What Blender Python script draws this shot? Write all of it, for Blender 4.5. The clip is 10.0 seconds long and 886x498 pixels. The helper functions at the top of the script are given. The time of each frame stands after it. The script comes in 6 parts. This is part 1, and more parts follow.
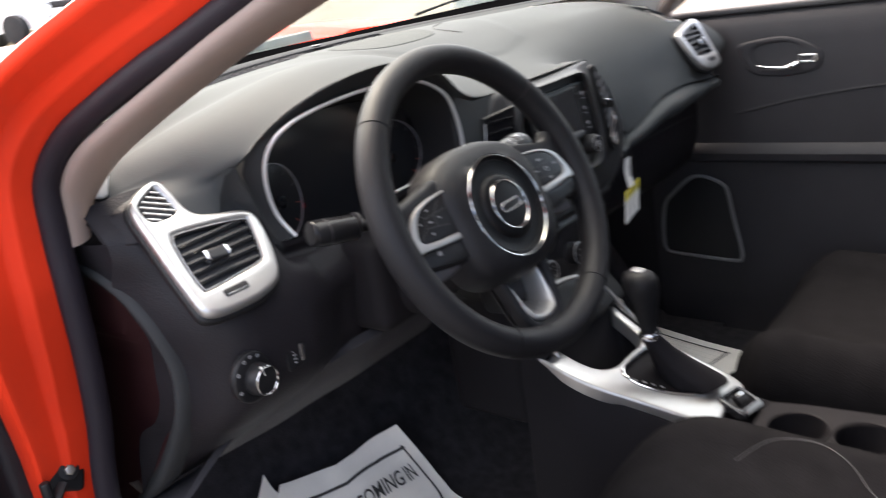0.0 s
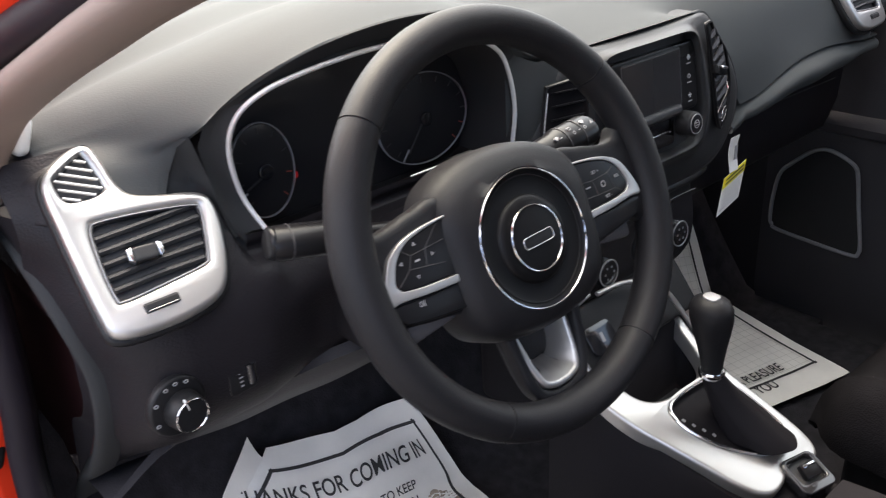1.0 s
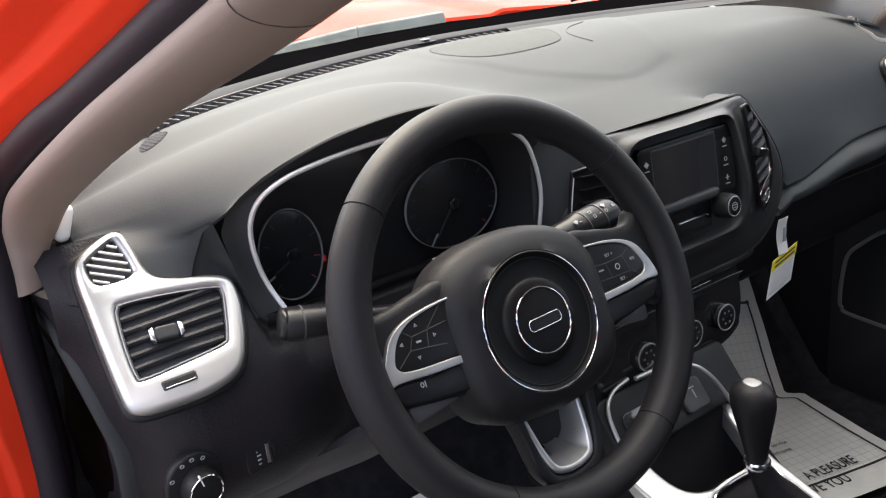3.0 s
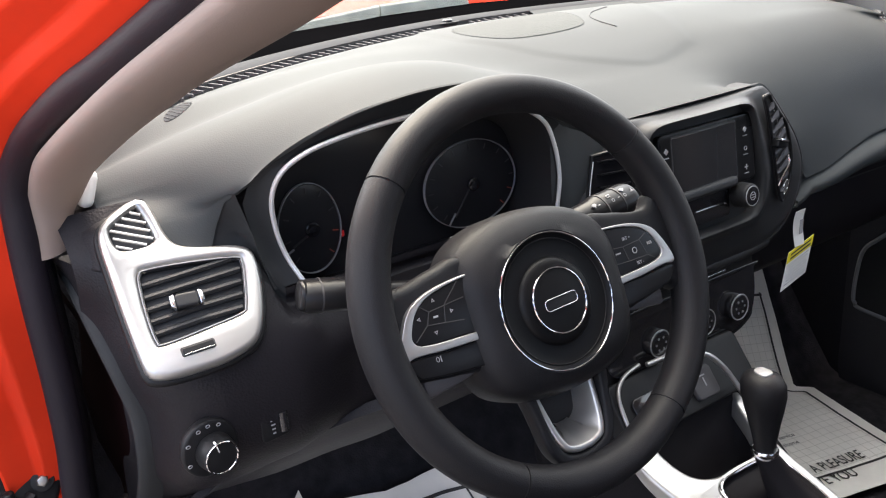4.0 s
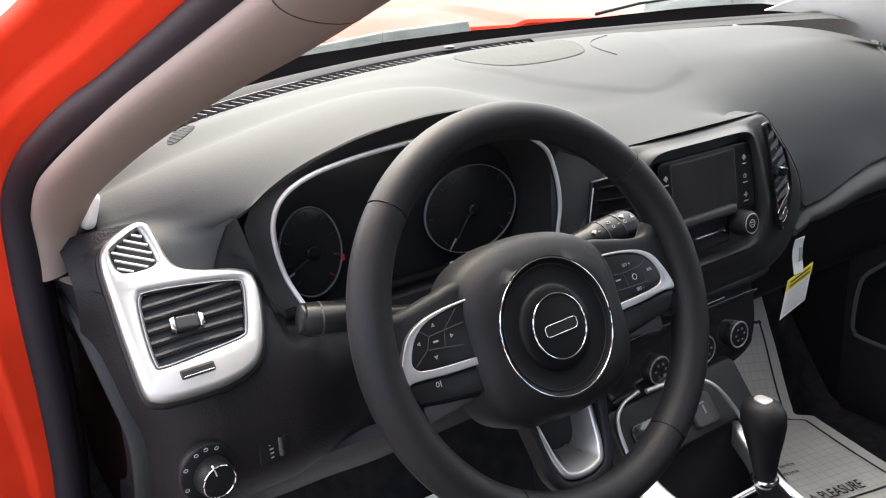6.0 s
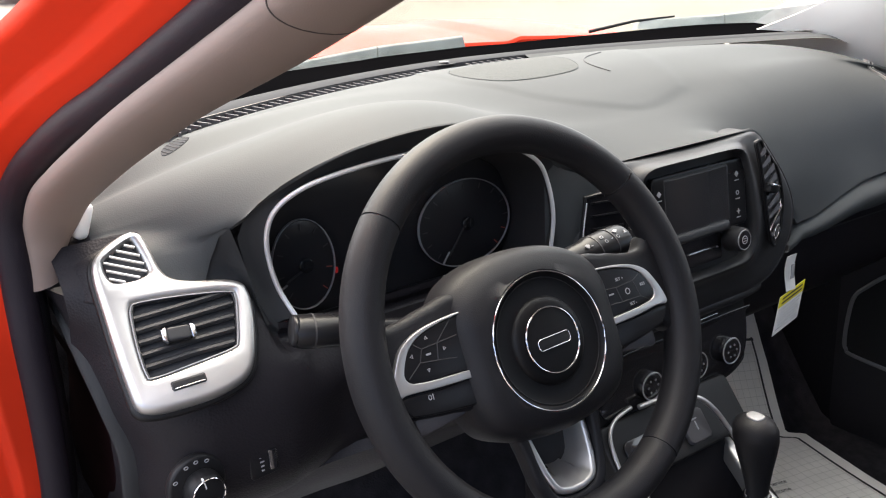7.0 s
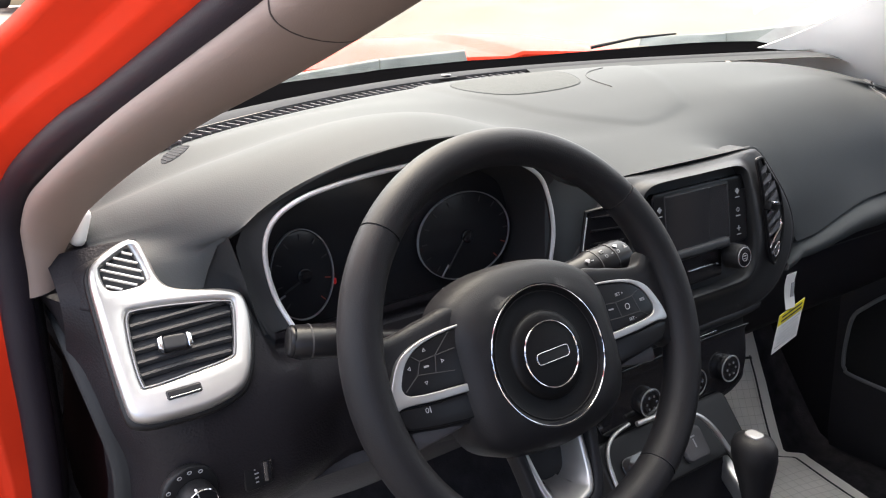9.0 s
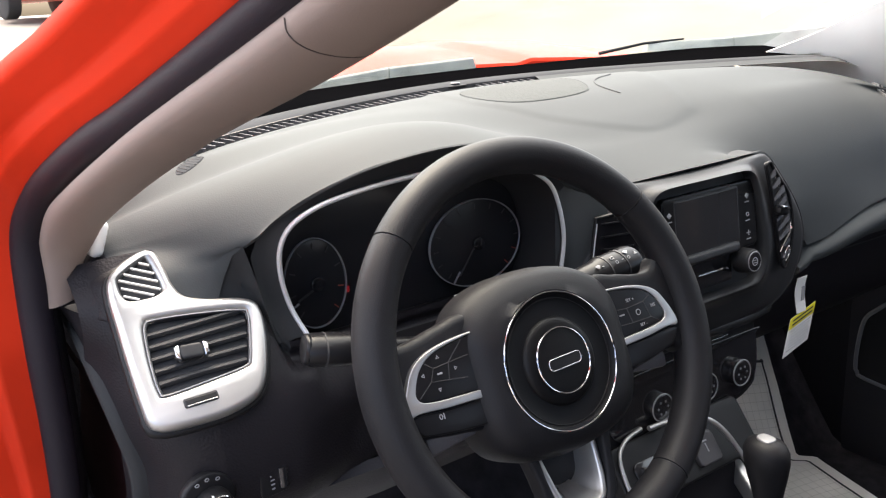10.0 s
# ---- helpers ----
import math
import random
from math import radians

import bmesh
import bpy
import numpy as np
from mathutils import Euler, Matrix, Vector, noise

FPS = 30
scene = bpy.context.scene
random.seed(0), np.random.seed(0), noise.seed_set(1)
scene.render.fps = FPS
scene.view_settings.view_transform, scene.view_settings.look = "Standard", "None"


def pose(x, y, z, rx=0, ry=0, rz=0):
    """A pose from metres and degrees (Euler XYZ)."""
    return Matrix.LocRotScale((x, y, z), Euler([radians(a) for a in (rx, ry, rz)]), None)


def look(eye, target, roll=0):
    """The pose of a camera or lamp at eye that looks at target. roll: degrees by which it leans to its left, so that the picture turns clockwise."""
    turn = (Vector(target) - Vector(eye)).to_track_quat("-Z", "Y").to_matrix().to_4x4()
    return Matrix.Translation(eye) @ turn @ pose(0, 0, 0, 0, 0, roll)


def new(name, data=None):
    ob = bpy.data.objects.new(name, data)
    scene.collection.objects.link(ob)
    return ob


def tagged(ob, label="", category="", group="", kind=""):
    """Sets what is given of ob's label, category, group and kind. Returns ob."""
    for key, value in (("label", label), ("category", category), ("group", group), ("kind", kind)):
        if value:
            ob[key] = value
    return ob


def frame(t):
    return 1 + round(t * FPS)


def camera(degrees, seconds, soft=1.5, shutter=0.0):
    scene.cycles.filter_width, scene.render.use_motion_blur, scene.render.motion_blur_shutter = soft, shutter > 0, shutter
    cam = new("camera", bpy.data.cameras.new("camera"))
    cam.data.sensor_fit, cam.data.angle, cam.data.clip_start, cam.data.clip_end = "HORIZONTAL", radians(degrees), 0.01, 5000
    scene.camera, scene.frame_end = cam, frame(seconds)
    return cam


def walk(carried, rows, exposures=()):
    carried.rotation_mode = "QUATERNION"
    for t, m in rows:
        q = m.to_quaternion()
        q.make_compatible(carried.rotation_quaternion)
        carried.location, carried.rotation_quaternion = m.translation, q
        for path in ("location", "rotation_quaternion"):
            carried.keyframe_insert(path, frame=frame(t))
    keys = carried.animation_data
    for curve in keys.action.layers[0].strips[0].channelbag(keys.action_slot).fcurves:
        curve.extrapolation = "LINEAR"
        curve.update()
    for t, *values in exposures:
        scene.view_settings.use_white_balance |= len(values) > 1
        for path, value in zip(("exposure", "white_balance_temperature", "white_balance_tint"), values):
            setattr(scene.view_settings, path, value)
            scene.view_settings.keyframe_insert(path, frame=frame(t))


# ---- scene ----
cam = camera(55.5, 10.0, 1.15, 0.4)
PATH = [
    (0, (-1.122, -0.566, 1.242), (0.306, 0.691, 0.625), -9.7),
    (0.5, (-0.992, -0.45, 1.26), (0.266, 0.95, 0.583), -5.1),
    (1, (-0.858, -0.466, 1.296), (0.296, 0.909, 0.413), -3.8),
    (1.5, (-0.822, -0.528, 1.307), (0.255, 0.913, 0.434), -3.4),
    (2, (-0.815, -0.527, 1.316), (0.227, 1.071, 0.715), -7.6),
    (2.5, (-0.811, -0.52, 1.304), (0.249, 1.05, 0.665), -6.9),
    (4, (-0.824, -0.523, 1.292), (0.196, 1.041, 0.577), -4.5),
    (4.5, (-0.825, -0.523, 1.291), (0.205, 1.039, 0.586), -3.6),
    (5, (-0.826, -0.524, 1.293), (0.205, 1.042, 0.599), -3.8),
    (5.5, (-0.826, -0.524, 1.294), (0.201, 1.053, 0.615), -4.1),
    (7, (-0.827, -0.524, 1.29), (0.232, 1.053, 0.665), -3.3),
    (7.5, (-0.829, -0.525, 1.292), (0.214, 1.067, 0.675), -3.6),
    (8, (-0.827, -0.522, 1.292), (0.217, 1.07, 0.681), -3.4),
    (8.5, (-0.826, -0.522, 1.291), (0.229, 1.068, 0.694), -3.2),
    (9, (-0.826, -0.521, 1.287), (0.243, 1.062, 0.694), -2.4),
    (9.5, (-0.828, -0.519, 1.286), (0.249, 1.057, 0.69), -2.1),
    (10, (-0.832, -0.526, 1.292), (0.221, 1.072, 0.712), -3.1),
]
EXPOSURES = [(t, 2.62 + d, 6850, 11) for t, d in ((0.0, -0.05), (0.5, 0.0), (1.0, 0.02), (1.5, 0.48), (2.0, 0.08), (2.5, -0.25), (4.0, 0.12), (5.5, 0.12), (7.0, -0.08), (8.0, 0.0), (10.0, 0.0))]
walk(cam, [(t, look(eye, target, roll)) for t, eye, target, roll in PATH], EXPOSURES)

# ---- world, sun, exposure ----
world = bpy.data.worlds.new("sky")
scene.world = world
world.use_nodes = True
wn = world.node_tree.nodes
sky = wn.new("ShaderNodeTexSky")
sky.sky_type = 'NISHITA'
sky.sun_disc = False
SUN_EL, SUN_AZ = radians(60), radians(12)
sky.sun_elevation, sky.sun_rotation = SUN_EL, SUN_AZ
sky.air_density, sky.dust_density, sky.ozone_density = 0.7, 6.0, 0.6
wn["Background"].inputs[1].default_value = 0.15
world.node_tree.links.new(sky.outputs[0], wn["Background"].inputs[0])
sun = new("sun", bpy.data.lights.new("sun", 'SUN'))
sun.data.energy, sun.data.angle, sun.data.color = 1.25, radians(160), (1.0, 0.975, 0.945)
sun.matrix_world = look((0, 0, 10), (-math.sin(SUN_AZ) * 10 / math.tan(SUN_EL), -math.cos(SUN_AZ) * 10 / math.tan(SUN_EL), 0))

# ---- materials ----
def material(name, color, rough=0.5, metal=0.0, grain=0.0, grain_size=900.0, blotch=0.0, blotch_size=6.0, coat=0.0, spec=0.5, rough_var=0.0, sheen=0.0):
    """A surface with colour blotches at one scale, and relief and gloss changes at a finer one."""
    m = bpy.data.materials.new(name)
    m.use_nodes = True
    nt = m.node_tree
    b = nt.nodes["Principled BSDF"]
    b.inputs["Base Color"].default_value = (*color, 1)
    b.inputs["Roughness"].default_value = rough
    b.inputs["Metallic"].default_value = metal
    b.inputs["Specular IOR Level"].default_value = spec
    b.inputs["Coat Weight"].default_value = coat
    b.inputs["Coat Roughness"].default_value = 0.05
    b.inputs["Sheen Weight"].default_value = sheen
    co = nt.nodes.new("ShaderNodeTexCoord")
    if blotch or rough_var:
        n1 = nt.nodes.new("ShaderNodeTexNoise")
        n1.inputs["Scale"].default_value = blotch_size
        n1.inputs["Detail"].default_value = 6
        nt.links.new(co.outputs["Object"], n1.inputs["Vector"])
        if blotch:
            r = nt.nodes.new("ShaderNodeMapRange")
            r.inputs["From Min"].default_value, r.inputs["From Max"].default_value = 0.3, 0.7
            r.inputs["To Min"].default_value, r.inputs["To Max"].default_value = 1 - blotch, 1 + blotch
            nt.links.new(n1.outputs["Fac"], r.inputs["Value"])
            h = nt.nodes.new("ShaderNodeHueSaturation")
            h.inputs["Color"].default_value = (*color, 1)
            nt.links.new(r.outputs[0], h.inputs["Value"])
            nt.links.new(h.outputs[0], b.inputs["Base Color"])
        if rough_var:
            r2 = nt.nodes.new("ShaderNodeMapRange")
            r2.inputs["From Min"].default_value, r2.inputs["From Max"].default_value = 0.3, 0.7
            r2.inputs["To Min"].default_value, r2.inputs["To Max"].default_value = rough - rough_var, rough + rough_var
            nt.links.new(n1.outputs["Fac"], r2.inputs["Value"])
            nt.links.new(r2.outputs[0], b.inputs["Roughness"])
    if grain:
        n2 = nt.nodes.new("ShaderNodeTexVoronoi")
        n2.inputs["Scale"].default_value = grain_size
        nt.links.new(co.outputs["Object"], n2.inputs["Vector"])
        bp = nt.nodes.new("ShaderNodeBump")
        bp.inputs["Strength"].default_value = grain
        bp.inputs["Distance"].default_value = 0.0006
        nt.links.new(n2.outputs["Distance"], bp.inputs["Height"])
        nt.links.new(bp.outputs[0], b.inputs["Normal"])
    return m

M_DASH = material("dash_soft_plastic", (0.054, 0.0585, 0.060), 0.66, grain=0.14, grain_size=700, blotch=0.06, rough_var=0.04, spec=0.14)
M_LOWER = material("hard_dark_plastic", (0.0135, 0.0122, 0.0145), 0.52, spec=0.2, grain=0.5, grain_size=420, blotch=0.12, rough_var=0.05)
M_GREYPL = material("grey_lower_plastic", (0.055, 0.052, 0.056), 0.55, grain=0.3, grain_size=800, blotch=0.1)
M_DOOR = material("door_grained_plastic", (0.030, 0.0285, 0.032), 0.52, spec=0.22, grain=0.4, grain_size=500, blotch=0.14, rough_var=0.05)
M_LEATHER = material("wheel_leather", (0.0105, 0.0105, 0.012), 0.5, spec=0.22, grain=0.22, grain_size=900, blotch=0.15, rough_var=0.06)
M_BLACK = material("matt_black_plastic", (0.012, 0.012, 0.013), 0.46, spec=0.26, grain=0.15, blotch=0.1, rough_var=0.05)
M_CONSOLE = material("console_black_plastic", (0.012, 0.011, 0.0125), 0.6, spec=0.08, grain=0.25, grain_size=800, blotch=0.12, rough_var=0.05)
# Dash plastic darkened for shade; on the end ridge it paints a highlight.
M_LIP = material("dash_plastic_baked_light", (0.032, 0.0335, 0.035), 0.62, spec=0.14, grain=0.14, grain_size=700, blotch=0.06)
M_SATIN = material("satin_charcoal_plastic", (0.027, 0.0275, 0.029), 0.46, spec=0.25, grain=0.1, grain_size=1200, blotch=0.08, rough_var=0.04)
# Maroon tint paints in the red reflected from door and frame.
M_COVER = material("black_plastic_red_reflection", (0.027, 0.0090, 0.0100), 0.42, spec=0.35, grain=0.2, grain_size=500, blotch=0.15, rough_var=0.05)
M_DISH = material("deep_black_satin_plastic", (0.0055, 0.0055, 0.006), 0.42, spec=0.16, blotch=0.08)
M_GLOSS = material("gloss_black", (0.016, 0.016, 0.018), 0.12, coat=0.4, rough_var=0.03)
M_FRIT = material("matt_black_frit", (0.0018, 0.0018, 0.0021), 0.9, spec=0.0, blotch=0.15)
M_WIPER = material("weathered_grey_rubber", (0.34, 0.35, 0.32), 0.6, blotch=0.2, blotch_size=20)
M_KEYS = material("satin_black_keys", (0.009, 0.009, 0.010), 0.30, spec=0.22, rough_var=0.05, blotch=0.1)
M_DEEP = material("unlit_cavity_black", (0.026, 0.0255, 0.027), 0.6, blotch=0.1)
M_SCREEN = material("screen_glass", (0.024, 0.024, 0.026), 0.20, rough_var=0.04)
M_CHROME = material("chrome", (0.80, 0.80, 0.81), 0.16, 1.0, rough_var=0.03)
M_SILVER = material("satin_silver_paint", (0.51, 0.50, 0.485), 0.36, 0.85, grain=0.08, grain_size=1500, blotch=0.05, rough_var=0.05)
M_BRIGHT = material("polished_silver_trim", (0.72, 0.72, 0.72), 0.34, 0.35, blotch=0.04, rough_var=0.04)
M_RED = material("red_car_paint", (0.72, 0.043, 0.016), 0.36, coat=0.03, spec=0.08, blotch=0.04, rough_var=0.04)
M_BEIGE = material("pillar_cloth_plastic", (0.262, 0.202, 0.174), 0.66, grain=0.1, grain_size=900, blotch=0.06)
M_RUBBER = material("rubber_seal", (0.014, 0.0108, 0.0165), 0.6, spec=0.3, grain=0.2, grain_size=1200, blotch=0.15)
M_CLOTH = material("seat_cloth", (0.0076, 0.0072, 0.0081), 0.95, spec=0.05, grain=0.9, grain_size=420, blotch=0.2, blotch_size=30)
M_CARPET = material("carpet", (0.026, 0.0245, 0.0275), 0.95, spec=0.1, grain=1.0, grain_size=300, blotch=0.3, blotch_size=40)
M_PAPER = material("paper", (0.82, 0.79, 0.73), 0.8, grain=0.15, grain_size=260, blotch=0.10, blotch_size=9)
M_INK = material("printed_ink", (0.035, 0.033, 0.032), 0.7, blotch=0.2, blotch_size=60)
M_LABEL = material("white_label", (0.75, 0.75, 0.73), 0.55, blotch=0.03)
M_YELLOW = material("yellow_label", (0.72, 0.62, 0.02), 0.5, blotch=0.03)
M_MARK = material("grey_marking", (0.30, 0.30, 0.31), 0.5, blotch=0.03)
M_ORANGE = material("dial_red_marking", (0.30, 0.05, 0.03), 0.5, blotch=0.03)
M_RING = material("satin_grey_trim", (0.30, 0.30, 0.305), 0.4, 0.3, blotch=0.1)
M_RING2 = material("grey_plastic_ring", (0.15, 0.15, 0.155), 0.5, 0.0, blotch=0.1)
M_STRIP = material("matt_grey_strip", (0.052, 0.054, 0.057), 0.85, spec=0.03, blotch=0.08)
M_SEAM = material("seam_shadow_brown", (0.07, 0.055, 0.05), 0.8, blotch=0.1)
M_STEEL = material("zinc_steel", (0.40, 0.38, 0.35), 0.4, 0.9, blotch=0.2, blotch_size=60)
M_HEAD = material("headliner_and_lit_panel", (0.82, 0.80, 0.78), 0.9, grain=0.4, blotch=0.05)
M_CONC = material("sunlit_concrete", (0.180, 0.161, 0.128), 0.85, blotch=0.14, blotch_size=0.8, grain=0.4, grain_size=60)
M_WHITEP = material("white_car_paint", (0.75, 0.75, 0.74), 0.25, coat=0.6, blotch=0.02)
M_TYRE = material("tyre_rubber", (0.018, 0.018, 0.019), 0.8, blotch=0.2)
M_LAMP = material("headlamp_lens", (0.55, 0.56, 0.58), 0.1, 0.6, blotch=0.1, blotch_size=20)

def glass(name, tint, rough=0.0):
    m = bpy.data.materials.new(name)
    m.use_nodes = True
    nt = m.node_tree
    out = nt.nodes["Material Output"]
    nt.nodes.remove(nt.nodes["Principled BSDF"])
    tr, gl, mx = nt.nodes.new("ShaderNodeBsdfTransparent"), nt.nodes.new("ShaderNodeBsdfGlossy"), nt.nodes.new("ShaderNodeMixShader")
    lw0, lw = nt.nodes.new("ShaderNodeLayerWeight"), nt.nodes.new("ShaderNodeMath")
    lw0.inputs["Blend"].default_value = 0.5
    lw.operation = 'POWER'
    lw.inputs[1].default_value = 5.0
    nt.links.new(lw0.outputs["Facing"], lw.inputs[0])
    tr.inputs[0].default_value = (*tint, 1)
    gl.inputs["Roughness"].default_value = rough
    nt.links.new(lw.outputs[0], mx.inputs[0])
    nt.links.new(tr.outputs[0], mx.inputs[1])
    nt.links.new(gl.outputs[0], mx.inputs[2])
    nt.links.new(mx.outputs[0], out.inputs[0])
    return m

M_GLASS = glass("window_glass", (0.90, 0.93, 0.91))

# ---- mesh tools ----
def thing(name, label, category, at=(0, 0, 0), group="", kind=""):
    e = new(name)
    e.empty_display_size = 0.05
    e.location = at
    return tagged(e, label, category, group, kind)

def smooth(me, angle=38):
    for p in me.polygons:
        p.use_smooth = True
    me.set_sharp_from_angle(angle=radians(angle))

def world_of(ob):
    m = ob.matrix_basis.copy()
    if ob.parent:
        m = world_of(ob.parent) @ ob.matrix_parent_inverse @ m
    return m

def part(name, bm, mat, parent=None, label="", angle=38):
    """Links a bmesh (or mesh), given in world coordinates, as one object under parent."""
    if isinstance(bm, bmesh.types.BMesh):
        bmesh.ops.recalc_face_normals(bm, faces=bm.faces)
        me = bpy.data.meshes.new(name)
        bm.to_mesh(me)
        bm.free()
    else:
        me = bm
    me.materials.clear()
    me.materials.append(mat)
    smooth(me, angle)
    ob = new(name, me)
    if parent:
        ob.parent = parent
        ob.matrix_parent_inverse = world_of(parent).inverted()
    return tagged(ob, label)

def structure(name, bm, mat, label, category, angle=38):
    ob = part(name, bm, mat, None, "", angle)
    return tagged(ob, label, category, kind="structure")

def box(c, s, bevel=0.0, seg=3, m=None):
    bm = bmesh.new()
    bmesh.ops.create_cube(bm, size=1)
    bmesh.ops.scale(bm, vec=s, verts=bm.verts)
    if bevel:
        bmesh.ops.bevel(bm, geom=bm.edges[:], offset=bevel, segments=seg, profile=0.5, affect='EDGES')
    if m is not None:
        bm.transform(m)
    bmesh.ops.translate(bm, vec=c, verts=bm.verts)
    return bm

def cyl(r, depth, m, seg=40, bevel=0.0, r2=None):
    """A disc along local z, from 0 to depth, with bevelled rims."""
    bm = bmesh.new()
    bmesh.ops.create_cone(bm, cap_ends=True, segments=seg, radius1=r, radius2=r if r2 is None else r2, depth=depth)
    bmesh.ops.translate(bm, vec=(0, 0, depth / 2), verts=bm.verts)
    if bevel:
        rims = [e for e in bm.edges if any(len(f.verts) > 4 for f in e.link_faces)]
        bmesh.ops.bevel(bm, geom=rims, offset=bevel, segments=3, profile=0.5, affect='EDGES')
    bm.transform(m)
    return bm

def grid(rows, closed_u=False, closed_v=False, cap=False):
    """A sheet through rows of points."""
    bm = bmesh.new()
    vs = [[bm.verts.new(p) for p in r] for r in rows]
    nu, nv = len(rows), len(rows[0])
    for i in range(nu if closed_u else nu - 1):
        for j in range(nv if closed_v else nv - 1):
            a, b, c, d = vs[i][j], vs[(i + 1) % nu][j], vs[(i + 1) % nu][(j + 1) % nv], vs[i][(j + 1) % nv]
            bm.faces.new((a, b, c, d))
    if cap and closed_v:
        bm.faces.new(vs[0])
        bm.faces.new(vs[-1])
    return bm

def thick(bm, d):
    """Gives a sheet thickness d (towards its normals' back)."""
    bmesh.ops.recalc_face_normals(bm, faces=bm.faces)
    bmesh.ops.solidify(bm, geom=bm.faces[:], thickness=d)
    return bm

def spline(pts, n, closed=False):
    """n points on a smooth curve through pts, evenly spread over the knots."""
    P = [Vector(p) for p in pts]
    k = len(P)
    out = []
    spans = k if closed else k - 1
    total = n if closed else n - 1
    for i in range(n):
        u = i * spans / total
        s = min(int(u), spans - 1)
        f = u - s
        g = (lambda q: P[q % k]) if closed else (lambda q: P[max(0, min(k - 1, q))])
        a, b, c, d = g(s - 1), g(s), g(s + 1), g(s + 2)
        out.append(0.5 * ((2 * b) + (c - a) * f + (2 * a - 5 * b + 4 * c - d) * f * f + (3 * b - a - 3 * c + d) * f ** 3))
    return out

def even(pts, n, closed=False):
    """n points at even distances along a polyline."""
    P = [Vector(p) for p in pts] + ([Vector(pts[0])] if closed else [])
    d = [0.0]
    for a, b in zip(P, P[1:]):
        d.append(d[-1] + (b - a).length)
    out, k = [], 0
    for i in range(n):
        t = d[-1] * i / (n if closed else n - 1)
        while k < len(d) - 2 and d[k + 1] < t:
            k += 1
        out.append(P[k].lerp(P[k + 1], (t - d[k]) / max(1e-9, d[k + 1] - d[k])))
    return out

def tube(pts, r, seg=12, closed=False, flat=1.0, up=None):
    """A sweep along pts with an elliptic section: radius r (a number or one a point) across, flat * r along the up way."""
    P = [Vector(p) for p in pts]
    rows = []
    n = len(P)
    ref = Vector(up) if up else Vector((0.13, 0.31, 0.94))
    for i, p in enumerate(P):
        a = P[(i - 1) % n] if closed or i else p
        b = P[(i + 1) % n] if closed or i < n - 1 else p
        t = (b - a).normalized()
        s = t.cross(ref).normalized()
        w = s.cross(t)
        rr = r[i] if isinstance(r, (list, tuple)) else r
        rows.append([p + rr * (math.cos(q) * s + flat * math.sin(q) * w) for q in (2 * math.pi * j / seg for j in range(seg))])
    return grid(rows, closed_u=closed, closed_v=True, cap=not closed)

def plate(loops, depth, bevel, m, res=2):
    """A flat plate from 2D outlines (the first outer, the rest holes), with rounded edges; it reaches from -depth to 0 along local z."""
    cu = bpy.data.curves.new("outline", 'CURVE')
    cu.dimensions, cu.fill_mode = '2D', 'BOTH'
    cu.extrude, cu.bevel_depth, cu.bevel_resolution, cu.offset = max(depth / 2 - bevel, 1e-5), bevel, res, -bevel
    for lp in loops:
        s = cu.splines.new('POLY')
        s.points.add(len(lp) - 1)
        for q, p in zip(s.points, lp):
            q.co = (p[0], p[1], 0, 1)
        s.use_cyclic_u = True
    ob = bpy.data.objects.new("outline", cu)
    me = bpy.data.meshes.new_from_object(ob)
    bpy.data.objects.remove(ob)
    bpy.data.curves.remove(cu)
    bm = bmesh.new()
    bm.from_mesh(me)
    bpy.data.meshes.remove(me)
    bmesh.ops.remove_doubles(bm, verts=bm.verts, dist=1e-6)
    bmesh.ops.translate(bm, vec=(0, 0, -depth / 2), verts=bm.verts)
    bm.transform(m)
    return bm

def rounded(pts, n=72):
    return [(p.x, p.y) for p in spline([(a, b, 0) for a, b in pts], n, True)]

def rrect(w, h, r, cx=0.0, cy=0.0, k=6):
    out = []
    for sx, sy, a0 in ((1, 1, 0), (-1, 1, 90), (-1, -1, 180), (1, -1, 270)):
        for i in range(k + 1):
            a = radians(a0 + 90 * i / k)
            out.append((cx + sx * (w / 2 - r) + r * math.cos(a), cy + sy * (h / 2 - r) + r * math.sin(a)))
    return out

def ellipse(rx, ry, cx=0.0, cy=0.0, n=56):
    return [(cx + rx * math.cos(2 * math.pi * i / n), cy + ry * math.sin(2 * math.pi * i / n)) for i in range(n)]

def axes(o, x, y):
    """A frame with its origin at o, local x and y along the given ways, z towards the viewer's side."""
    x, y = Vector(x).normalized(), Vector(y)
    z = x.cross(y).normalized()
    y = z.cross(x)
    return Matrix.Translation(o) @ Matrix((x, y, z)).transposed().to_4x4()

def words(text, size, m, align='LEFT', bold=0.0):
    cu = bpy.data.curves.new("words", 'FONT')
    cu.body, cu.size, cu.align_x = text, size, align
    cu.extrude, cu.offset = 0.0002, bold
    ob = bpy.data.objects.new("words", cu)
    me = bpy.data.meshes.new_from_object(ob)
    bpy.data.objects.remove(ob)
    me.transform(m)
    return me

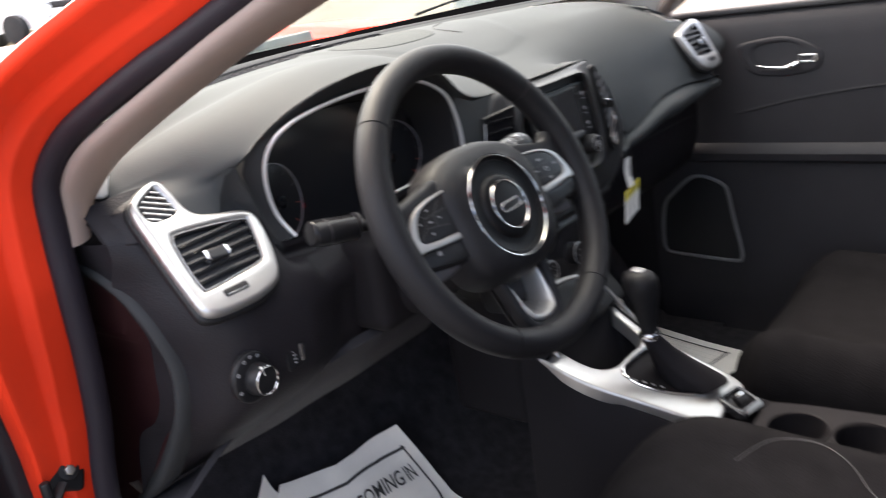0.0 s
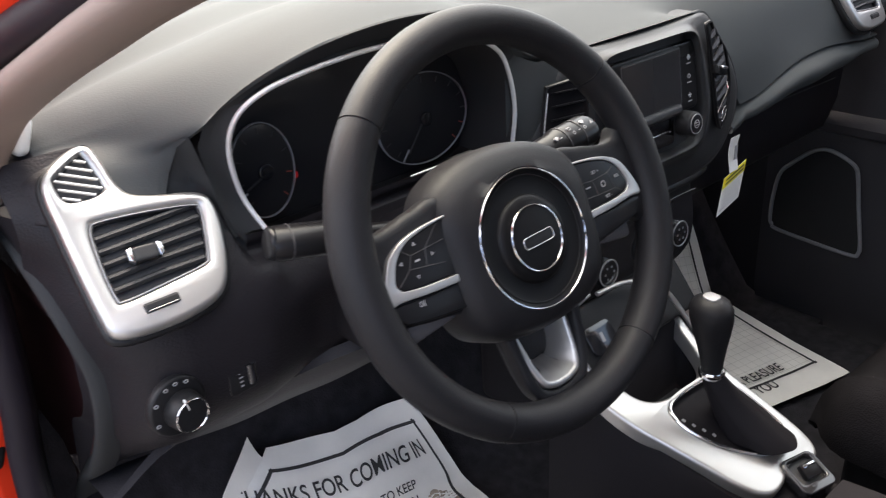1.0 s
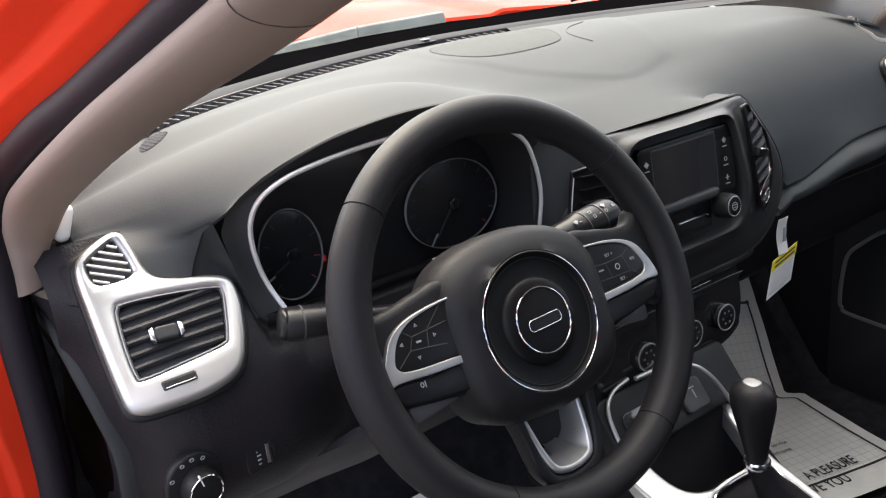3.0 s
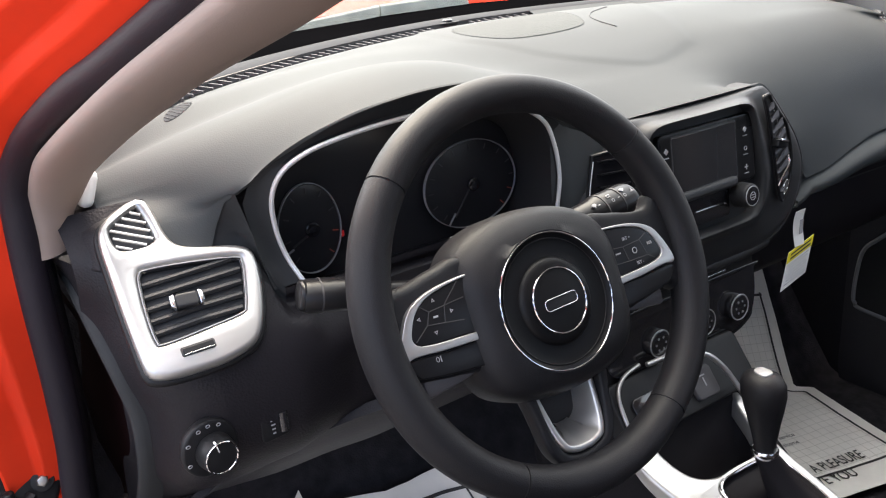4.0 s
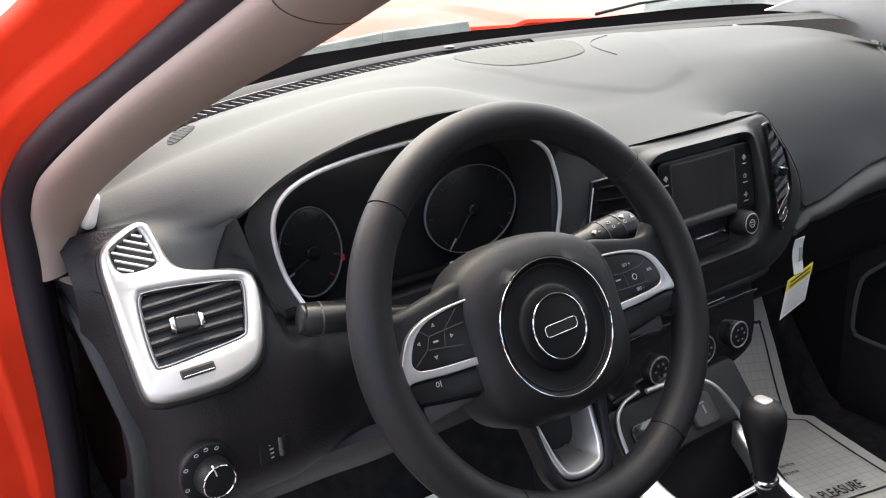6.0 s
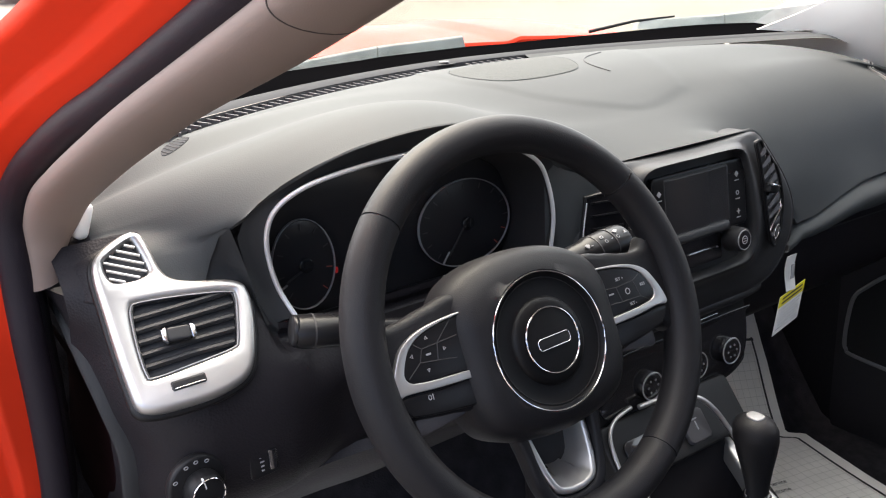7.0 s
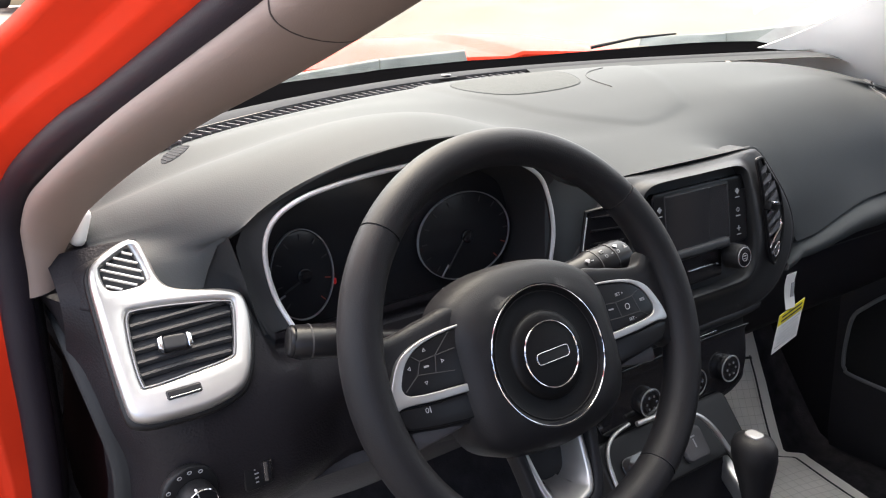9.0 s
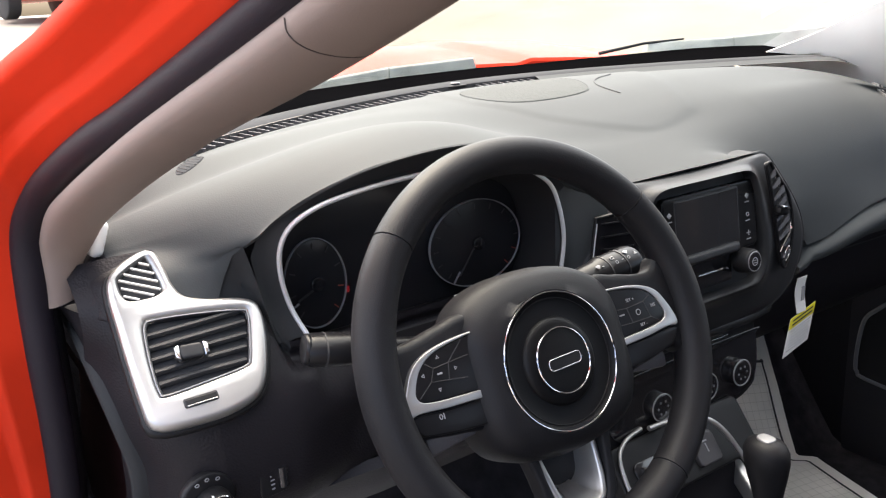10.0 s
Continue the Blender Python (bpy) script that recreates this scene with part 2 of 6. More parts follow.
def table(rows, x):
    """Smooth interpolation in a table of rows (x, a, b, ...)."""
    k = 0
    while k < len(rows) - 2 and rows[k + 1][0] < x:
        k += 1
    A, B = rows[k], rows[k + 1]
    P, N = rows[max(0, k - 1)], rows[min(len(rows) - 1, k + 2)]
    h = B[0] - A[0]
    f = max(0.0, min(1.0, (x - A[0]) / h))
    out = []
    for i in range(1, len(A)):
        d = (B[i] - A[i]) / h
        d0 = (A[i] - P[i]) / (A[0] - P[0]) if k else d
        d1 = (N[i] - B[i]) / (N[0] - B[0]) if k < len(rows) - 2 else d
        ma = 0 if d0 * d <= 0 else 2 * d0 * d / (d0 + d)
        mb = 0 if d1 * d <= 0 else 2 * d1 * d / (d1 + d)
        out.append(A[i] * (2 * f ** 3 - 3 * f * f + 1) + B[i] * (3 * f * f - 2 * f ** 3) + h * ma * (f ** 3 - 2 * f * f + f) + h * mb * (f ** 3 - f * f))
    return out

def span(a, b, n):
    return [a + (b - a) * i / (n - 1) for i in range(n)]

# ---- ground and distance ----
def ground_z(x, y):
    r = math.hypot(x, y)
    f = max(0.0, min(1.0, (r - 4) / 14))
    return 1.25 * f * f * (3 - 2 * f)

rows = []
for r in [0.01, 1, 2, 3, 4] + span(5, 20, 16) + [24, 30, 45, 70, 120, 300, 900, 3000]:
    rows.append([(r * math.cos(a), r * math.sin(a), ground_z(r, 0)) for a in span(0, 2 * math.pi * 71 / 72, 72)])
# Unseen ground near the car is darkened to cut bounce light into the cabin.
gt = M_CONC.node_tree
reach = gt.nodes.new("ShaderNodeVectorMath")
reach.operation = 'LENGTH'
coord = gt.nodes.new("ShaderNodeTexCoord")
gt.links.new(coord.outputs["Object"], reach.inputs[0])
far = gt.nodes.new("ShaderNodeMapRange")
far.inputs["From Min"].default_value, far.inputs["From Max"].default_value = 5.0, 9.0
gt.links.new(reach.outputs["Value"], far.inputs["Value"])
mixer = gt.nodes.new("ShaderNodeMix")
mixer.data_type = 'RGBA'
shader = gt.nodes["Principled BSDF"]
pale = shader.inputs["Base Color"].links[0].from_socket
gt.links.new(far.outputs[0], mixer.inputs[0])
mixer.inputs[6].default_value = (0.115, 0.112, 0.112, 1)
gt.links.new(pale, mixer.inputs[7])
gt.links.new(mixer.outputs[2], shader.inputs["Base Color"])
structure("ground", grid(rows, closed_v=True), M_CONC, "pale sunlit concrete lot, colour darkened near the car to cut bounce light", "ground")

# ---- body shell of the car ----
SEAL = [(-0.765, 0.40, 0.34), (-0.760, 0.37, 0.55), (-0.755, 0.336, 0.74), (-0.749, 0.313, 0.83), (-0.747, 0.296, 0.915), (-0.747, 0.286, 0.99),
        (-0.745, 0.281, 1.06), (-0.741, 0.270, 1.112), (-0.729, 0.228, 1.152), (-0.718, 0.160, 1.182), (-0.706, 0.095, 1.207),
        (-0.690, 0.040, 1.228), (-0.655, -0.09, 1.283), (-0.610, -0.28, 1.366), (-0.565, -0.50, 1.455), (-0.54, -0.68, 1.50)]
OUT = [(-0.056, 0.0, 0.0), (-0.058, 0.0, 0.0), (-0.062, 0.0, 0.0), (-0.074, 0.0, 0.0), (-0.090, 0.0, 0.0), (-0.100, 0.0, 0.0),
       (-0.095, 0.005, 0.015), (-0.085, 0.01, 0.035), (-0.070, 0.015, 0.050), (-0.058, 0.012, 0.056), (-0.048, 0.010, 0.058),
       (-0.046, 0.008, 0.058), (-0.046, 0.0, 0.058), (-0.046, 0.0, 0.056), (-0.04, 0.0, 0.05), (-0.04, 0.0, 0.05)]
N_S = 90
seal_path, out_path = spline(SEAL, N_S), spline(OUT, N_S)
SECTION = [(-0.13, 0.004), (0.00, 0.006), (0.08, 0.005), (0.28, 0.0015), (0.32, 0.0005), (0.36, 0.002), (0.44, 0.0125), (0.48, 0.0140), (0.52, 0.0142), (0.90, -0.004), (0.97, -0.004),
           (1.01, 0.001), (1.03, 0.012)]
rows = []
for c, o in zip(seal_path, out_path):
    low = max(0.0, min(1.0, (1.0 - c.z) / 0.15))
    row = [c + o * (0.10 + 0.84 * w) + Vector((0.02, 0.75, 0.45)) * d * (o.length / 0.1) ** 1.6 + Vector((0, 0.026 * low, 0)) for w, d in SECTION]
    rows.append(row + [row[-1] + Vector((0.004, 0.04, -0.006)), row[-1] + Vector((0.03, 0.16, -0.02))])
outer_edge = [r[-2].copy() for r in rows if r[-2].z < 1.02]
red_frame = tagged(part("door_frame", grid(rows), M_RED), "glossy red painted door frame and windshield pillar", "door frame", kind="structure")
rows = []
for i, c in enumerate(seal_path):
    t = (seal_path[min(i + 1, N_S - 1)] - seal_path[max(i - 1, 0)]).normalized()
    s = t.cross(Vector((0.0, 0.8, 0.6))).normalized()
    w = s.cross(t)
    rows.append([c + 0.0145 * (math.cos(q) * s + 0.85 * math.sin(q) * w) for q in (2 * math.pi * j / 16 for j in range(16))])
part("rubber_seal", grid(rows, closed_v=True, cap=True), M_RUBBER, red_frame, "dark grey rubber door seal")
# inner flange and side panel between seal and dashboard
rows = []
for i in range(0, 46):
    c = seal_path[i]
    rows.append([c + Vector(q) for q in ((0.006, -0.006, 0), (0.016, 0.0, 0), (0.024, 0.02, 0), (0.028, 0.12, 0), (0.03, 0.28, 0))])
part("kick_panel", grid(rows), M_LOWER, red_frame, "dark plastic panel inside the seal")
part("hinge_pocket", grid([[e + Vector(q) for q in ((0.004, 0.01, 0.0), (-0.012, 0.06, 0.0), (-0.06, 0.10, 0.0), (-0.16, 0.11, 0.0))] for e in outer_edge]), M_BLACK, red_frame, "dark hinge pocket beside the frame")
# check strap
strap = thing("door_check_strap", "dark steel door check strap bolted to the red frame", "door hinge", (-0.80, 0.36, 0.77))
part("bracket", box((0, 0, 0), (0.050, 0.014, 0.034), 0.006, m=pose(-0.787, 0.362, 0.768, -20, 30, 0)), M_BLACK, strap)
part("arm", tube([Vector(p) for p in ((-0.795, 0.356, 0.764), (-0.815, 0.345, 0.752), (-0.850, 0.325, 0.728), (-0.90, 0.30, 0.700))], [0.012, 0.013, 0.011, 0.011], 10, flat=0.5), M_BLACK, strap)
part("bolt", cyl(0.0065, 0.007, Matrix.Translation((-0.7806, 0.357, 0.774)) @ pose(0, 0, 0, 70), 6, 0.002), M_STEEL, strap, "zinc bolt head")
part("washer", cyl(0.012, 0.003, Matrix.Translation((-0.7806, 0.358, 0.7735)) @ pose(0, 0, 0, 70), 24, 0.001), M_BLACK, strap)
part("pin", cyl(0.006, 0.030, Matrix.Translation((-0.815, 0.343, 0.752)) @ pose(0, 0, 0, 0), 16, 0.002), M_BLACK, strap)

# the open driver door, swung out beside the camera
lot = thing("driver_door", "open red driver door with black inner panel", "car door", (-0.84, 0.43, 0.43))
SWING = radians(84)
md = axes((-0.838, 0.425, 0.0), (-math.sin(SWING), -math.cos(SWING), 0), (0, 0, 1))
part("shell", box((0, 0, 0), (1.05, 0.63, 0.11), 0.025, m=md @ pose(0.535, 0.735, 0.065)), M_RED, lot, "red painted door shell")
part("inner_panel", box((0, 0, 0), (0.98, 0.58, 0.05), 0.018, m=md @ pose(0.545, 0.735, -0.005)), M_DOOR, lot, "black grained inner panel")
part("armrest", box((0, 0, 0), (0.55, 0.06, 0.07), 0.018, m=md @ pose(0.60, 0.76, -0.045)), M_DOOR, lot)
part("door_seal", tube([md @ Vector((u, v, 0.008)) for u, v in rrect(1.02, 0.60, 0.05, 0.535, 0.735)], 0.007, 8, closed=True), M_RUBBER, lot, "black rubber seal")

def pillar(sign):
    """The windshield pillar's inner trim, one closed shell."""
    O = [(-0.742, 0.282, 1.038), (-0.738, 0.278, 1.062), (-0.735, 0.268, 1.096), (-0.731, 0.225, 1.132), (-0.724, 0.150, 1.163), (-0.712, 0.075, 1.194),
         (-0.697, 0.015, 1.221), (-0.665, -0.09, 1.268), (-0.625, -0.24, 1.335), (-0.575, -0.45, 1.425), (-0.55, -0.62, 1.475)]
    I = [(-0.708, 0.292, 1.044), (-0.702, 0.292, 1.066), (-0.689, 0.272, 1.094), (-0.680, 0.225, 1.126), (-0.663, 0.150, 1.165), (-0.647, 0.080, 1.196),
         (-0.632, 0.020, 1.221), (-0.598, -0.09, 1.262), (-0.555, -0.24, 1.328), (-0.525, -0.45, 1.418), (-0.50, -0.62, 1.47)]
    o, q = spline(O, 60), spline(I, 60)
    rows = []
    for i in range(60):
        a, b = o[i], q[i]
        t = (o[min(59, i + 1)] - o[max(0, i - 1)]).normalized()
        nrm = t.cross(b - a).normalized()
        if nrm.y > 0:
            nrm = -nrm
        c, h = (a + b) / 2, (b - a) / 2
        ring = []
        for j in range(20):
            an = 2 * math.pi * j / 20
            cs, sn = math.cos(an), math.sin(an)
            ring.append(c + h * math.copysign(abs(cs) ** 0.95, cs) + nrm * math.copysign(abs(sn) ** 0.8, sn) * (0.014 if sn > 0 else 0.010))
        rows.append([Vector((p.x * -sign, p.y, p.z)) for p in ring])
    return grid(rows, closed_v=True, cap=True)

tr = structure("trim_driver_pillar", pillar(-1), M_BEIGE, "beige plastic trim of the driver side windshield pillar", "pillar trim")
tr2 = structure("trim_passenger_pillar", pillar(1), M_BEIGE, "beige plastic trim of the passenger side windshield pillar", "pillar trim")
vs = [v.co + tr.location for v in tr.data.vertices]
ia = min(range(60), key=lambda i: (vs[i * 20 + 10] - Vector((-0.645, -0.1435, 1.2825))).length)
ib = min(range(60), key=lambda i: (vs[i * 20] - Vector((-0.588, -0.110, 1.270))).length)
ring_n = [vs[ib * 20 + j].lerp(vs[ia * 20 + j], 0.45 * (j / 10) ** 1.2) for j in range(11)]
seam_path = spline([p + Vector((0, -0.0003, 0.0003)) for p in ring_n], 40)
part("seam", tube(seam_path, 0.00045, 6), M_SEAM, tr, "thin dark seam")
# Added white block stands in for the brightly lit lower end of the pillar.
part("lit_pillar_end", box((-0.683, 0.284, 1.091), (0.015, 0.020, 0.036), 0.007, m=pose(0, 0, 0, 0, 20, 0)), M_LABEL, tr, "lower end of the pillar trim, its bright light painted white")
WEDGE = [(0.605, 0.565, 1.130), (0.625, 0.41, 1.187), (0.640, 0.29, 1.244), (0.620, 0.08, 1.34), (0.56, -0.30, 1.47)]
DEDGE = [(0.745, 0.36, 1.02), (0.740, 0.25, 1.09), (0.728, 0.13, 1.165), (0.69, -0.02, 1.24), (0.60, -0.35, 1.39)]
# Headliner's pale colour on beige trim stands in for light on the panel.
part("pillar_panel", thick(grid([[a.lerp(b, f) + Vector((-0.02, -0.01, 0.01)) * math.sin(math.pi * f) for f in span(0, 1, 8)] for a, b in zip(spline(WEDGE, 24), spline(DEDGE, 24))]), 0.006), M_HEAD, tr2, "wide pillar panel beside the windshield, strong light put into its pale colour")

def ws(x, v):
    """The windshield's surface: v = 0 at its base, 1 at its top."""
    yb, yt = 0.875 - 0.55 * x * x, -0.16 - 0.25 * x * x
    return Vector((x * (1 - 0.14 * v), yb + (yt - yb) * v, 1.128 - 0.04 * x * x + (1.53 - 1.128) * v + 0.03 * math.sin(math.pi * v)))

glass_pane = part("windshield", thick(grid([[ws(x, v) for v in span(0, 1, 14)] for x in span(-0.66, 0.66, 30)]), 0.004), M_GLASS)
tagged(glass_pane, "clear curved windshield glass", "windshield", kind="structure")
glass_pane.visible_shadow = False

roof_rows = []
for x in span(-0.58, 0.58, 16):
    roof_rows.append([(x, y, 1.545 - 0.05 * (x / 0.6) ** 2 + (0.02 if y < -0.3 else 0.0)) for y in (-0.14, -0.4, -0.9, -1.5, -2.2)])
structure("ceiling", thick(grid(roof_rows), 0.05), M_HEAD, "pale cloth headliner under the roof", "ceiling")
structure("floor", box((0, -0.55, 0.27), (1.50, 2.6, 0.06), 0.01), M_CARPET, "dark carpeted car floor", "floor")
toe = grid([[(x, y, z) for y, z in ((0.20, 0.280), (0.36, 0.282), (0.40, 0.300), (0.45, 0.370), (0.52, 0.475), (0.58, 0.58), (0.64, 0.75), (0.68, 1.0))] for x in span(-0.78, 0.78, 8)])
structure("wall_firewall", thick(toe, 0.02), M_CARPET, "dark carpeted toe board below the dashboard", "wall")
# cabin sides behind the camera's view and rear wall
def side_wall(x, y0, y1, name):
    bm = box((x, (y0 + y1) / 2, 0.66), (0.06, y1 - y0, 0.78), 0.01)
    structure(name, bm, M_LOWER, "dark lower cabin side panel", "wall")
side_wall(0.80, 0.30, 0.95, "wall_kick_passenger_side")
side_wall(-0.80, 0.40, 0.95, "wall_kick_driver_side")
side_wall(-0.77, -2.2, -0.85, "wall_rear_driver_side")
side_wall(0.80, -2.2, -0.75, "wall_rear_passenger_side")
structure("wall_rear", box((0, -2.22, 0.75), (1.6, 0.06, 0.95), 0.01), M_LOWER, "dark rear cabin wall", "wall")
for sx in (-1, 1):
    structure("trim_door_pillar", tube([(sx * 0.76, -0.80, 0.3), (sx * 0.75, -0.80, 1.0), (sx * 0.66, -0.82, 1.35), (sx * 0.57, -0.84, 1.52)], 0.06, 12), M_BEIGE, "beige trim of the middle door pillar", "pillar trim")
    structure("trim_roof_rail", tube([(sx * 0.56, -0.50, 1.48), (sx * 0.57, -0.9, 1.52), (sx * 0.57, -1.5, 1.52), (sx * 0.56, -2.2, 1.50)], 0.05, 12), M_HEAD, "pale roof rail trim", "roof trim")

# hood, cowl, wipers
def hood_pt(x, y):
    f = (y - 0.98) / 0.95
    return (x, y - 0.30 * x * x, 1.135 + 0.045 * math.sin(min(1, max(0, f * 1.3 + 0.12)) * 2.2) - 0.16 * max(0, f - 0.35) ** 1.5 - 0.07 * x * x + (0.010 if 0.36 < abs(x) < 0.62 else 0))
hood = part("car_hood", thick(grid([[Vector(hood_pt(x, 0.985)) + Vector((0, -0.004, -0.030)), Vector(hood_pt(x, 0.98)) + Vector((0, -0.001, -0.006))] + [hood_pt(x, y) for y in span(0.984, 1.98, 24)] for x in span(-0.72, 0.72, 49)]), 0.012), M_RED)
tagged(hood, "glossy red car hood ahead of the windshield", "car hood", kind="structure")
cowl = part("cowl_panel", thick(grid([[(x, y - 0.42 * x * x, z - 0.05 * x * x) for y, z in ((0.80, 1.118), (0.85, 1.140), (0.90, 1.146), (0.95, 1.140), (1.0, 1.128))] for x in span(-0.70, 0.70, 30)]), 0.006), M_FRIT)
tagged(cowl, "black plastic cowl panel below the windshield", "cowl panel", kind="structure")
def wiper(lo, hi, arm):
    w = thing("windshield_wiper", "pale grey windshield wiper resting at the glass base", "wiper", lo[0], group="windshield wipers")
    for (a, b), (c, d) in (((lo[0], lo[1]), (hi[0], hi[1])), ((lo[1], lo[2]), (hi[1], hi[2]))):
        rows = []
        for f in span(0.005, 0.995, 10):
            p, q = Vector(a).lerp(Vector(b), f), Vector(c).lerp(Vector(d), f)
            rows.append([p, p + Vector((0, 0.012, 0)), q + Vector((0, 0.010, -0.001)), q + Vector((0, 0.004, 0.001)), q + Vector((0, 0, -0.002))])
        part("blade", grid(rows, closed_v=True, cap=True), M_WIPER, w, "weathered grey blade cover")
    part("arm", tube([Vector(p) for p in arm], [0.0036, 0.0028, 0.002], 8), M_BLACK, w, "thin black arm")
wiper([(-0.42, 0.745, 1.138), (-0.036, 0.829, 1.149), (0.157, 0.822, 1.150)], [(-0.42, 0.748, 1.151), (-0.034, 0.831, 1.167), (0.154, 0.824, 1.170)], [(-0.30, 0.86, 1.13), (-0.20, 0.83, 1.148), (-0.05, 0.842, 1.160)])
wiper([(0.489, 0.692, 1.158), (0.656, 0.606, 1.153), (0.80, 0.49, 1.150)], [(0.500, 0.694, 1.173), (0.656, 0.608, 1.176), (0.80, 0.492, 1.190)], [(0.400, 0.735, 1.160), (0.490, 0.70, 1.174), (0.57, 0.665, 1.178)])

# ---- dashboard ----
YB = lambda x: max(0.572 - 0.62 * abs(x) ** 1.8, 0.338)
dash = thing("dashboard", "dark grey soft-touch plastic dashboard with a hood over the gauges", "dashboard", (0, 0.3, 0.9))
# x, then y and z of the pad's front edge
FRONT = [(-0.715, 0.300, 1.058), (-0.69, 0.268, 1.074), (-0.66, 0.256, 1.078), (-0.62, 0.240, 1.079), (-0.595, 0.214, 1.078), (-0.576, 0.187, 1.083), (-0.556, 0.172, 1.102),
         (-0.535, 0.163, 1.117), (-0.505, 0.156, 1.130), (-0.45, 0.150, 1.144), (-0.38, 0.148, 1.150), (-0.31, 0.150, 1.146), (-0.26, 0.156, 1.130),
         (-0.222, 0.164, 1.102), (-0.19, 0.170, 1.072), (-0.165, 0.172, 1.064), (0.0, 0.166, 1.067), (0.150, 0.172, 1.066), (0.165, 0.172, 1.060), (0.201, 0.172, 1.023),
         (0.223, 0.170, 0.983), (0.249, 0.168, 0.938), (0.262, 0.163, 0.912), (0.32, 0.160, 0.924), (0.37, 0.159, 0.939), (0.43, 0.157, 0.951), (0.506, 0.158, 0.953),
         (0.60, 0.151, 0.945), (0.67, 0.150, 0.938), (0.70, 0.162, 0.936), (0.725, 0.200, 0.930)]
END = [(-0.728, 1.0), (-0.716, 0.55), (-0.70, 0.22), (-0.68, 0.06), (-0.65, 0.0), (-0.20, 0.0)]
ROLL = [(-0.728, 1.75), (-0.715, 1.25), (-0.70, 0.86), (-0.69, 0.48), (-0.675, 0.19), (-0.655, 0.04), (-0.63, 0.0), (-0.20, 0.0)]
HOOD = [(-0.72, 0.0), (-0.66, 0.08), (-0.60, 0.28), (-0.55, 0.50), (-0.50, 0.74), (-0.42, 0.95), (-0.33, 1.0), (-0.26, 0.6), (-0.20, 0.12), (-0.15, 0.0), (0.75, 0.0)]
FALL = [(-0.01, 0.0), (0.43, 0.0), (0.50, 0.005), (0.55, 0.014), (0.60, 0.031), (0.65, 0.045), (0.725, 0.062)]
def pad_profile(x):
    fy, fz = table(FRONT, x)
    h = table(HOOD, x)[0]
    yb = YB(x)
    edge = max(0.0, (abs(x) - 0.55) / 0.17)
    drop = 0.045 * edge * edge if x < 0 else table(FALL, x)[0]
    k = max(0.0, min(1.0, (x - 0.10) / 0.16))
    k = k * k * (3 - 2 * k)
    y4, y3 = min(0.40, fy + (yb - fy) * 0.80), min(0.32, fy + (yb - fy) * 0.60)
    pts = [(yb, 1.1445 - drop), (yb - 0.012, 1.146 - drop), (0.55 * yb + 0.45 * y4, 1.146 - drop), (y4, 1.139 + 0.012 * h - drop + 0.004 * k), (y3, 1.118 + 0.034 * h - (0.8 if x < 0 else 0.95) * drop + 0.013 * k)]
    z0 = pts[-1][1]
    mid = max(0.0, min(1.0, (x + 0.22) / 0.16))
    mid = mid * mid * (3 - 2 * mid)
    belly = (0.012 + 0.004 * h) * max(0.25, min(1.0, (x + 0.66) / 0.10))
    for i, (a, b) in enumerate(((0.270, 1.124), (0.226, 1.103), (0.192, 1.060), (0.172, 0.995))):
        f = (i + 1) / 5
        y1, z1 = y3 + (fy - y3) * f, z0 + (fz - z0) * f + belly * math.sin(math.pi * f)
        y2, z2 = fy + 0.10 * (1 - i / 4), fz + 0.032 * (1 - i / 4)
        y1, z1 = y1 + (y2 - y1) * mid, z1 + (z2 - z1) * mid
        if x > 0:
            b -= drop * (1.0, 0.9, 0.28, 0.0)[i] + (0.004, 0.014, 0.018, 0.010)[i] * max(0.0, min(1.0, (0.58 - x) / 0.12))
            a -= 0.36 * drop * (0.0, 0.0, 0.0, 1.0)[i]
        pts.append((y1 + (a - y1) * k, z1 + (b - z1) * k))
    pts.append((fy, fz))
    e = max(0.0, min(1.0, (-0.578 - x) / 0.03))
    e = e * e * (3 - 2 * e)
    ye, ze = 0.1985 + 0.10 * table(END, x)[0], 1.032
    pts += [(fy + ((fy + ye) / 2 - 0.004 - fy) * e, fz + ((fz + ze) / 2 + 0.008 - fz) * e), (fy + (ye - fy) * e, fz + (ze - fz) * e)]
    return pts
xs = []
for a, b in zip(FRONT, FRONT[1:]):
    k = max(2, int((b[0] - a[0]) / 0.008))
    xs += [a[0] + (b[0] - a[0]) * i / k for i in range(k)]
xs.append(FRONT[-1][0])
def plateau(x, y):
    """A faintly raised field round the speaker grille."""
    front = table([(-0.30, 0.50), (-0.14, 0.42), (-0.08, 0.335), (0.0, 0.285), (0.05, 0.268), (0.155, 0.29), (0.30, 0.32)], x)[0]
    d = min(y - front, x + 0.14, (0.155 + (y - 0.29) * 0.52 - x) * 0.7)
    f = max(0.0, min(1.0, d / 0.014 + 0.5))
    return 0.0022 * f * f * (3 - 2 * f)
rows = []
for x in xs:
    p = spline([(x, y, z) for y, z in pad_profile(x)], 90)
    last = p[-1]
    p += [last + Vector((0, 0.003, -0.004)), last + Vector((0, 0.012, -0.006))] if x > -0.58 else [last + Vector((0, 0.0005, -0.0005)), last + Vector((0, 0.001, -0.001))]
    rows.append(p)
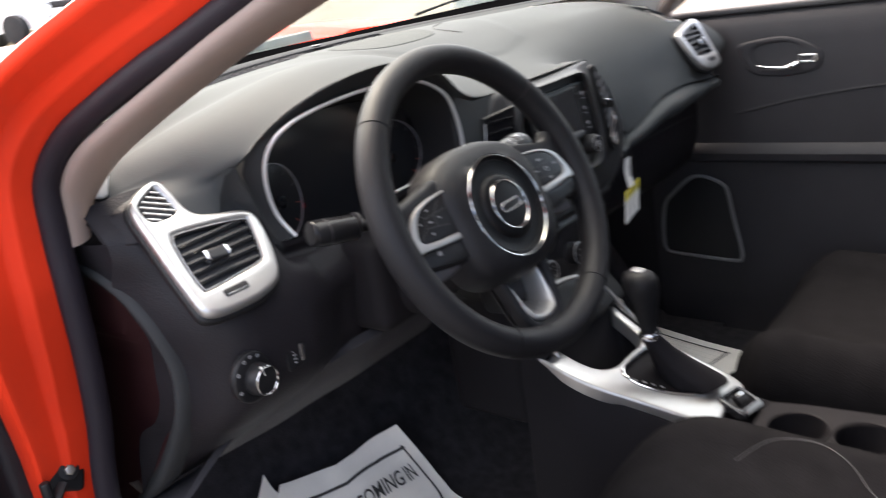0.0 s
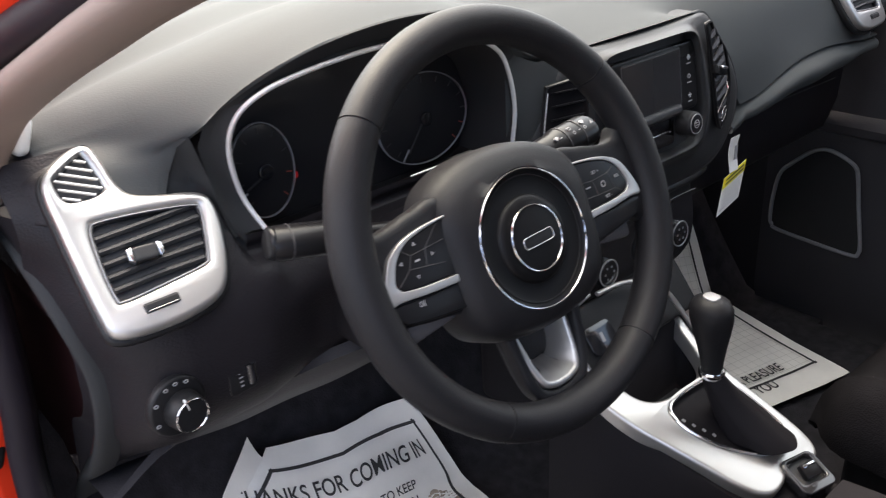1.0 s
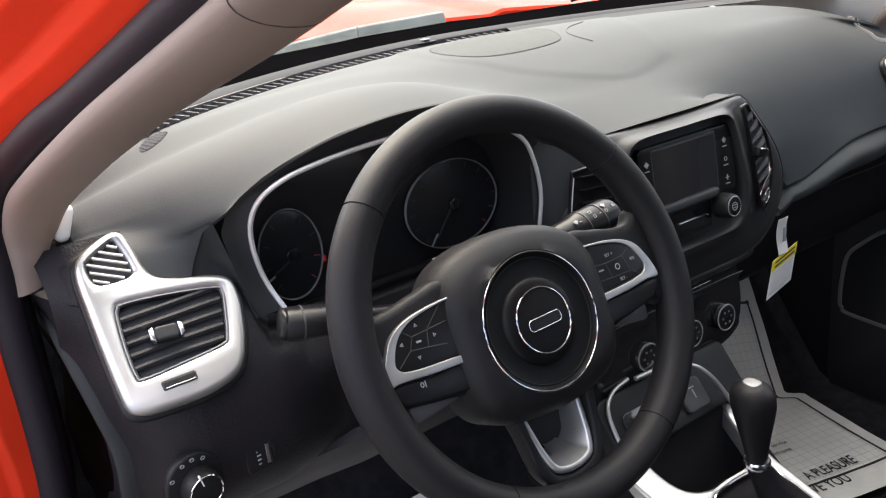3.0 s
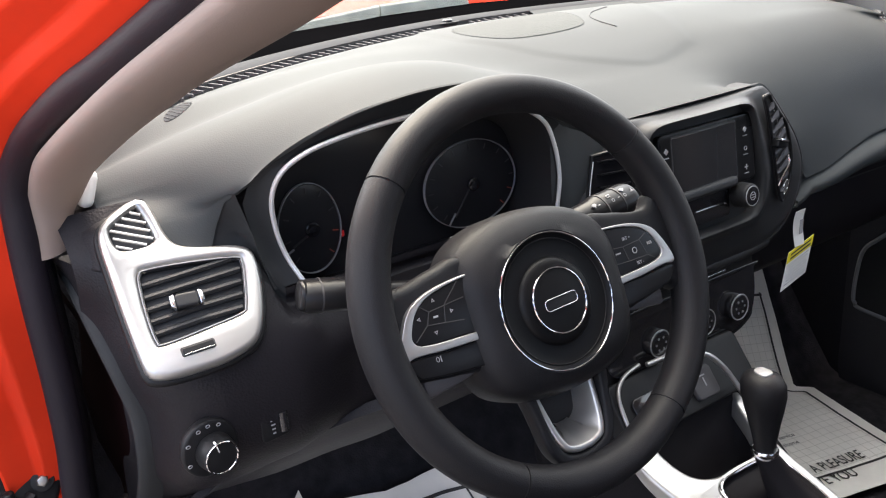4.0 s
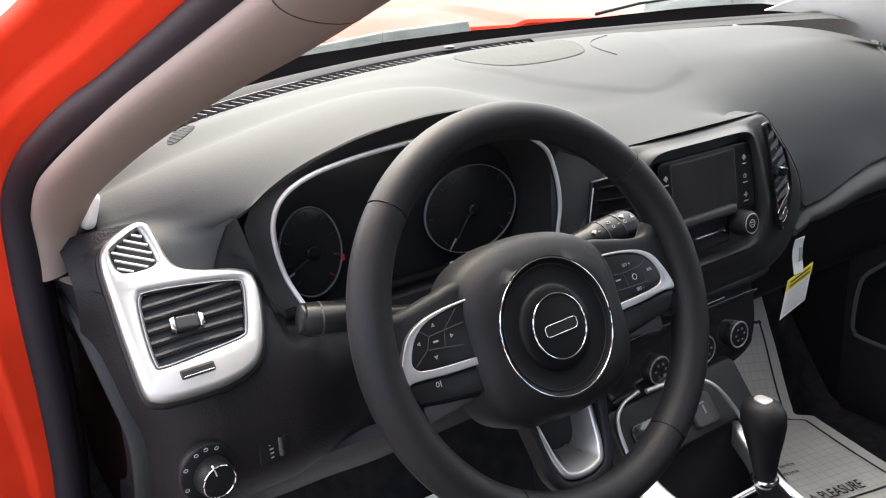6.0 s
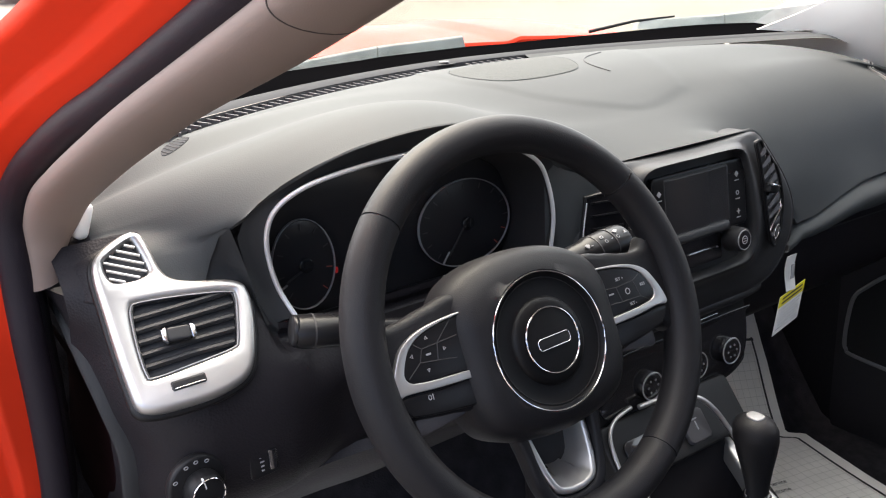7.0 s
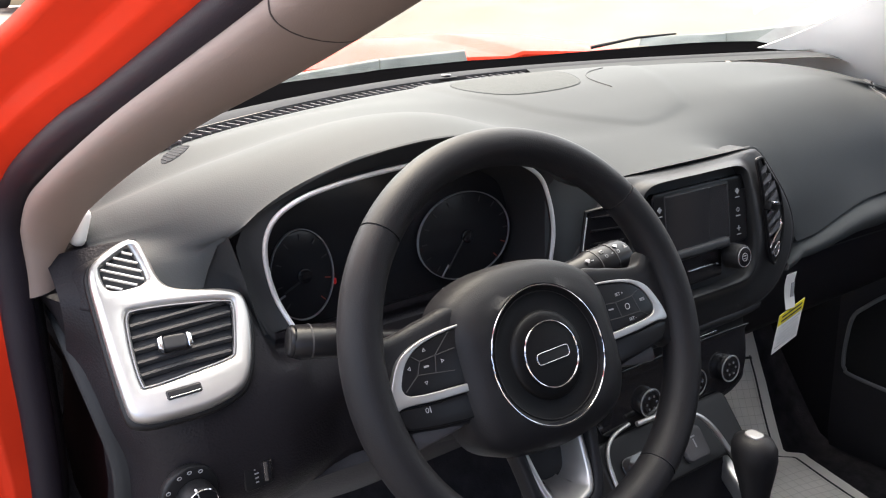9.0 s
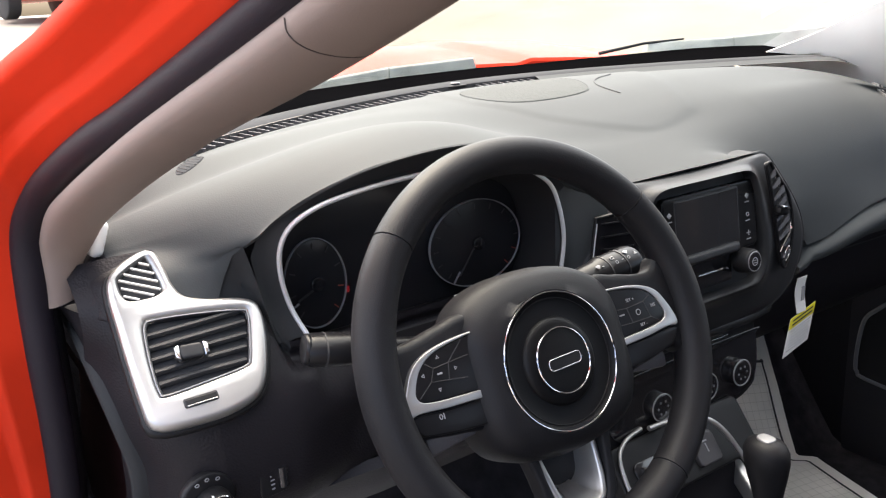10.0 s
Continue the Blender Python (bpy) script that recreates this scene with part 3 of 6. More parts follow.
# even out the pad's shape across its width, keeping the front edge
field = np.array([[(q.y, q.z) for q in r] for r in rows])
keep = np.clip((80 - np.arange(field.shape[1])) / 30.0, 0, 1)[None, :, None]
for _ in range(110):
    mean = field.copy()
    mean[1:-1] = 0.25 * field[:-2] + 0.5 * field[1:-1] + 0.25 * field[2:]
    field = field + (mean - field) * keep
rows = [[Vector((q.x, a[0], a[1] + plateau(q.x, a[0]))) for q, a in zip(r, f)] for r, f in zip(rows, field)]
pad_lines = [(r[0].x, [q.y for q in r[79::-1]], [q.z for q in r[79::-1]]) for r in rows]
def pad_at(x, y, up=0.0):
    """The pad's surface over a place on the plan."""
    i = max(1, next((i for i, r in enumerate(pad_lines) if r[0] > x), len(pad_lines) - 1))
    (xa, ya, za), (xb, yb_, zb) = pad_lines[i - 1], pad_lines[i]
    f = max(0.0, min(1.0, (x - xa) / (xb - xa)))
    return Vector((x, y, (1 - f) * float(np.interp(y, ya, za)) + f * float(np.interp(y, yb_, zb)) + up))
def on_pad(outline, up, lip):
    """A thin insert that follows the pad inside an outline on the plan."""
    cx, cy = sum(p[0] for p in outline) / len(outline), sum(p[1] for p in outline) / len(outline)
    rings = [[pad_at(cx + (a - cx) * f, cy + (b - cy) * f, up) for a, b in outline] for f in (0.02, 0.2, 0.4, 0.6, 0.8, 0.92, 0.985)]
    rings.append([pad_at(a, b, up - lip) for a, b in outline])
    return grid(rings, closed_v=True)
k_end = next(i for i, r in enumerate(rows) if r[0].x > -0.6885)
part("end_cap", grid(rows[:k_end + 1]), M_LOWER, dash, "dark plastic end of the dashboard beside the pillar", 60)
part("upper_pad", grid(rows[k_end:]), M_DASH, dash, "grained grey upper dashboard pad", 60)
# lip from the hood's edge in to the gauge opening
def lip_outer(n):
    return [Vector((x, *table(FRONT, x))) + Vector((0, 0.006, -0.004)) for x in span(-0.576, -0.19, n)]
CHROME = [(-0.531, 0.172, 0.985), (-0.540, 0.185, 1.012), (-0.5475, 0.183, 1.045), (-0.549, 0.175, 1.075), (-0.540, 0.166, 1.097), (-0.517, 0.160, 1.111), (-0.485, 0.158, 1.118),
          (-0.440, 0.160, 1.122), (-0.39, 0.162, 1.1235), (-0.33, 0.166, 1.121), (-0.275, 0.171, 1.112), (-0.230, 0.172, 1.088), (-0.214, 0.171, 1.060), (-0.207, 0.170, 1.020), (-0.212, 0.169, 0.985), (-0.219, 0.168, 0.958)]
chrome_path = spline(CHROME, 84)
outer_line = [Vector((-0.560, 0.176, 0.985)), Vector((-0.566, 0.180, 1.01)), Vector((-0.570, 0.183, 1.04)), Vector((-0.574, 0.186, 1.07))] + lip_outer(40)[1:] + [Vector((-0.186, 0.176, 1.04)), Vector((-0.188, 0.176, 0.985))]
ol = even(outer_line, 84)
cl = even(chrome_path, 84)
# The lip's darker colour stands in for shade under the hood.
part("hood_lip", grid([[a, a.lerp(b, 0.3) + Vector((0, 0.004, -0.002)), a.lerp(b, 0.7) + Vector((0, 0.006, -0.001)), b] for a, b in zip(ol, cl)]), M_LIP, dash, "plastic lip around the gauges, shade put into its colour", 60)
part("chrome_strip", tube(chrome_path, 0.0025, 10), M_BRIGHT, dash, "bright silver strip framing the gauges")

# driver side face with the light switch, down to the lower edge
TOPL = [(-0.728, 0.310, 1.045), (-0.715, 0.300, 1.058), (-0.69, 0.268, 1.074), (-0.66, 0.256, 1.078), (-0.62, 0.240, 1.079), (-0.595, 0.214, 1.078), (-0.576, 0.187, 1.081), (-0.570, 0.184, 1.040),
        (-0.562, 0.179, 1.005), (-0.55, 0.176, 0.984), (-0.50, 0.176, 0.980), (-0.40, 0.178, 0.980), (-0.20, 0.178, 0.980)]
LOWL = [(-0.728, 0.40, 0.70), (-0.70, 0.365, 0.685), (-0.66, 0.345, 0.694), (-0.60, 0.300, 0.716), (-0.55, 0.268, 0.731), (-0.50, 0.252, 0.741), (-0.44, 0.230, 0.752), (-0.20, 0.215, 0.765)]
flare = lambda z: max(0.0, min(1.0, (z - 0.89) / 0.09))
def face_profile(x):
    ty, tz = table(TOPL, x)
    ly, lz = table(LOWL, x)
    e, roll = table(END, x)[0], table(ROLL, x)[0]
    mid = []
    for z, y in ((1.045, 0.222), (1.018, 0.199), (0.985, 0.171), (0.955, 0.149), (0.925, 0.139), (0.885, 0.138), (0.845, 0.146), (0.810, 0.172), (0.775, 0.222)):
        col = max(0.0, min(1.0, (x + 0.56) / 0.06))
        low = max(0.0, min(1.0, (1.03 - z) / 0.05))
        y2 = y + 0.02 * col * (1 if z < 0.9 else 0.4) + (e + (roll - e) * low) * (0.10 if z > 0.9 else 0.12)
        if z > 0.99:
            q = max(0.0, min(1.0, (x + 0.635) / 0.055))
            y2 += (0.1905 + (z - 1.0) * 0.35 - y2) * q * q * (3 - 2 * q)
        mid.append((y2, z))
    f = max(0.0, min(1.0, (tz - 0.93) / 0.12))
    pts = [(ty, tz)]
    for i, (y, z) in enumerate(mid):
        zz = min(z, tz - 0.008 * (i + 1) * (1 - f) - 0.012 * (i + 1) * f * 0.4)
        pts.append((max(y, 0) if zz == z else ty + (y - ty) * i / 6, zz))
    pts.append((ly, lz))
    return pts
rows = []
for x in span(-0.702, -0.20, 70):
    line = spline([(x, y, z) for y, z in face_profile(x)], 50) + [Vector((x, table(LOWL, x)[0] + 0.03, table(LOWL, x)[1] + 0.01))]
    rows.append([Vector((q.x - 0.36 * flare(q.z) * max(0.0, -0.66 - x), q.y, q.z)) for q in line])
k_col = next(i for i, r in enumerate(rows) if r[0].x > -0.556)
k_in = next(i for i, r in enumerate(rows) if r[0].x > -0.640)
# In-between colour paints the pad's shading down towards the face.
part("vent_shoulder", grid([r[:14] for r in rows[k_in:k_col + 1]]), M_LIP, dash, "plastic shoulder beside the side vent, pad's shading put into its colour", 70)
part("driver_face", grid([r[13:] for r in rows[k_in:k_col + 1]]), M_LOWER, dash, "dark grained plastic panel below the side vent", 70)
part("side_face", grid(rows[:k_in + 1]), M_LOWER, dash, "dark grained plastic panel rounding off to the door", 70)
part("column_panel", grid(rows[k_col:]), M_LOWER, dash, "dark grained plastic panel round the steering column", 70)
# lighter knee panel along the lower edge
rows = []
for x in span(-0.70, -0.30, 40):
    ly, lz = table(LOWL, x)
    k = min(1.0, (x + 0.70) / 0.10)
    rows.append([(x, ly - 0.004, lz - 0.002), (x, ly - 0.036, lz + 0.024 * k + 0.004), (x, ly - 0.066, lz + 0.050 * k + 0.006), (x, ly - 0.080, lz + 0.072 * k + 0.006), (x, ly - 0.070, lz + 0.080 * k + 0.006)])
part("knee_panel", grid(rows), M_DOOR, dash, "dark grey plastic knee panel along the lower edge", 60)
# side end: a rounded ridge, and the dark recessed cover behind it
RIDGE = [(0.345, 1.008), (0.300, 1.000), (0.262, 0.986), (0.236, 0.966), (0.216, 0.932), (0.210, 0.890), (0.217, 0.850), (0.238, 0.810), (0.272, 0.766), (0.312, 0.722), (0.365, 0.68), (0.42, 0.62)]
ridge = spline([(-0.700 - 0.014 * flare(z), y, z) for y, z in RIDGE], 60)
rows = []
for i, c in enumerate(ridge):
    t = (ridge[min(i + 1, 59)] - ridge[max(i - 1, 0)]).normalized()
    side = t.cross(Vector((-1, 0, 0))).normalized()
    side = side if side.y > 0 else -side
    rows.append([c + Vector((-x, 0, 0)) + side * d for x, d in ((-0.020, -0.006), (-0.004, -0.0065), (0.003, -0.004), (0.0055, 0.0), (0.004, 0.005), (-0.001, 0.010), (-0.005, 0.017), (-0.008, 0.03), (-0.010, 0.07))])
cap_edge = spline([(x, 0.1995 + 0.10 * table(END, x)[0], 1.034) for x in span(-0.728, -0.708, 8)], 12)
part("end_shoulder", grid([[a, a.lerp(b, 0.35) + Vector((-0.002, -0.003, 0)), a.lerp(b, 0.7) + Vector((-0.002, -0.002, 0)), b + Vector((0.001, 0.003, -0.002))] for a, b in zip(cap_edge, ridge[:12])]), M_LOWER, dash, "dark plastic shoulder under the pad's end", 60)
# Lighter than the face, to paint the ridge's highlight.
part("end_ridge", grid([r[:7] for r in rows]), M_LIP, dash, "rounded dark ridge along the dashboard end, highlight put into its colour", 70)
# The cover's colour carries a painted red reflection.
part("end_cover", grid([r[6:] + [r[-1] + Vector((0, 0.08, 0)), r[-1] + Vector((0, 0.22, 0))] for r in rows]), M_COVER, dash, "dark end cover of the dashboard, red reflection put into its colour", 60)

# passenger side below the arc: padded band, then glove box
ARC_X = span(0.238, 0.735, 48)
BAND = [(0.22, 0.010), (0.26, 0.018), (0.30, 0.027), (0.378, 0.041), (0.473, 0.050), (0.55, 0.040), (0.62, 0.020), (0.735, 0.010)]
rows = []
for x in ARC_X:
    fy, fz = table(FRONT, x)
    if x < 0.262:
        fy, fz = 0.162, 0.906 - (0.262 - x) * 0.5
    w = table(BAND, x)[0]
    rows.append(spline([(x, fy + 0.020, fz - 0.001), (x, fy + 0.006, fz - 0.006), (x, fy - 0.30 * w, fz - 0.25 * w - 0.008), (x, fy - 0.36 * w, fz - 0.5 * w - 0.010), (x, fy - 0.10 * w, fz - 0.85 * w - 0.011), (x, fy + 0.025, fz - w - 0.013), (x, fy + 0.06, fz - w - 0.013)], 20))
part("lower_band", grid(rows), M_DASH, dash, "padded band under the passenger pad", 60)
rows = []
for x in span(0.20, 0.735, 24):
    rows.append([(x, y, z) for y, z in ((0.24, 0.90), (0.225, 0.86), (0.228, 0.80), (0.245, 0.74), (0.285, 0.705), (0.34, 0.695), (0.62, 0.69))])
part("glove_box", grid(rows), M_LOWER, dash, "dark glove box front", 50)
part("glove_box_seam", tube(spline([(0.25, 0.222, 0.845), (0.45, 0.2215, 0.85), (0.70, 0.222, 0.845)], 10), 0.0012, 6), M_DEEP, dash)

# defroster slots and speaker grille along the windshield
def strip(profile, mat, name, label, x0=-0.69, x1=0.69, sink=0.045):
    rows = []
    for x in span(x0, x1, 70):
        yb = YB(x)
        e = max(0.0, (abs(x) - 0.55) / 0.17)
        rows.append([(x, (yb + q) if q < 0.2 else 0.822 - 0.55 * x * x, z - sink * e * e + (0.035 * x * x if q > 0.2 and x > 0 else 0.0)) for q, z in profile])
    part(name, grid(rows), mat, dash, label, 50)
strip(((0.0, 1.1445), (0.001, 1.1320), (0.016, 1.1320), (0.017, 1.1505)), M_DEEP, "defroster_slot", "dark defroster slot", -0.69, 0.10)
strip(((0.0, 1.1447), (0.007, 1.1470), (0.017, 1.1510)), M_DASH, "rear_ledge", "grey ledge along the windshield", 0.10, 0.69)
strip(((0.017, 1.1510), (0.019, 1.1522), (0.050, 1.1540), (0.058, 1.1535)), M_STRIP, "rear_strip", "grey strip behind the defroster slot")
strip(((0.058, 1.1537), (0.10, 1.1500), (0.5, 1.1480)), M_FRIT, "windshield_trim", "black trim strip between pad and windshield", sink=0.01)
CGR = [(-0.574 + 0.82 * u - 0.57 * v, 0.328 + 0.57 * u + 0.82 * v) for u, v in ellipse(0.022, 0.0075, n=40)]
cg = part("corner_grille", on_pad(CGR, 0.0006, 0.002), M_STRIP, dash, "small oval grille in the pad corner")
for q in span(-0.017, 0.017, 7):
    w = 0.0068 * math.sqrt(1 - (q / 0.022) ** 2)
    ends = [(-0.574 + 0.82 * q - 0.57 * v, 0.328 + 0.57 * q + 0.82 * v) for v in (-w, w)]
    part("grille_bar", tube([pad_at(a, b, 0.0008) for a, b in ends], 0.0006, 6), M_DEEP, cg)
groove = [pad_at(x, y, 0.0003) for x, y in ((0.092, 0.375), (0.090, 0.405), (0.104, 0.440), (0.140, 0.475), (0.197, 0.500))]
part("tray_groove", tube(spline(groove, 30), 0.0011, 6), M_LOWER, dash, "curved groove of the dashboard tray")
sensor = thing("light_sensor", "small dome sensor on the dashboard edge", "sensor", (-0.04, 0.58, 1.15))
part("base", plate([ellipse(0.026, 0.011)], 0.003, 0.001, axes((-0.06, 0.592, 1.1515), (1, 0, 0), (0, 1, 0))), M_BLACK, sensor)
part("dome", cyl(0.008, 0.004, Matrix.Translation((-0.055, 0.592, 1.1515)), 28, 0.002), M_GLOSS, sensor)
for i in range(64):
    x = -0.61 + i * 0.0145
    if x > 0.09 or -0.09 < x < -0.02:
        continue
    part("defroster_rib", box((0, 0, 0), (0.0022, 0.019, 0.012), 0, m=pose(x, YB(x) + 0.0085, 1.1415 - 0.045 * max(0.0, (abs(x) - 0.55) / 0.17) ** 2, 8, 0, math.degrees(-1.0 * x) + 12)), M_GREYPL, dash)
SPK = rounded([(-0.112, 0.030), (-0.120, -0.025), (-0.095, -0.066), (-0.035, -0.078), (0.045, -0.068), (0.082, -0.035), (0.112, 0.030), (0.096, 0.074), (0.012, 0.078), (-0.070, 0.062)])
spk = thing("speaker_grille", "flat grey mesh speaker grille in the dashboard top", "speaker grille", (0, 0.50, 1.148))
SPK_PLAN = [(u, 0.470 + v) for u, v in SPK]
part("mesh_panel", on_pad(SPK_PLAN, 0.0008, 0.002), material("speaker_mesh", (0.029, 0.033, 0.032), 0.75, spec=0.3, grain=1.0, grain_size=260, blotch=0.05), spk, "grey perforated mesh")
part("rim", tube([pad_at(a, b, 0.0002) for a, b in SPK_PLAN], 0.0006, 6, closed=True), M_DASH, spk, "thin grey rim")

# ---- instrument cluster ----
cluster = thing("instrument_cluster", "dark gauge cluster with two thin-ringed dials, switched off", "gauge cluster", (-0.38, 0.25, 1.03))
back = even(chrome_path, 60)
mid_c = Vector((-0.38, 0.25, 1.045))
rows = []
for p in back:
    q = Vector((mid_c.x + (p.x - mid_c.x) * (0.90 if p.x < mid_c.x else 1.02), 0.258, mid_c.z + (p.z - mid_c.z) * 0.86 - 0.012))
    rows.append([p + Vector((0, 0.001, 0)), p.lerp(q, 0.35), p.lerp(q, 0.8), q])
part("cowl", grid(rows), M_DEEP, cluster, "black inner walls of the cluster")
part("faceplate", plate([[(p.x, p.z) for p in (r[3] for r in rows)] + [(-0.26, 0.935), (-0.50, 0.935)]], 0.004, 0.0005, axes((0, 0.256, 0), (1, 0, 0), (0, 0, 1))), M_SCREEN, cluster, "dark glossy gauge face")
part("bottom_trim", box((-0.375, 0.205, 0.938), (0.36, 0.10, 0.012), 0.004, m=pose(0, 0, 0, 8)), M_BLACK, cluster)
part("bottom_line", tube(spline([(-0.37, 0.158, 0.990), (-0.33, 0.150, 0.994), (-0.28, 0.152, 0.992)], 10), 0.0012, 6), M_SILVER, cluster)

def dial(cx, cz, rx, rz, needle, marks):
    y = 0.2465
    m = axes((cx, y, cz), (1, 0, 0), (0, 0.05, 1))
    d = part("dial", plate([ellipse(rx, rz), ellipse(rx - 0.0010, rz - 0.0010)], 0.004, 0.0003, m), M_MARK, cluster, "thin silver-ringed round dial")
    part("dial_face", plate([ellipse(rx - 0.002, rz - 0.002)], 0.002, 0.0003, m @ pose(0, 0, -0.001)), M_SCREEN, d)
    for k in range(marks):
        a = radians(225 - 270 * k / (marks - 1))
        part("tick", box((0, 0, 0), (0.0012, 0.0065, 0.0006), 0, m=m @ pose((rx - 0.008) * math.cos(a), (rz - 0.008) * math.sin(a), 0.0008, 0, 0, math.degrees(a) - 90)), M_ORANGE if k >= marks - 2 else M_MARK2, d)
    a = radians(needle)
    part("needle", box((0, 0, 0), (0.0020, rx * 0.62, 0.0016), 0.0005, 1, m=m @ pose(0.42 * rx * math.cos(a), 0.42 * rz * math.sin(a), 0.004, 0, 0, needle - 90)), M_MARK2, d, "slim pointer")
    part("needle_tip", box((0, 0, 0), (0.0022, rx * 0.24, 0.0016), 0.0005, 1, m=m @ pose(0.84 * rx * math.cos(a), 0.84 * rz * math.sin(a), 0.004, 0, 0, needle - 90)), M_MARK, d, "pale pointer tip")
    part("cap", cyl(0.008, 0.005, m @ pose(0, 0, 0.001), 24, 0.001), M_GLOSS, d)
M_MARK2 = material("dim_dial_marking", (0.024, 0.024, 0.026), 0.5, blotch=0.05)
dial(-0.275, 1.009, 0.066, 0.052, 232, 13)
dial(-0.484, 1.008, 0.036, 0.049, 205, 9)
warn = part("warning_light", box((-0.447, 0.2505, 0.992), (0.005, 0.002, 0.007), 0.0008, 1), material("red_warning_glow", (0.12, 0.01, 0.01), 0.4), cluster, "small red warning light")
wnode = warn.data.materials[0].node_tree.nodes["Principled BSDF"]
wnode.inputs["Emission Color"].default_value = (1, 0.02, 0.03, 1)
wnode.inputs["Emission Strength"].default_value = 0.03

# ---- steering wheel ----
TILT = 0.418
WC = Vector((-0.379, -0.0033, 0.9925))
WM = axes(WC, (1, 0, 0), (0, math.sin(TILT), math.cos(TILT)))
wheel = thing("steering_wheel", "black leather steering wheel with silver spoke trims and round badge", "steering wheel", WC)
R_MAJ = 0.1720
def rim_arc(a0, a1, n, rm):
    rows = []
    for a in span(radians(a0), radians(a1), n):
        c, s = math.cos(a), math.sin(a)
        grip = 1.0 + 0.06 * max(0.0, math.cos(2 * a))
        rows.append([WM @ Vector(((R_MAJ + rm * grip * math.cos(q)) * c, (R_MAJ + rm * grip * math.cos(q)) * s, rm * 1.08 * math.sin(q))) for q in (2 * math.pi * j / 22 for j in range(22))])
    return grid(rows, closed_v=True, cap=True)
for a0, a1 in ((37.5, 136.8), (137.4, 238.2), (238.8, 301.2), (301.8, 396.9)):
    part("rim_section", rim_arc(a0, a1, 40, 0.0170), M_LEATHER, wheel, "black leather rim section", 50)
part("rim_core", rim_arc(0, 359.9, 90, 0.0158), M_DEEP, wheel)

SM = WM @ pose(-0.0065, 0.0, 0.0, 0, 0, -0.4)
def wplate(name, loops, z0, depth, bevel, mat, label="", parent=None, m=None):
    return part(name, plate(loops, depth, bevel, SM @ pose(0, 0, z0) if m is None else m), mat, parent or wheel, label)
def both(half):
    """A closed outline from its right half, top to bottom."""
    return half + [(-a, b) for a, b in reversed(half) if abs(a) > 1e-6]
# airbag cover: domed, rounded shield
COVER = both([(0.0, 0.0700), (0.030, 0.0680), (0.058, 0.0600), (0.0770, 0.0475), (0.0865, 0.0310), (0.0885, 0.0100), (0.0885, -0.0120), (0.0885, -0.0350), (0.0855, -0.0560), (0.0740, -0.0765), (0.052, -0.0890), (0.025, -0.0945), (0.0, -0.0960)])
cov = spline([(a, b, 0) for a, b in COVER], 96, True)
rows = []
cc = Vector((-0.0015, -0.0152, 0))
for f, z in ((0.90, -0.040), (1.0, -0.034), (1.005, -0.014), (0.988, -0.002), (0.945, 0.0075), (0.87, 0.0140), (0.77, 0.0178), (0.69, 0.0190)):
    rows.append([SM @ (cc + (p - cc) * f + Vector((0, 0, z - 0.13 * max(0.0, (p.y - cc.y) * f - 0.03)))) for p in cov])
def hub_row(r, z):
    return [SM @ (cc + (p - cc).normalized() * r + Vector((0, 0, z))) for p in cov]
rows += [hub_row(0.0615, 0.0195), hub_row(0.0590, 0.0188)]
part("airbag_cover", grid(rows, closed_v=True), M_LEATHER, wheel, "domed black leather-grained airbag cover", 50)
part("badge_dish", grid([hub_row(r, z) for r, z in ((0.0590, 0.0188), (0.0575, 0.0172), (0.0540, 0.0160), (0.0480, 0.0146), (0.0420, 0.0144), (0.0385, 0.0150), (0.0378, 0.0164), (0.0360, 0.0182), (0.0320, 0.0194), (0.0285, 0.0198), (0.0275, 0.0190), (0.002, 0.0190))], closed_v=True), M_DISH, wheel, "smooth black dish round the badge", 40)
hub = SM @ pose(cc.x, cc.y, 0)
def ring(r, tubed, z, n=72):
    return tube([hub @ Vector((r * math.cos(a), r * math.sin(a), z)) for a in (2 * math.pi * i / n for i in range(n))], tubed, 8, closed=True)
part("chrome_ring", ring(0.0597, 0.00075, 0.0194), M_CHROME, wheel, "thin chrome ring")
part("badge_plate", cyl(0.0278, 0.004, hub @ pose(0, 0, 0.0178), 56, 0.001), M_DISH, wheel, "round black badge plate")
part("dish_groove", ring(0.0545, 0.0005, 0.0166), M_BLACK, wheel)
part("badge_ring", ring(0.0282, 0.0008, 0.0218), M_CHROME, wheel, "small chrome ring")
part("badge_bar", plate([rrect(0.036, 0.0105, 0.004, 0, -0.001), rrect(0.0345, 0.0090, 0.0034, 0, -0.001)], 0.003, 0.0004, hub @ pose(0, 0, 0.0236, 0, 0, 2)), M_CHROME, wheel, "plain chrome-edged badge shape")
part("badge_fill", plate([rrect(0.0345, 0.0090, 0.0034, 0, -0.001)], 0.002, 0.0004, hub @ pose(0, 0, 0.0229, 0, 0, 2)), M_BLACK, wheel)

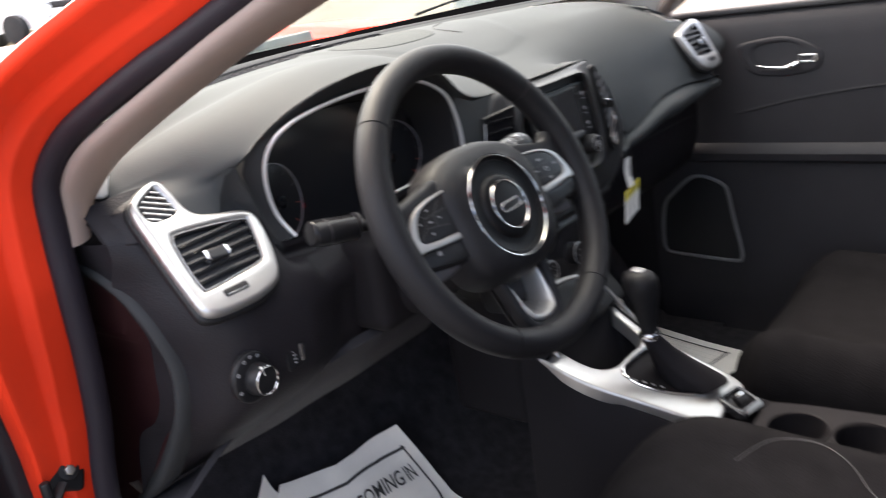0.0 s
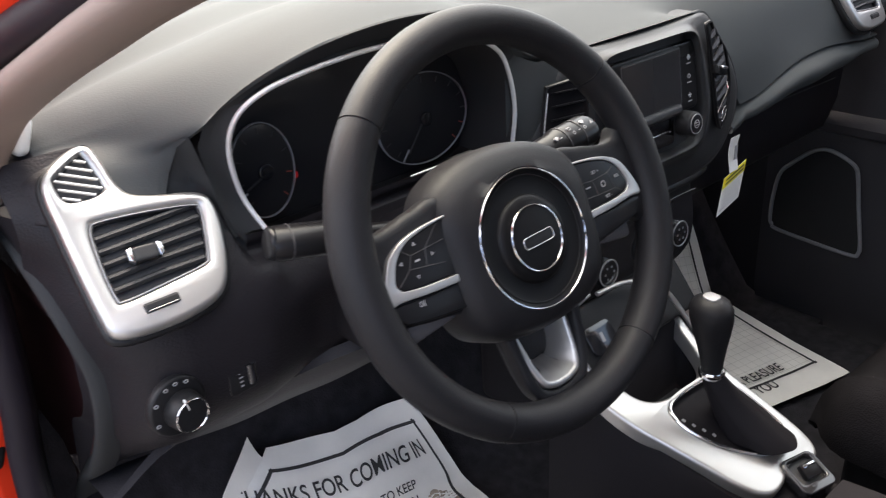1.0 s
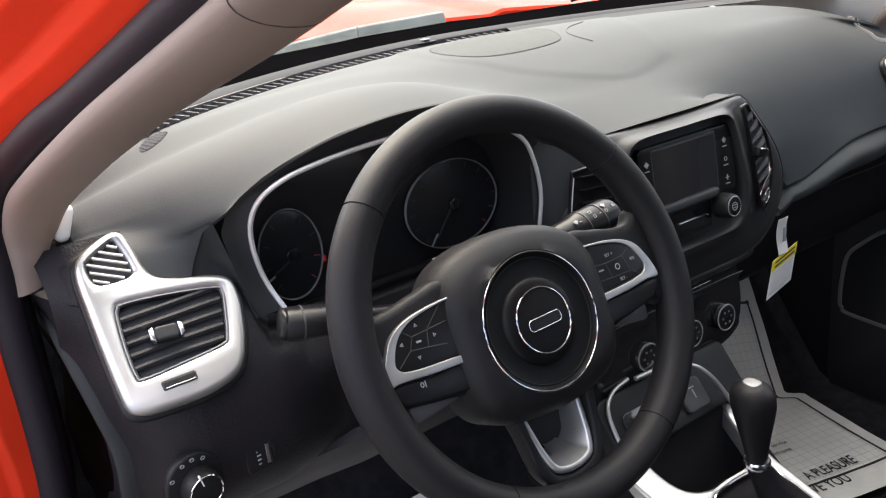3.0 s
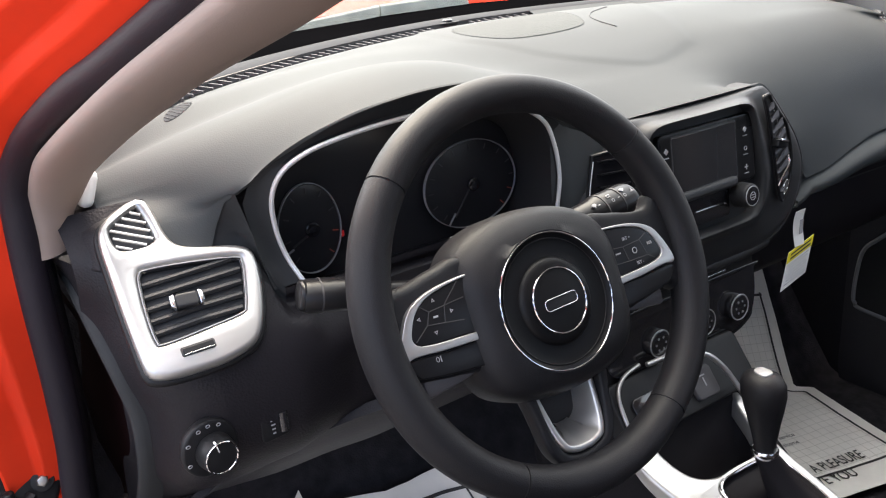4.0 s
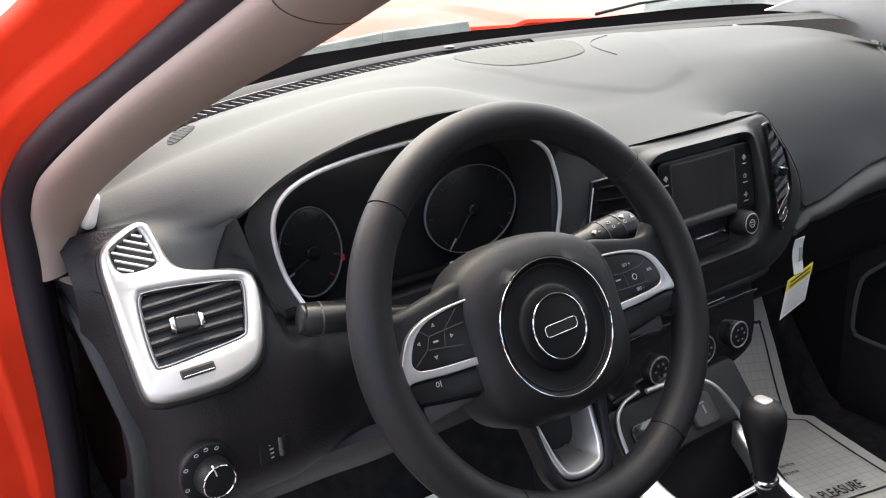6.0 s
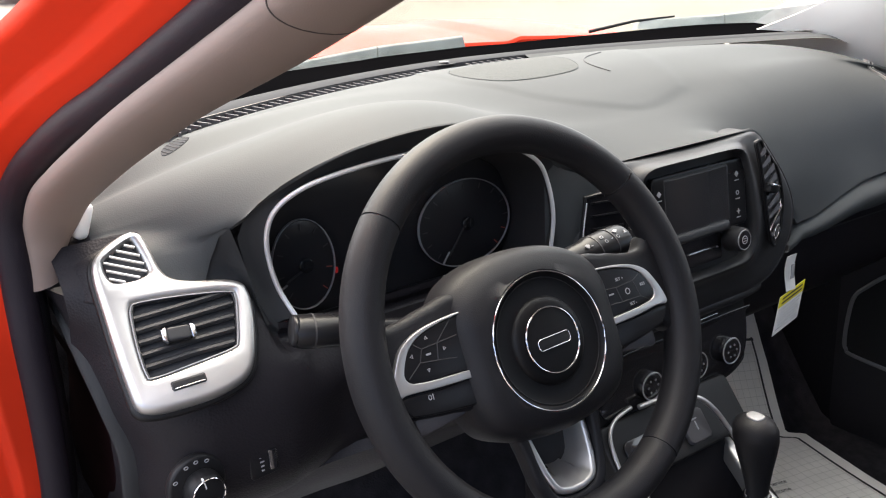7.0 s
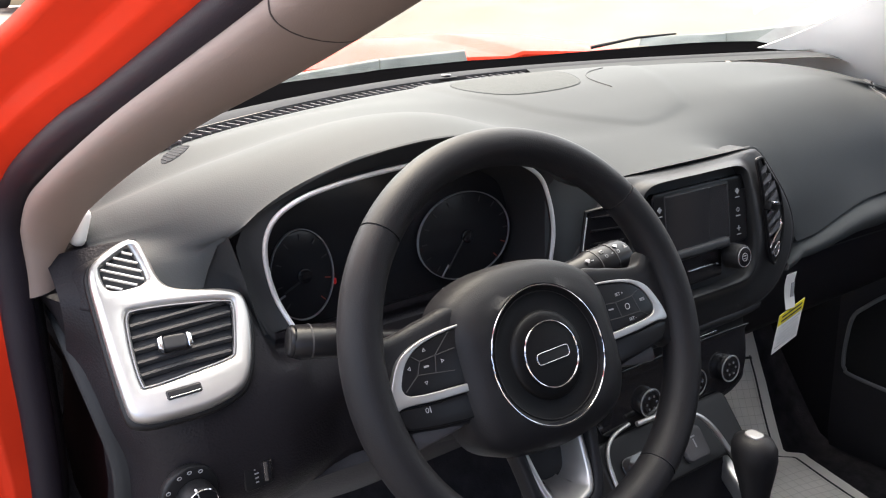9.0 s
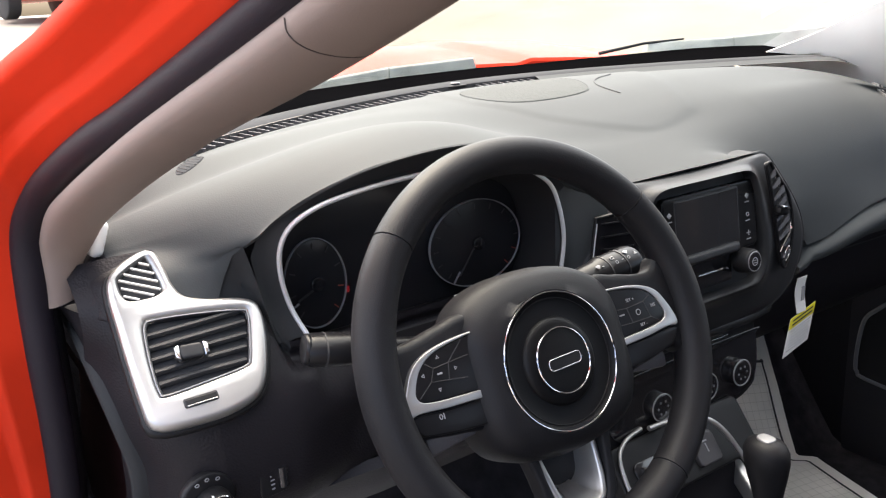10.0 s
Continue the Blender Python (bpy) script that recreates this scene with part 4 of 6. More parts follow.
for sx in (-1, 1):
    fx = lambda pts: [(sx * p[0], p[1]) for p in pts]
    # spoke body: an arm from the cover's shoulder to the rim
    body = rounded(fx([(0.070, 0.0440), (0.100, 0.0425), (0.125, 0.0372), (0.145, 0.0365), (0.157, 0.0480), (0.166, 0.0300), (0.170, 0.0), (0.166, -0.0300), (0.158, -0.0480), (0.148, -0.0420), (0.136, -0.0420), (0.105, -0.0470), (0.070, -0.0470), (0.060, 0.0)]), 110)
    wplate("spoke", [body], 0.0035, 0.024, 0.0075, M_LEATHER, "black leather side spoke")
    outer = [(0.072, 0.0314), (0.100, 0.0293), (0.122, 0.0248), (0.1375, 0.0165), (0.1465, 0.0035), (0.1522, -0.0090), (0.1540, -0.0180), (0.1500, -0.0208), (0.1430, -0.0196), (0.130, -0.0204), (0.112, -0.0222), (0.076, -0.0238)]
    inner = [(0.076, -0.0172), (0.112, -0.0155), (0.1270, -0.0140), (0.1365, -0.0118), (0.1406, -0.0065), (0.1388, 0.0012), (0.1318, 0.0130), (0.119, 0.0219), (0.098, 0.0270), (0.072, 0.0296)]
    lo = [(p.x, p.y) for p in spline([(a, b, 0) for a, b in outer], 56)] + [(p.x, p.y) for p in spline([(a, b, 0) for a, b in inner], 48)]
    wplate("spoke_trim", [fx(lo)], 0.0088, 0.007, 0.0008, M_SILVER, "satin silver spoke trim")
    li_ = [(p.x, p.y) for p in spline([(a, b, 0) for a, b in inner], 48)]
    pcx, pcy = 0.105, 0.0060
    bpad = wplate("button_pad", [fx([(pcx + (a - pcx) * 0.985, pcy + (b - pcy) * 0.97) for a, b in li_])], 0.0078, 0.006, 0.0006, M_KEYS, "glossy black multi-button pad")
    mark = lambda loops: wplate("button_mark", loops, 0.0083, 0.0006, 0.0001, M_MARK, "", bpad)
    if sx < 0:
        for u, v, rot in ((-0.1131, 0.0187, 0), (-0.1299, 0.0079, 90), (-0.0991, 0.0065, -90), (-0.1182, -0.0061, 180)):
            tri = [(0.0019 * math.cos(radians(90 + rot + k)), 0.0019 * math.sin(radians(90 + rot + k))) for k in (0, 120, 240)]
            mark([[(u + a, v + b) for a, b in tri], [(u + 0.55 * a, v + 0.55 * b) for a, b in tri]])
        mark([rrect(0.0046, 0.0016, 0.0005, -0.1146, 0.0058)])
        gaps = ((-0.0850, 0.0290, -0.1040, 0.0128), (-0.1193, 0.0112, -0.0850, 0.0136), (-0.1315, 0.0215, -0.1193, 0.0112), (-0.1193, 0.0112, -0.1240, 0.0012), (-0.1240, 0.0012, -0.1375, -0.0085), (-0.1240, 0.0012, -0.1075, -0.0012), (-0.1040, 0.0128, -0.1075, -0.0012), (-0.1075, -0.0012, -0.0900, -0.0040))
    else:
        part("button_mark", words("SET +", 0.0042, SM @ pose(0.1021, 0.0140, 0.0086), 'CENTER'), M_MARK, bpad)
        part("button_mark", words("RES", 0.0040, SM @ pose(0.1285, 0.0030, 0.0086), 'CENTER'), M_MARK, bpad)
        part("button_mark", words("SET -", 0.0042, SM @ pose(0.1110, -0.0115, 0.0086), 'CENTER'), M_MARK, bpad)
        mark([ellipse(0.0030, 0.0030, 0.1088, 0.0020, 20), ellipse(0.0023, 0.0023, 0.1088, 0.0020, 20)])
        mark([rrect(0.0062, 0.0014, 0.0004, 0.0882, 0.0037)])
        gaps = ((0.0780, 0.0100, 0.0960, 0.0085), (0.0960, 0.0085, 0.1180, 0.0100), (0.1180, 0.0100, 0.1290, 0.0150), (0.1180, 0.0100, 0.1230, -0.0060), (0.1230, -0.0060, 0.1330, -0.0120), (0.0960, 0.0085, 0.0990, -0.0060), (0.0990, -0.0060, 0.1230, -0.0060), (0.0780, -0.0050, 0.0990, -0.0060))
    for a, b, c, d in gaps:
        part("button_gap", tube([SM @ Vector((a, b, 0.0078)), SM @ Vector((c, d, 0.0078))], 0.00045, 6), M_DEEP, bpad)
    low = wplate("lower_button", [rounded(fx([(0.075, -0.0255), (0.112, -0.0238), (0.140, -0.0214), (0.1500, -0.0222), (0.1520, -0.0262), (0.1440, -0.0350), (0.1380, -0.0385), (0.105, -0.0435), (0.075, -0.0440)]))], 0.0070, 0.012, 0.0015, M_KEYS, "black lower switch")
    if sx < 0:
        wplate("button_mark", [ellipse(0.0016, 0.0022, -0.1235, -0.0270, 14), ellipse(0.0010, 0.0016, -0.1235, -0.0270, 14)], 0.0075, 0.0006, 0.0001, M_MARK, "", low)
        wplate("button_mark", [rrect(0.0008, 0.0050, 0.0002, -0.1205, -0.0272)], 0.0075, 0.0006, 0.0001, M_MARK, "", low)
    part("spoke_back", box((0, 0, 0), (0.050, 0.016, 0.020), 0.004, 2, m=SM @ pose(sx * 0.112, -0.046, -0.012, 0, 0, -sx * 7)), M_GREYPL, wheel, "grey underside of the spoke")
# lower spoke: a silver channel, open at the hub, with inner walls sloping to a black floor
U_OUT = [(-0.0372, -0.074), (-0.0352, -0.092), (-0.0325, -0.112), (-0.0290, -0.130), (-0.0225, -0.1440), (-0.0100, -0.1495), (0.0, -0.1503), (0.0100, -0.1495), (0.0225, -0.1440), (0.0290, -0.130), (0.0325, -0.112), (0.0352, -0.092), (0.0372, -0.074)]
u_line = spline([(a, b, 0) for a, b in U_OUT], 72)
rows = []
for i, p in enumerate(u_line):
    t = (u_line[min(71, i + 1)] - u_line[max(0, i - 1)]).normalized()
    n = Vector((-t.y, t.x, 0))
    z = -0.004 - 0.17 * max(0.0, p.y + 0.146)
    flat = max(0.0, min(1.0, (-0.118 - p.y) / 0.028))
    flat = flat * flat * (3 - 2 * flat)
    rows.append([SM @ (p + n * d + Vector((0, 0, z + h))) for d, h in ((0.0, -0.012), (0.0, -0.002), (0.0008, -0.0004), (0.0020, 0.0002), (0.0045, 0.0008), (0.0058, 0.0002), (0.0066, -0.0012), (0.0095 + 0.006 * flat, -0.014), (0.0125 + 0.012 * flat, -0.029))])
part("lower_spoke_trim", grid(rows), M_SILVER, wheel, "satin silver channel of the lower spoke", 50)
wplate("lower_spoke_back", [rounded([(-0.046, -0.070), (-0.0435, -0.110), (-0.0375, -0.142), (-0.022, -0.1600), (0.0, -0.1640), (0.022, -0.1600), (0.0375, -0.142), (0.0435, -0.110), (0.046, -0.070), (0.0, -0.064)]), rounded([(a * 1.01, b - 0.001) for a, b in U_OUT] + [(0.0, -0.070)], 72)], -0.004, 0.018, 0.004, M_LEATHER, "black leather surround of the lower spoke")
wplate("lower_spoke_floor", [rounded([(a * 1.01, b - 0.001) for a, b in U_OUT] + [(0.0, -0.070)], 72)], -0.034, 0.003, 0.0005, M_BLACK, "black floor of the lower spoke")
# column shroud and stalks
column = thing("steering_column", "black plastic steering column shroud with two control stalks", "steering column", (-0.377, 0.12, 0.95))
rows = []
for k, (d, w, h) in enumerate(((-0.035, 0.046, 0.040), (-0.05, 0.054, 0.047), (-0.10, 0.062, 0.055), (-0.16, 0.070, 0.062), (-0.26, 0.080, 0.068))):
    rows.append([WM @ Vector((w * math.copysign(abs(math.cos(q)) ** 0.6, math.cos(q)), -0.025 + h * math.copysign(abs(math.sin(q)) ** 0.6, math.sin(q)), d)) for q in (2 * math.pi * j / 36 for j in range(36))])
part("shroud", grid(rows, closed_v=True, cap=True), M_CONSOLE, column)
part("shroud_seam", tube([WM @ Vector((s, -0.02, d)) for s, d in ((-0.0625, -0.10), (-0.0705, -0.16), (-0.0805, -0.26))], 0.001, 6), M_DEEP, column)
part("gap_gaiter", box((-0.377, 0.16, 0.90), (0.20, 0.10, 0.12), 0.02), M_CONSOLE, column)
def stalk(p0, p1, r0, r1, label):
    p0, p1 = Vector(p0), Vector(p1)
    st = part("stalk", tube([p0, p0.lerp(p1, 0.50), p0.lerp(p1, 0.57), p1 - (p1 - p0) * 0.05, p1], [r0, r0 * 1.1, r1, r1, r1 * 0.9], 20, flat=0.8, up=(0, -0.3, 0.9)), M_KEYS, column, label)
    return st
left_st = stalk((-0.45, 0.080, 0.985), (-0.564, 0.104, 1.003), 0.0080, 0.0172, "black turn signal stalk")
part("stalk_end", cyl(0.0140, 0.006, Matrix.Translation((-0.561, 0.1037, 1.0032)) @ Vector((-0.112, 0.024, 0.025)).to_track_quat('Z', 'Y').to_matrix().to_4x4(), 28, 0.003), M_KEYS, left_st)
part("stalk_gap", ring_tube := tube([Vector((-0.508, 0.0925, 0.998)), Vector((-0.510, 0.0929, 0.9984))], 0.0142, 20, flat=0.82, up=(0, -0.3, 0.9)), M_DEEP, left_st)
part("stalk_ring", tube([Vector((-0.5485, 0.1008, 1.0005)), Vector((-0.5500, 0.1011, 1.0008))], 0.0176, 24, flat=0.81, up=(0, -0.3, 0.9)), M_DEEP, left_st)
right_st = stalk((-0.300, 0.082, 0.996), (-0.186, 0.084, 1.007), 0.0150, 0.0190, "black wiper stalk with white symbols")
rdir = (Vector((-0.186, 0.084, 1.007)) - Vector((-0.300, 0.082, 0.996))).normalized()
for f in (0.60, 0.80):
    c = Vector((-0.300, 0.082, 0.996)).lerp(Vector((-0.186, 0.084, 1.007)), f)
    part("stalk_gap", tube([c, c + rdir * 0.0015], 0.0195, 20, flat=0.82, up=(0, -0.3, 0.9)), M_DEEP, right_st)
def stalk_symbol(f, du, loops):
    c = Vector((-0.300, 0.082, 0.996)).lerp(Vector((-0.186, 0.084, 1.007)), f)
    nrm = Vector((0, -0.75, 0.66))
    side = nrm.cross(rdir).normalized()
    part("symbol", plate(loops, 0.0012, 0.0001, axes(c + nrm * (0.0162 - du * du / 0.034) + side * du, rdir, side + nrm * (-du / 0.017))), M_MARK, right_st)
fan = [(0.0, -0.0024), (0.0034, 0.0012), (0.0020, 0.0024), (0.0, 0.0028), (-0.0020, 0.0024), (-0.0034, 0.0012)]
stalk_symbol(0.47, 0.003, [fan])
stalk_symbol(0.52, 0.002, [rrect(0.0030, 0.0010, 0.0002)])
stalk_symbol(0.67, 0.007, [rrect(0.0046, 0.0036, 0.0006), rrect(0.0034, 0.0020, 0.0003)])
for f in (0.69, 0.84):
    stalk_symbol(f, 0.0005, [ellipse(0.0019, 0.0019, n=16), ellipse(0.0013, 0.0013, n=16)])
    stalk_symbol(f, -0.0045, [rrect(0.0032, 0.0010, 0.0002)])
    stalk_symbol(f, -0.0080, [rrect(0.0034, 0.0010, 0.0002)])
stalk_symbol(0.765, 0.0010, [rrect(0.0026, 0.0009, 0.0002)])
stalk_symbol(0.85, 0.0070, [fan])
stalk_symbol(0.94, 0.0015, [rrect(0.0046, 0.0010, 0.0002)])
stalk_symbol(0.94, 0.0030, [[(-0.0014, -0.0012), (0.0014, -0.0012), (0.0, 0.0020)]])

# ---- side air vents ----
TRIM = [(-0.0025, 0.0860), (-0.0125, 0.0845), (-0.031, 0.0755), (-0.0420, 0.0665), (-0.0462, 0.0500), (-0.0470, 0.0193), (-0.0478, -0.0175), (-0.0475, -0.0565), (-0.0462, -0.0690), (-0.0405, -0.0755), (-0.0275, -0.0795),
        (-0.0046, -0.0810), (0.0203, -0.0805), (0.0434, -0.0755), (0.0560, -0.0665), (0.0670, -0.0455), (0.0755, -0.0168), (0.0780, 0.0030), (0.0745, 0.0142), (0.0600, 0.0215), (0.035, 0.0270), (0.0165, 0.0345), (0.0098, 0.0465), (0.0075, 0.0650), (0.0045, 0.0805)]
OPEN = [(-0.0255, 0.0150), (-0.0175, 0.0185), (0.0198, 0.0150), (0.0589, 0.0080), (0.0640, 0.0020), (0.0590, -0.0180), (0.0520, -0.0385), (0.0450, -0.0445), (0.0078, -0.0480), (-0.0255, -0.0500), (-0.0307, -0.0456), (-0.0310, -0.0229), (-0.0285, 0.003)]
GRIL = [(-0.0350, 0.0600), (-0.0310, 0.0655), (-0.0097, 0.0772), (-0.0055, 0.0745), (-0.0012, 0.0485), (-0.0050, 0.0420), (-0.0171, 0.0405), (-0.0298, 0.0418), (-0.0345, 0.0480)]
def inside_x(outline, v):
    """Where an outline crosses the height v: its least and greatest u."""
    us = []
    for (a, b), (c, d) in zip(outline, outline[1:] + outline[:1]):
        if (b - v) * (d - v) < 0:
            us.append(a + (c - a) * (v - b) / (d - b))
    return (min(us), max(us)) if us else None
def side_vent(mirror):
    s = -1 if mirror else 1
    base = axes((0.620, 0.178, 1.030), (1, 0.037, 0), (-0.018, 0.4765, 0.879)) if mirror else axes((-0.650, 0.1845, 1.0125), (1, 0, 0), (0, 0.6415, 0.767))
    fl = lambda pts: [(s * a, b) for a, b in pts]
    trim = [(-0.0250, 0.0345), (-0.0400, 0.0300)] + [q for q in TRIM if q[1] < 0.0275] + [(0.010, 0.0315)] if mirror else TRIM
    v = thing("air_vent", "silver-framed side air vent with black slats" + (" on the passenger side" if mirror else " and a triangular demister grille"), "air vent", base.translation, group="side air vents")
    tr_, op, gr = rounded(trim, 120), rounded(OPEN, 72), rounded(GRIL, 48)
    part("frame", plate([fl(tr_), fl(op)] + ([] if mirror else [fl(gr)]), 0.016, 0.0058, base @ pose(0, 0, 0.012), 4), M_SILVER, v, "satin silver frame")
    part("gasket", plate([fl(rounded([(a * 1.06 + 0.0, b * 1.04) for a, b in trim], 120))], 0.010, 0.003, base @ pose(0, 0, 0.002)), M_BLACK, v)
    part("inner_rim", plate([fl(rounded([((a - 0.022) * 1.02 + 0.022, (b + 0.02) * 1.02 - 0.02) for a, b in OPEN], 72)), fl(rounded([((a - 0.022) * 0.955 + 0.022, (b + 0.02) * 0.95 - 0.02) for a, b in OPEN], 72))], 0.020, 0.001, base @ pose(0, 0, 0.0095)), M_GLOSS, v)
    part("inner_line", tube([base @ Vector((s * a, b, 0.0105)) for a, b in op], 0.0007, 6, closed=True), M_RING, v, "grey line round the opening")
    part("duct", plate([fl(op)], 0.004, 0.0005, base @ pose(0, 0, 0.003)), M_DEEP, v, "dark duct behind the slats")
    for k in range(5):
        h = 0.0065 - 0.0112 * k
        x0, x1 = inside_x(op, h)
        x0, x1 = x0 + 0.0025, x1 - 0.0025
        rowsl = []
        for u, dv in ((x0, 0.0), (0.5 * (x0 + x1), 0.0012), (x1, 0.0028 - 0.0006 * k)):
            prof = [(0.0, 0.0028), (0.0035, 0.0012), (0.0042, -0.0012), (0.002, -0.0032), (-0.004, -0.002), (-0.005, 0.001)]
            rowsl.append([base @ Vector((s * u, h + dv + q, 0.0058 + p)) for p, q in prof])
        part("slat", grid(rowsl, closed_v=True, cap=True), M_SATIN, v)
    hx, hy = 0.0042, -0.0195
    part("tab", plate([fl(rrect(0.020, 0.0125, 0.003, 0, 0))], 0.008, 0.0018, base @ pose(s * hx, hy, 0.0185, 0, 0, -s * 5)), M_SATIN, v, "black adjusting tab")
    for e in (-1, 1):
        part("tab_side", plate([fl([(e * 0.0102, 0.0068), (e * 0.0102, -0.0068), (e * 0.0145, -0.0040), (e * 0.0145, 0.0052)])], 0.010, 0.0012, base @ pose(s * hx, hy, 0.0186, 0, 0, -s * 5)), M_CHROME, v, "chrome tab end")
    part("thumb_slot", plate([fl(rrect(0.030, 0.0085, 0.002, -0.0005, -0.0622))], 0.002, 0.0005, base @ pose(0, 0, 0.0128)), M_DEEP, v)
    part("thumb_wheel", plate([fl(rrect(0.027, 0.0055, 0.0012, -0.0005, -0.0622))], 0.004, 0.0008, base @ pose(0, 0, 0.0146)), M_BLACK, v)
    part("thumb_line", plate([fl(rrect(0.026, 0.0008, 0.0003, -0.0005, -0.0652))], 0.001, 0.0002, base @ pose(0, 0, 0.0148)), M_CHROME, v)
    if mirror:
        # the demister grille lies back over the pad
        tri_ = rounded([(0.588, 0.214), (0.650, 0.214), (0.646, 0.236), (0.630, 0.268), (0.616, 0.286), (0.608, 0.276), (0.596, 0.240)], 40)
        part("grille_frame", on_pad(tri_, 0.0035, 0.005), M_SILVER, v, "satin silver triangle")
        part("grille_well", on_pad([(0.6215 + (a - 0.6215) * 0.72, 0.238 + (b - 0.238) * 0.74) for a, b in tri_], 0.0042, 0.001), M_DEEP, v)
        return v
    part("grille_well", plate([fl(gr)], 0.003, 0.0004, base @ pose(0, 0, 0.004)), M_DEEP, v)
    for k in range(6):
        # slanting bars across the triangle
        pts_in = []
        for f in span(-0.034, 0.005, 40):
            vv = 0.0775 - 0.0078 * k - 0.52 * (f + 0.018)
            r = inside_x(gr, vv)
            if r and r[0] < f < r[1]:
                pts_in.append((f, vv))
        if len(pts_in) > 3:
            a, b = pts_in[0], pts_in[-1]
            part("grille_bar", tube([base @ Vector((s * a[0], a[1], 0.009)), base @ Vector((s * b[0], b[1], 0.009))], 0.0013, 6), M_SILVER, v)
    return v
side_vent(False)
side_vent(True)

# ---- light switch and dimmer ----
sw = thing("headlight_switch", "round black headlight knob with chrome rim and white symbols", "light switch", (-0.643, 0.135, 0.866))
m_sw = axes((-0.6580, 0.1364, 0.8745), (1, 0.12, 0), (0, -0.02, 1))
part("bezel", plate([ellipse(0.0270, 0.0280)], 0.010, 0.003, m_sw @ pose(0, 0, 0.003)), M_BLACK, sw)
part("knob", cyl(0.0180, 0.018, m_sw @ pose(0.002, -0.002, 0.002), 44, 0.003, 0.0162), M_BLACK, sw)
part("knob_ring", tube([m_sw @ Vector((0.002 + 0.0150 * math.cos(a), -0.002 + 0.0150 * math.sin(a), 0.0200)) for a in (2 * math.pi * i / 48 for i in range(48))], 0.0008, 6, closed=True), M_CHROME, sw, "thin chrome ring")
part("pointer", box((0, 0, 0), (0.0018, 0.012, 0.003), 0.0006, 1, m=m_sw @ pose(-0.001, 0.010, 0.0188, 0, 0, 12)), M_LABEL, sw, "white pointer line")
for a in (150, 112, 88, 62, 200):
    part("symbol", plate([ellipse(0.0022, 0.0018, n=12), ellipse(0.0014, 0.001, n=12)], 0.0006, 0.0001, m_sw @ pose(0.0228 * math.cos(radians(a)), 0.0232 * math.sin(radians(a)), 0.0036)), M_MARK, sw)
dim = thing("dimmer_wheel", "small black dimmer thumb wheel with white marks", "dimmer", (-0.587, 0.142, 0.87))
m_d = axes((-0.593, 0.143, 0.871), (1, 0.1, 0), (0, 0, 1))
part("plate", plate([rrect(0.030, 0.034, 0.004)], 0.003, 0.0008, m_d @ pose(0, 0, 0.003)), M_BLACK, dim)
part("thumb_wheel", tube([m_d @ Vector((0.007, -0.010, 0.0045)), m_d @ Vector((0.007, 0.010, 0.0045))], 0.0045, 12), M_GLOSS, dim)
for k in range(5):
    part("mark", plate([rrect(0.003 + 0.0006 * k, 0.0014, 0.0003, -0.003, -0.010 + 0.0045 * k)], 0.0006, 0.0001, m_d @ pose(0, 0, 0.0036)), M_MARK, dim)
for dx in (0.0035, 0.0105):
    part("edge_line", plate([rrect(0.0008, 0.020, 0.0002, dx, 0)], 0.001, 0.0001, m_d @ pose(0, 0, 0.0072)), M_CHROME, dim)

# ---- centre stack ----
stack = thing("center_stack", "black centre stack with screen, knobs and upright side vents", "center stack", (0, 0.16, 0.95))
S_OUT = [(0.0, 1.0620), (0.08, 1.0622), (0.146, 1.0636), (0.162, 1.0600), (0.178, 1.0470), (0.199, 1.0240), (0.226, 0.9920), (0.243, 0.9660), (0.2525, 0.9400), (0.2515, 0.9150), (0.243, 0.8900), (0.224, 0.8640), (0.196, 0.8460), (0.158, 0.8370), (0.11, 0.8345), (0.0, 0.8340)]
S_LIP = [(0.0, 1.0560), (0.045, 1.0562), (0.076, 1.0550), (0.092, 1.0480), (0.099, 1.0330), (0.107, 1.0060), (0.116, 0.9680), (0.1185, 0.9450), (0.1160, 0.9220), (0.106, 0.9060), (0.088, 0.9010), (0.045, 0.9000), (0.0, 0.9000)]
def stack_loop(half, left, n):
    h = even(spline([(a, 0, b) for a, b in half], 160), n)
    return h + [Vector((-left * p.x, 0, p.z)) for p in reversed(h[1:-1])]
s_out, s_lip = stack_loop(S_OUT, 0.78, 60), stack_loop(S_LIP, 1.0, 60)
def stack_ring(f, y, shrink=1.0):
    c = Vector((0, 0, 0.978))
    out = []
    for a, b in zip(s_out, s_lip):
        p = a.lerp(b, f)
        p = c + (p - c) * shrink
        out.append(Vector((p.x, y + 0.06 * (p.z - 0.955), p.z)))
    return out
part("frame", grid([stack_ring(f, y) for f, y in ((0.0, 0.200), (0.0, 0.170), (0.02, 0.1655), (0.06, 0.1615), (0.14, 0.1575), (0.30, 0.1545), (0.60, 0.1515), (0.74, 0.1460), (0.86, 0.1375), (0.94, 0.1325), (0.98, 0.1315), (1.0, 0.1325))] + [stack_ring(1.0, 0.1370, 0.985), stack_ring(1.0, 0.1480, 0.975), stack_ring(1.0, 0.1485, 0.02)], closed_v=True), M_SATIN, stack, "satin black hexagonal surround with a recessed middle", 50)
part("frame_edge", tube([p + Vector((0, -0.003, 0)) for p in stack_ring(0.0, 0.171, 1.004)], 0.0022, 8, closed=True), M_DEEP, stack, "dark gap round the stack")
mc = axes((0.0, 0.134, 0.955), (1, 0, 0), (0, 0.13, 1))
sc = part("screen", plate([rrect(0.176, 0.088, 0.008, 0.014, 0.0425)], 0.016, 0.0025, mc @ pose(0, 0, 0.0005), 3), M_KEYS, stack, "black infotainment unit, switched off")
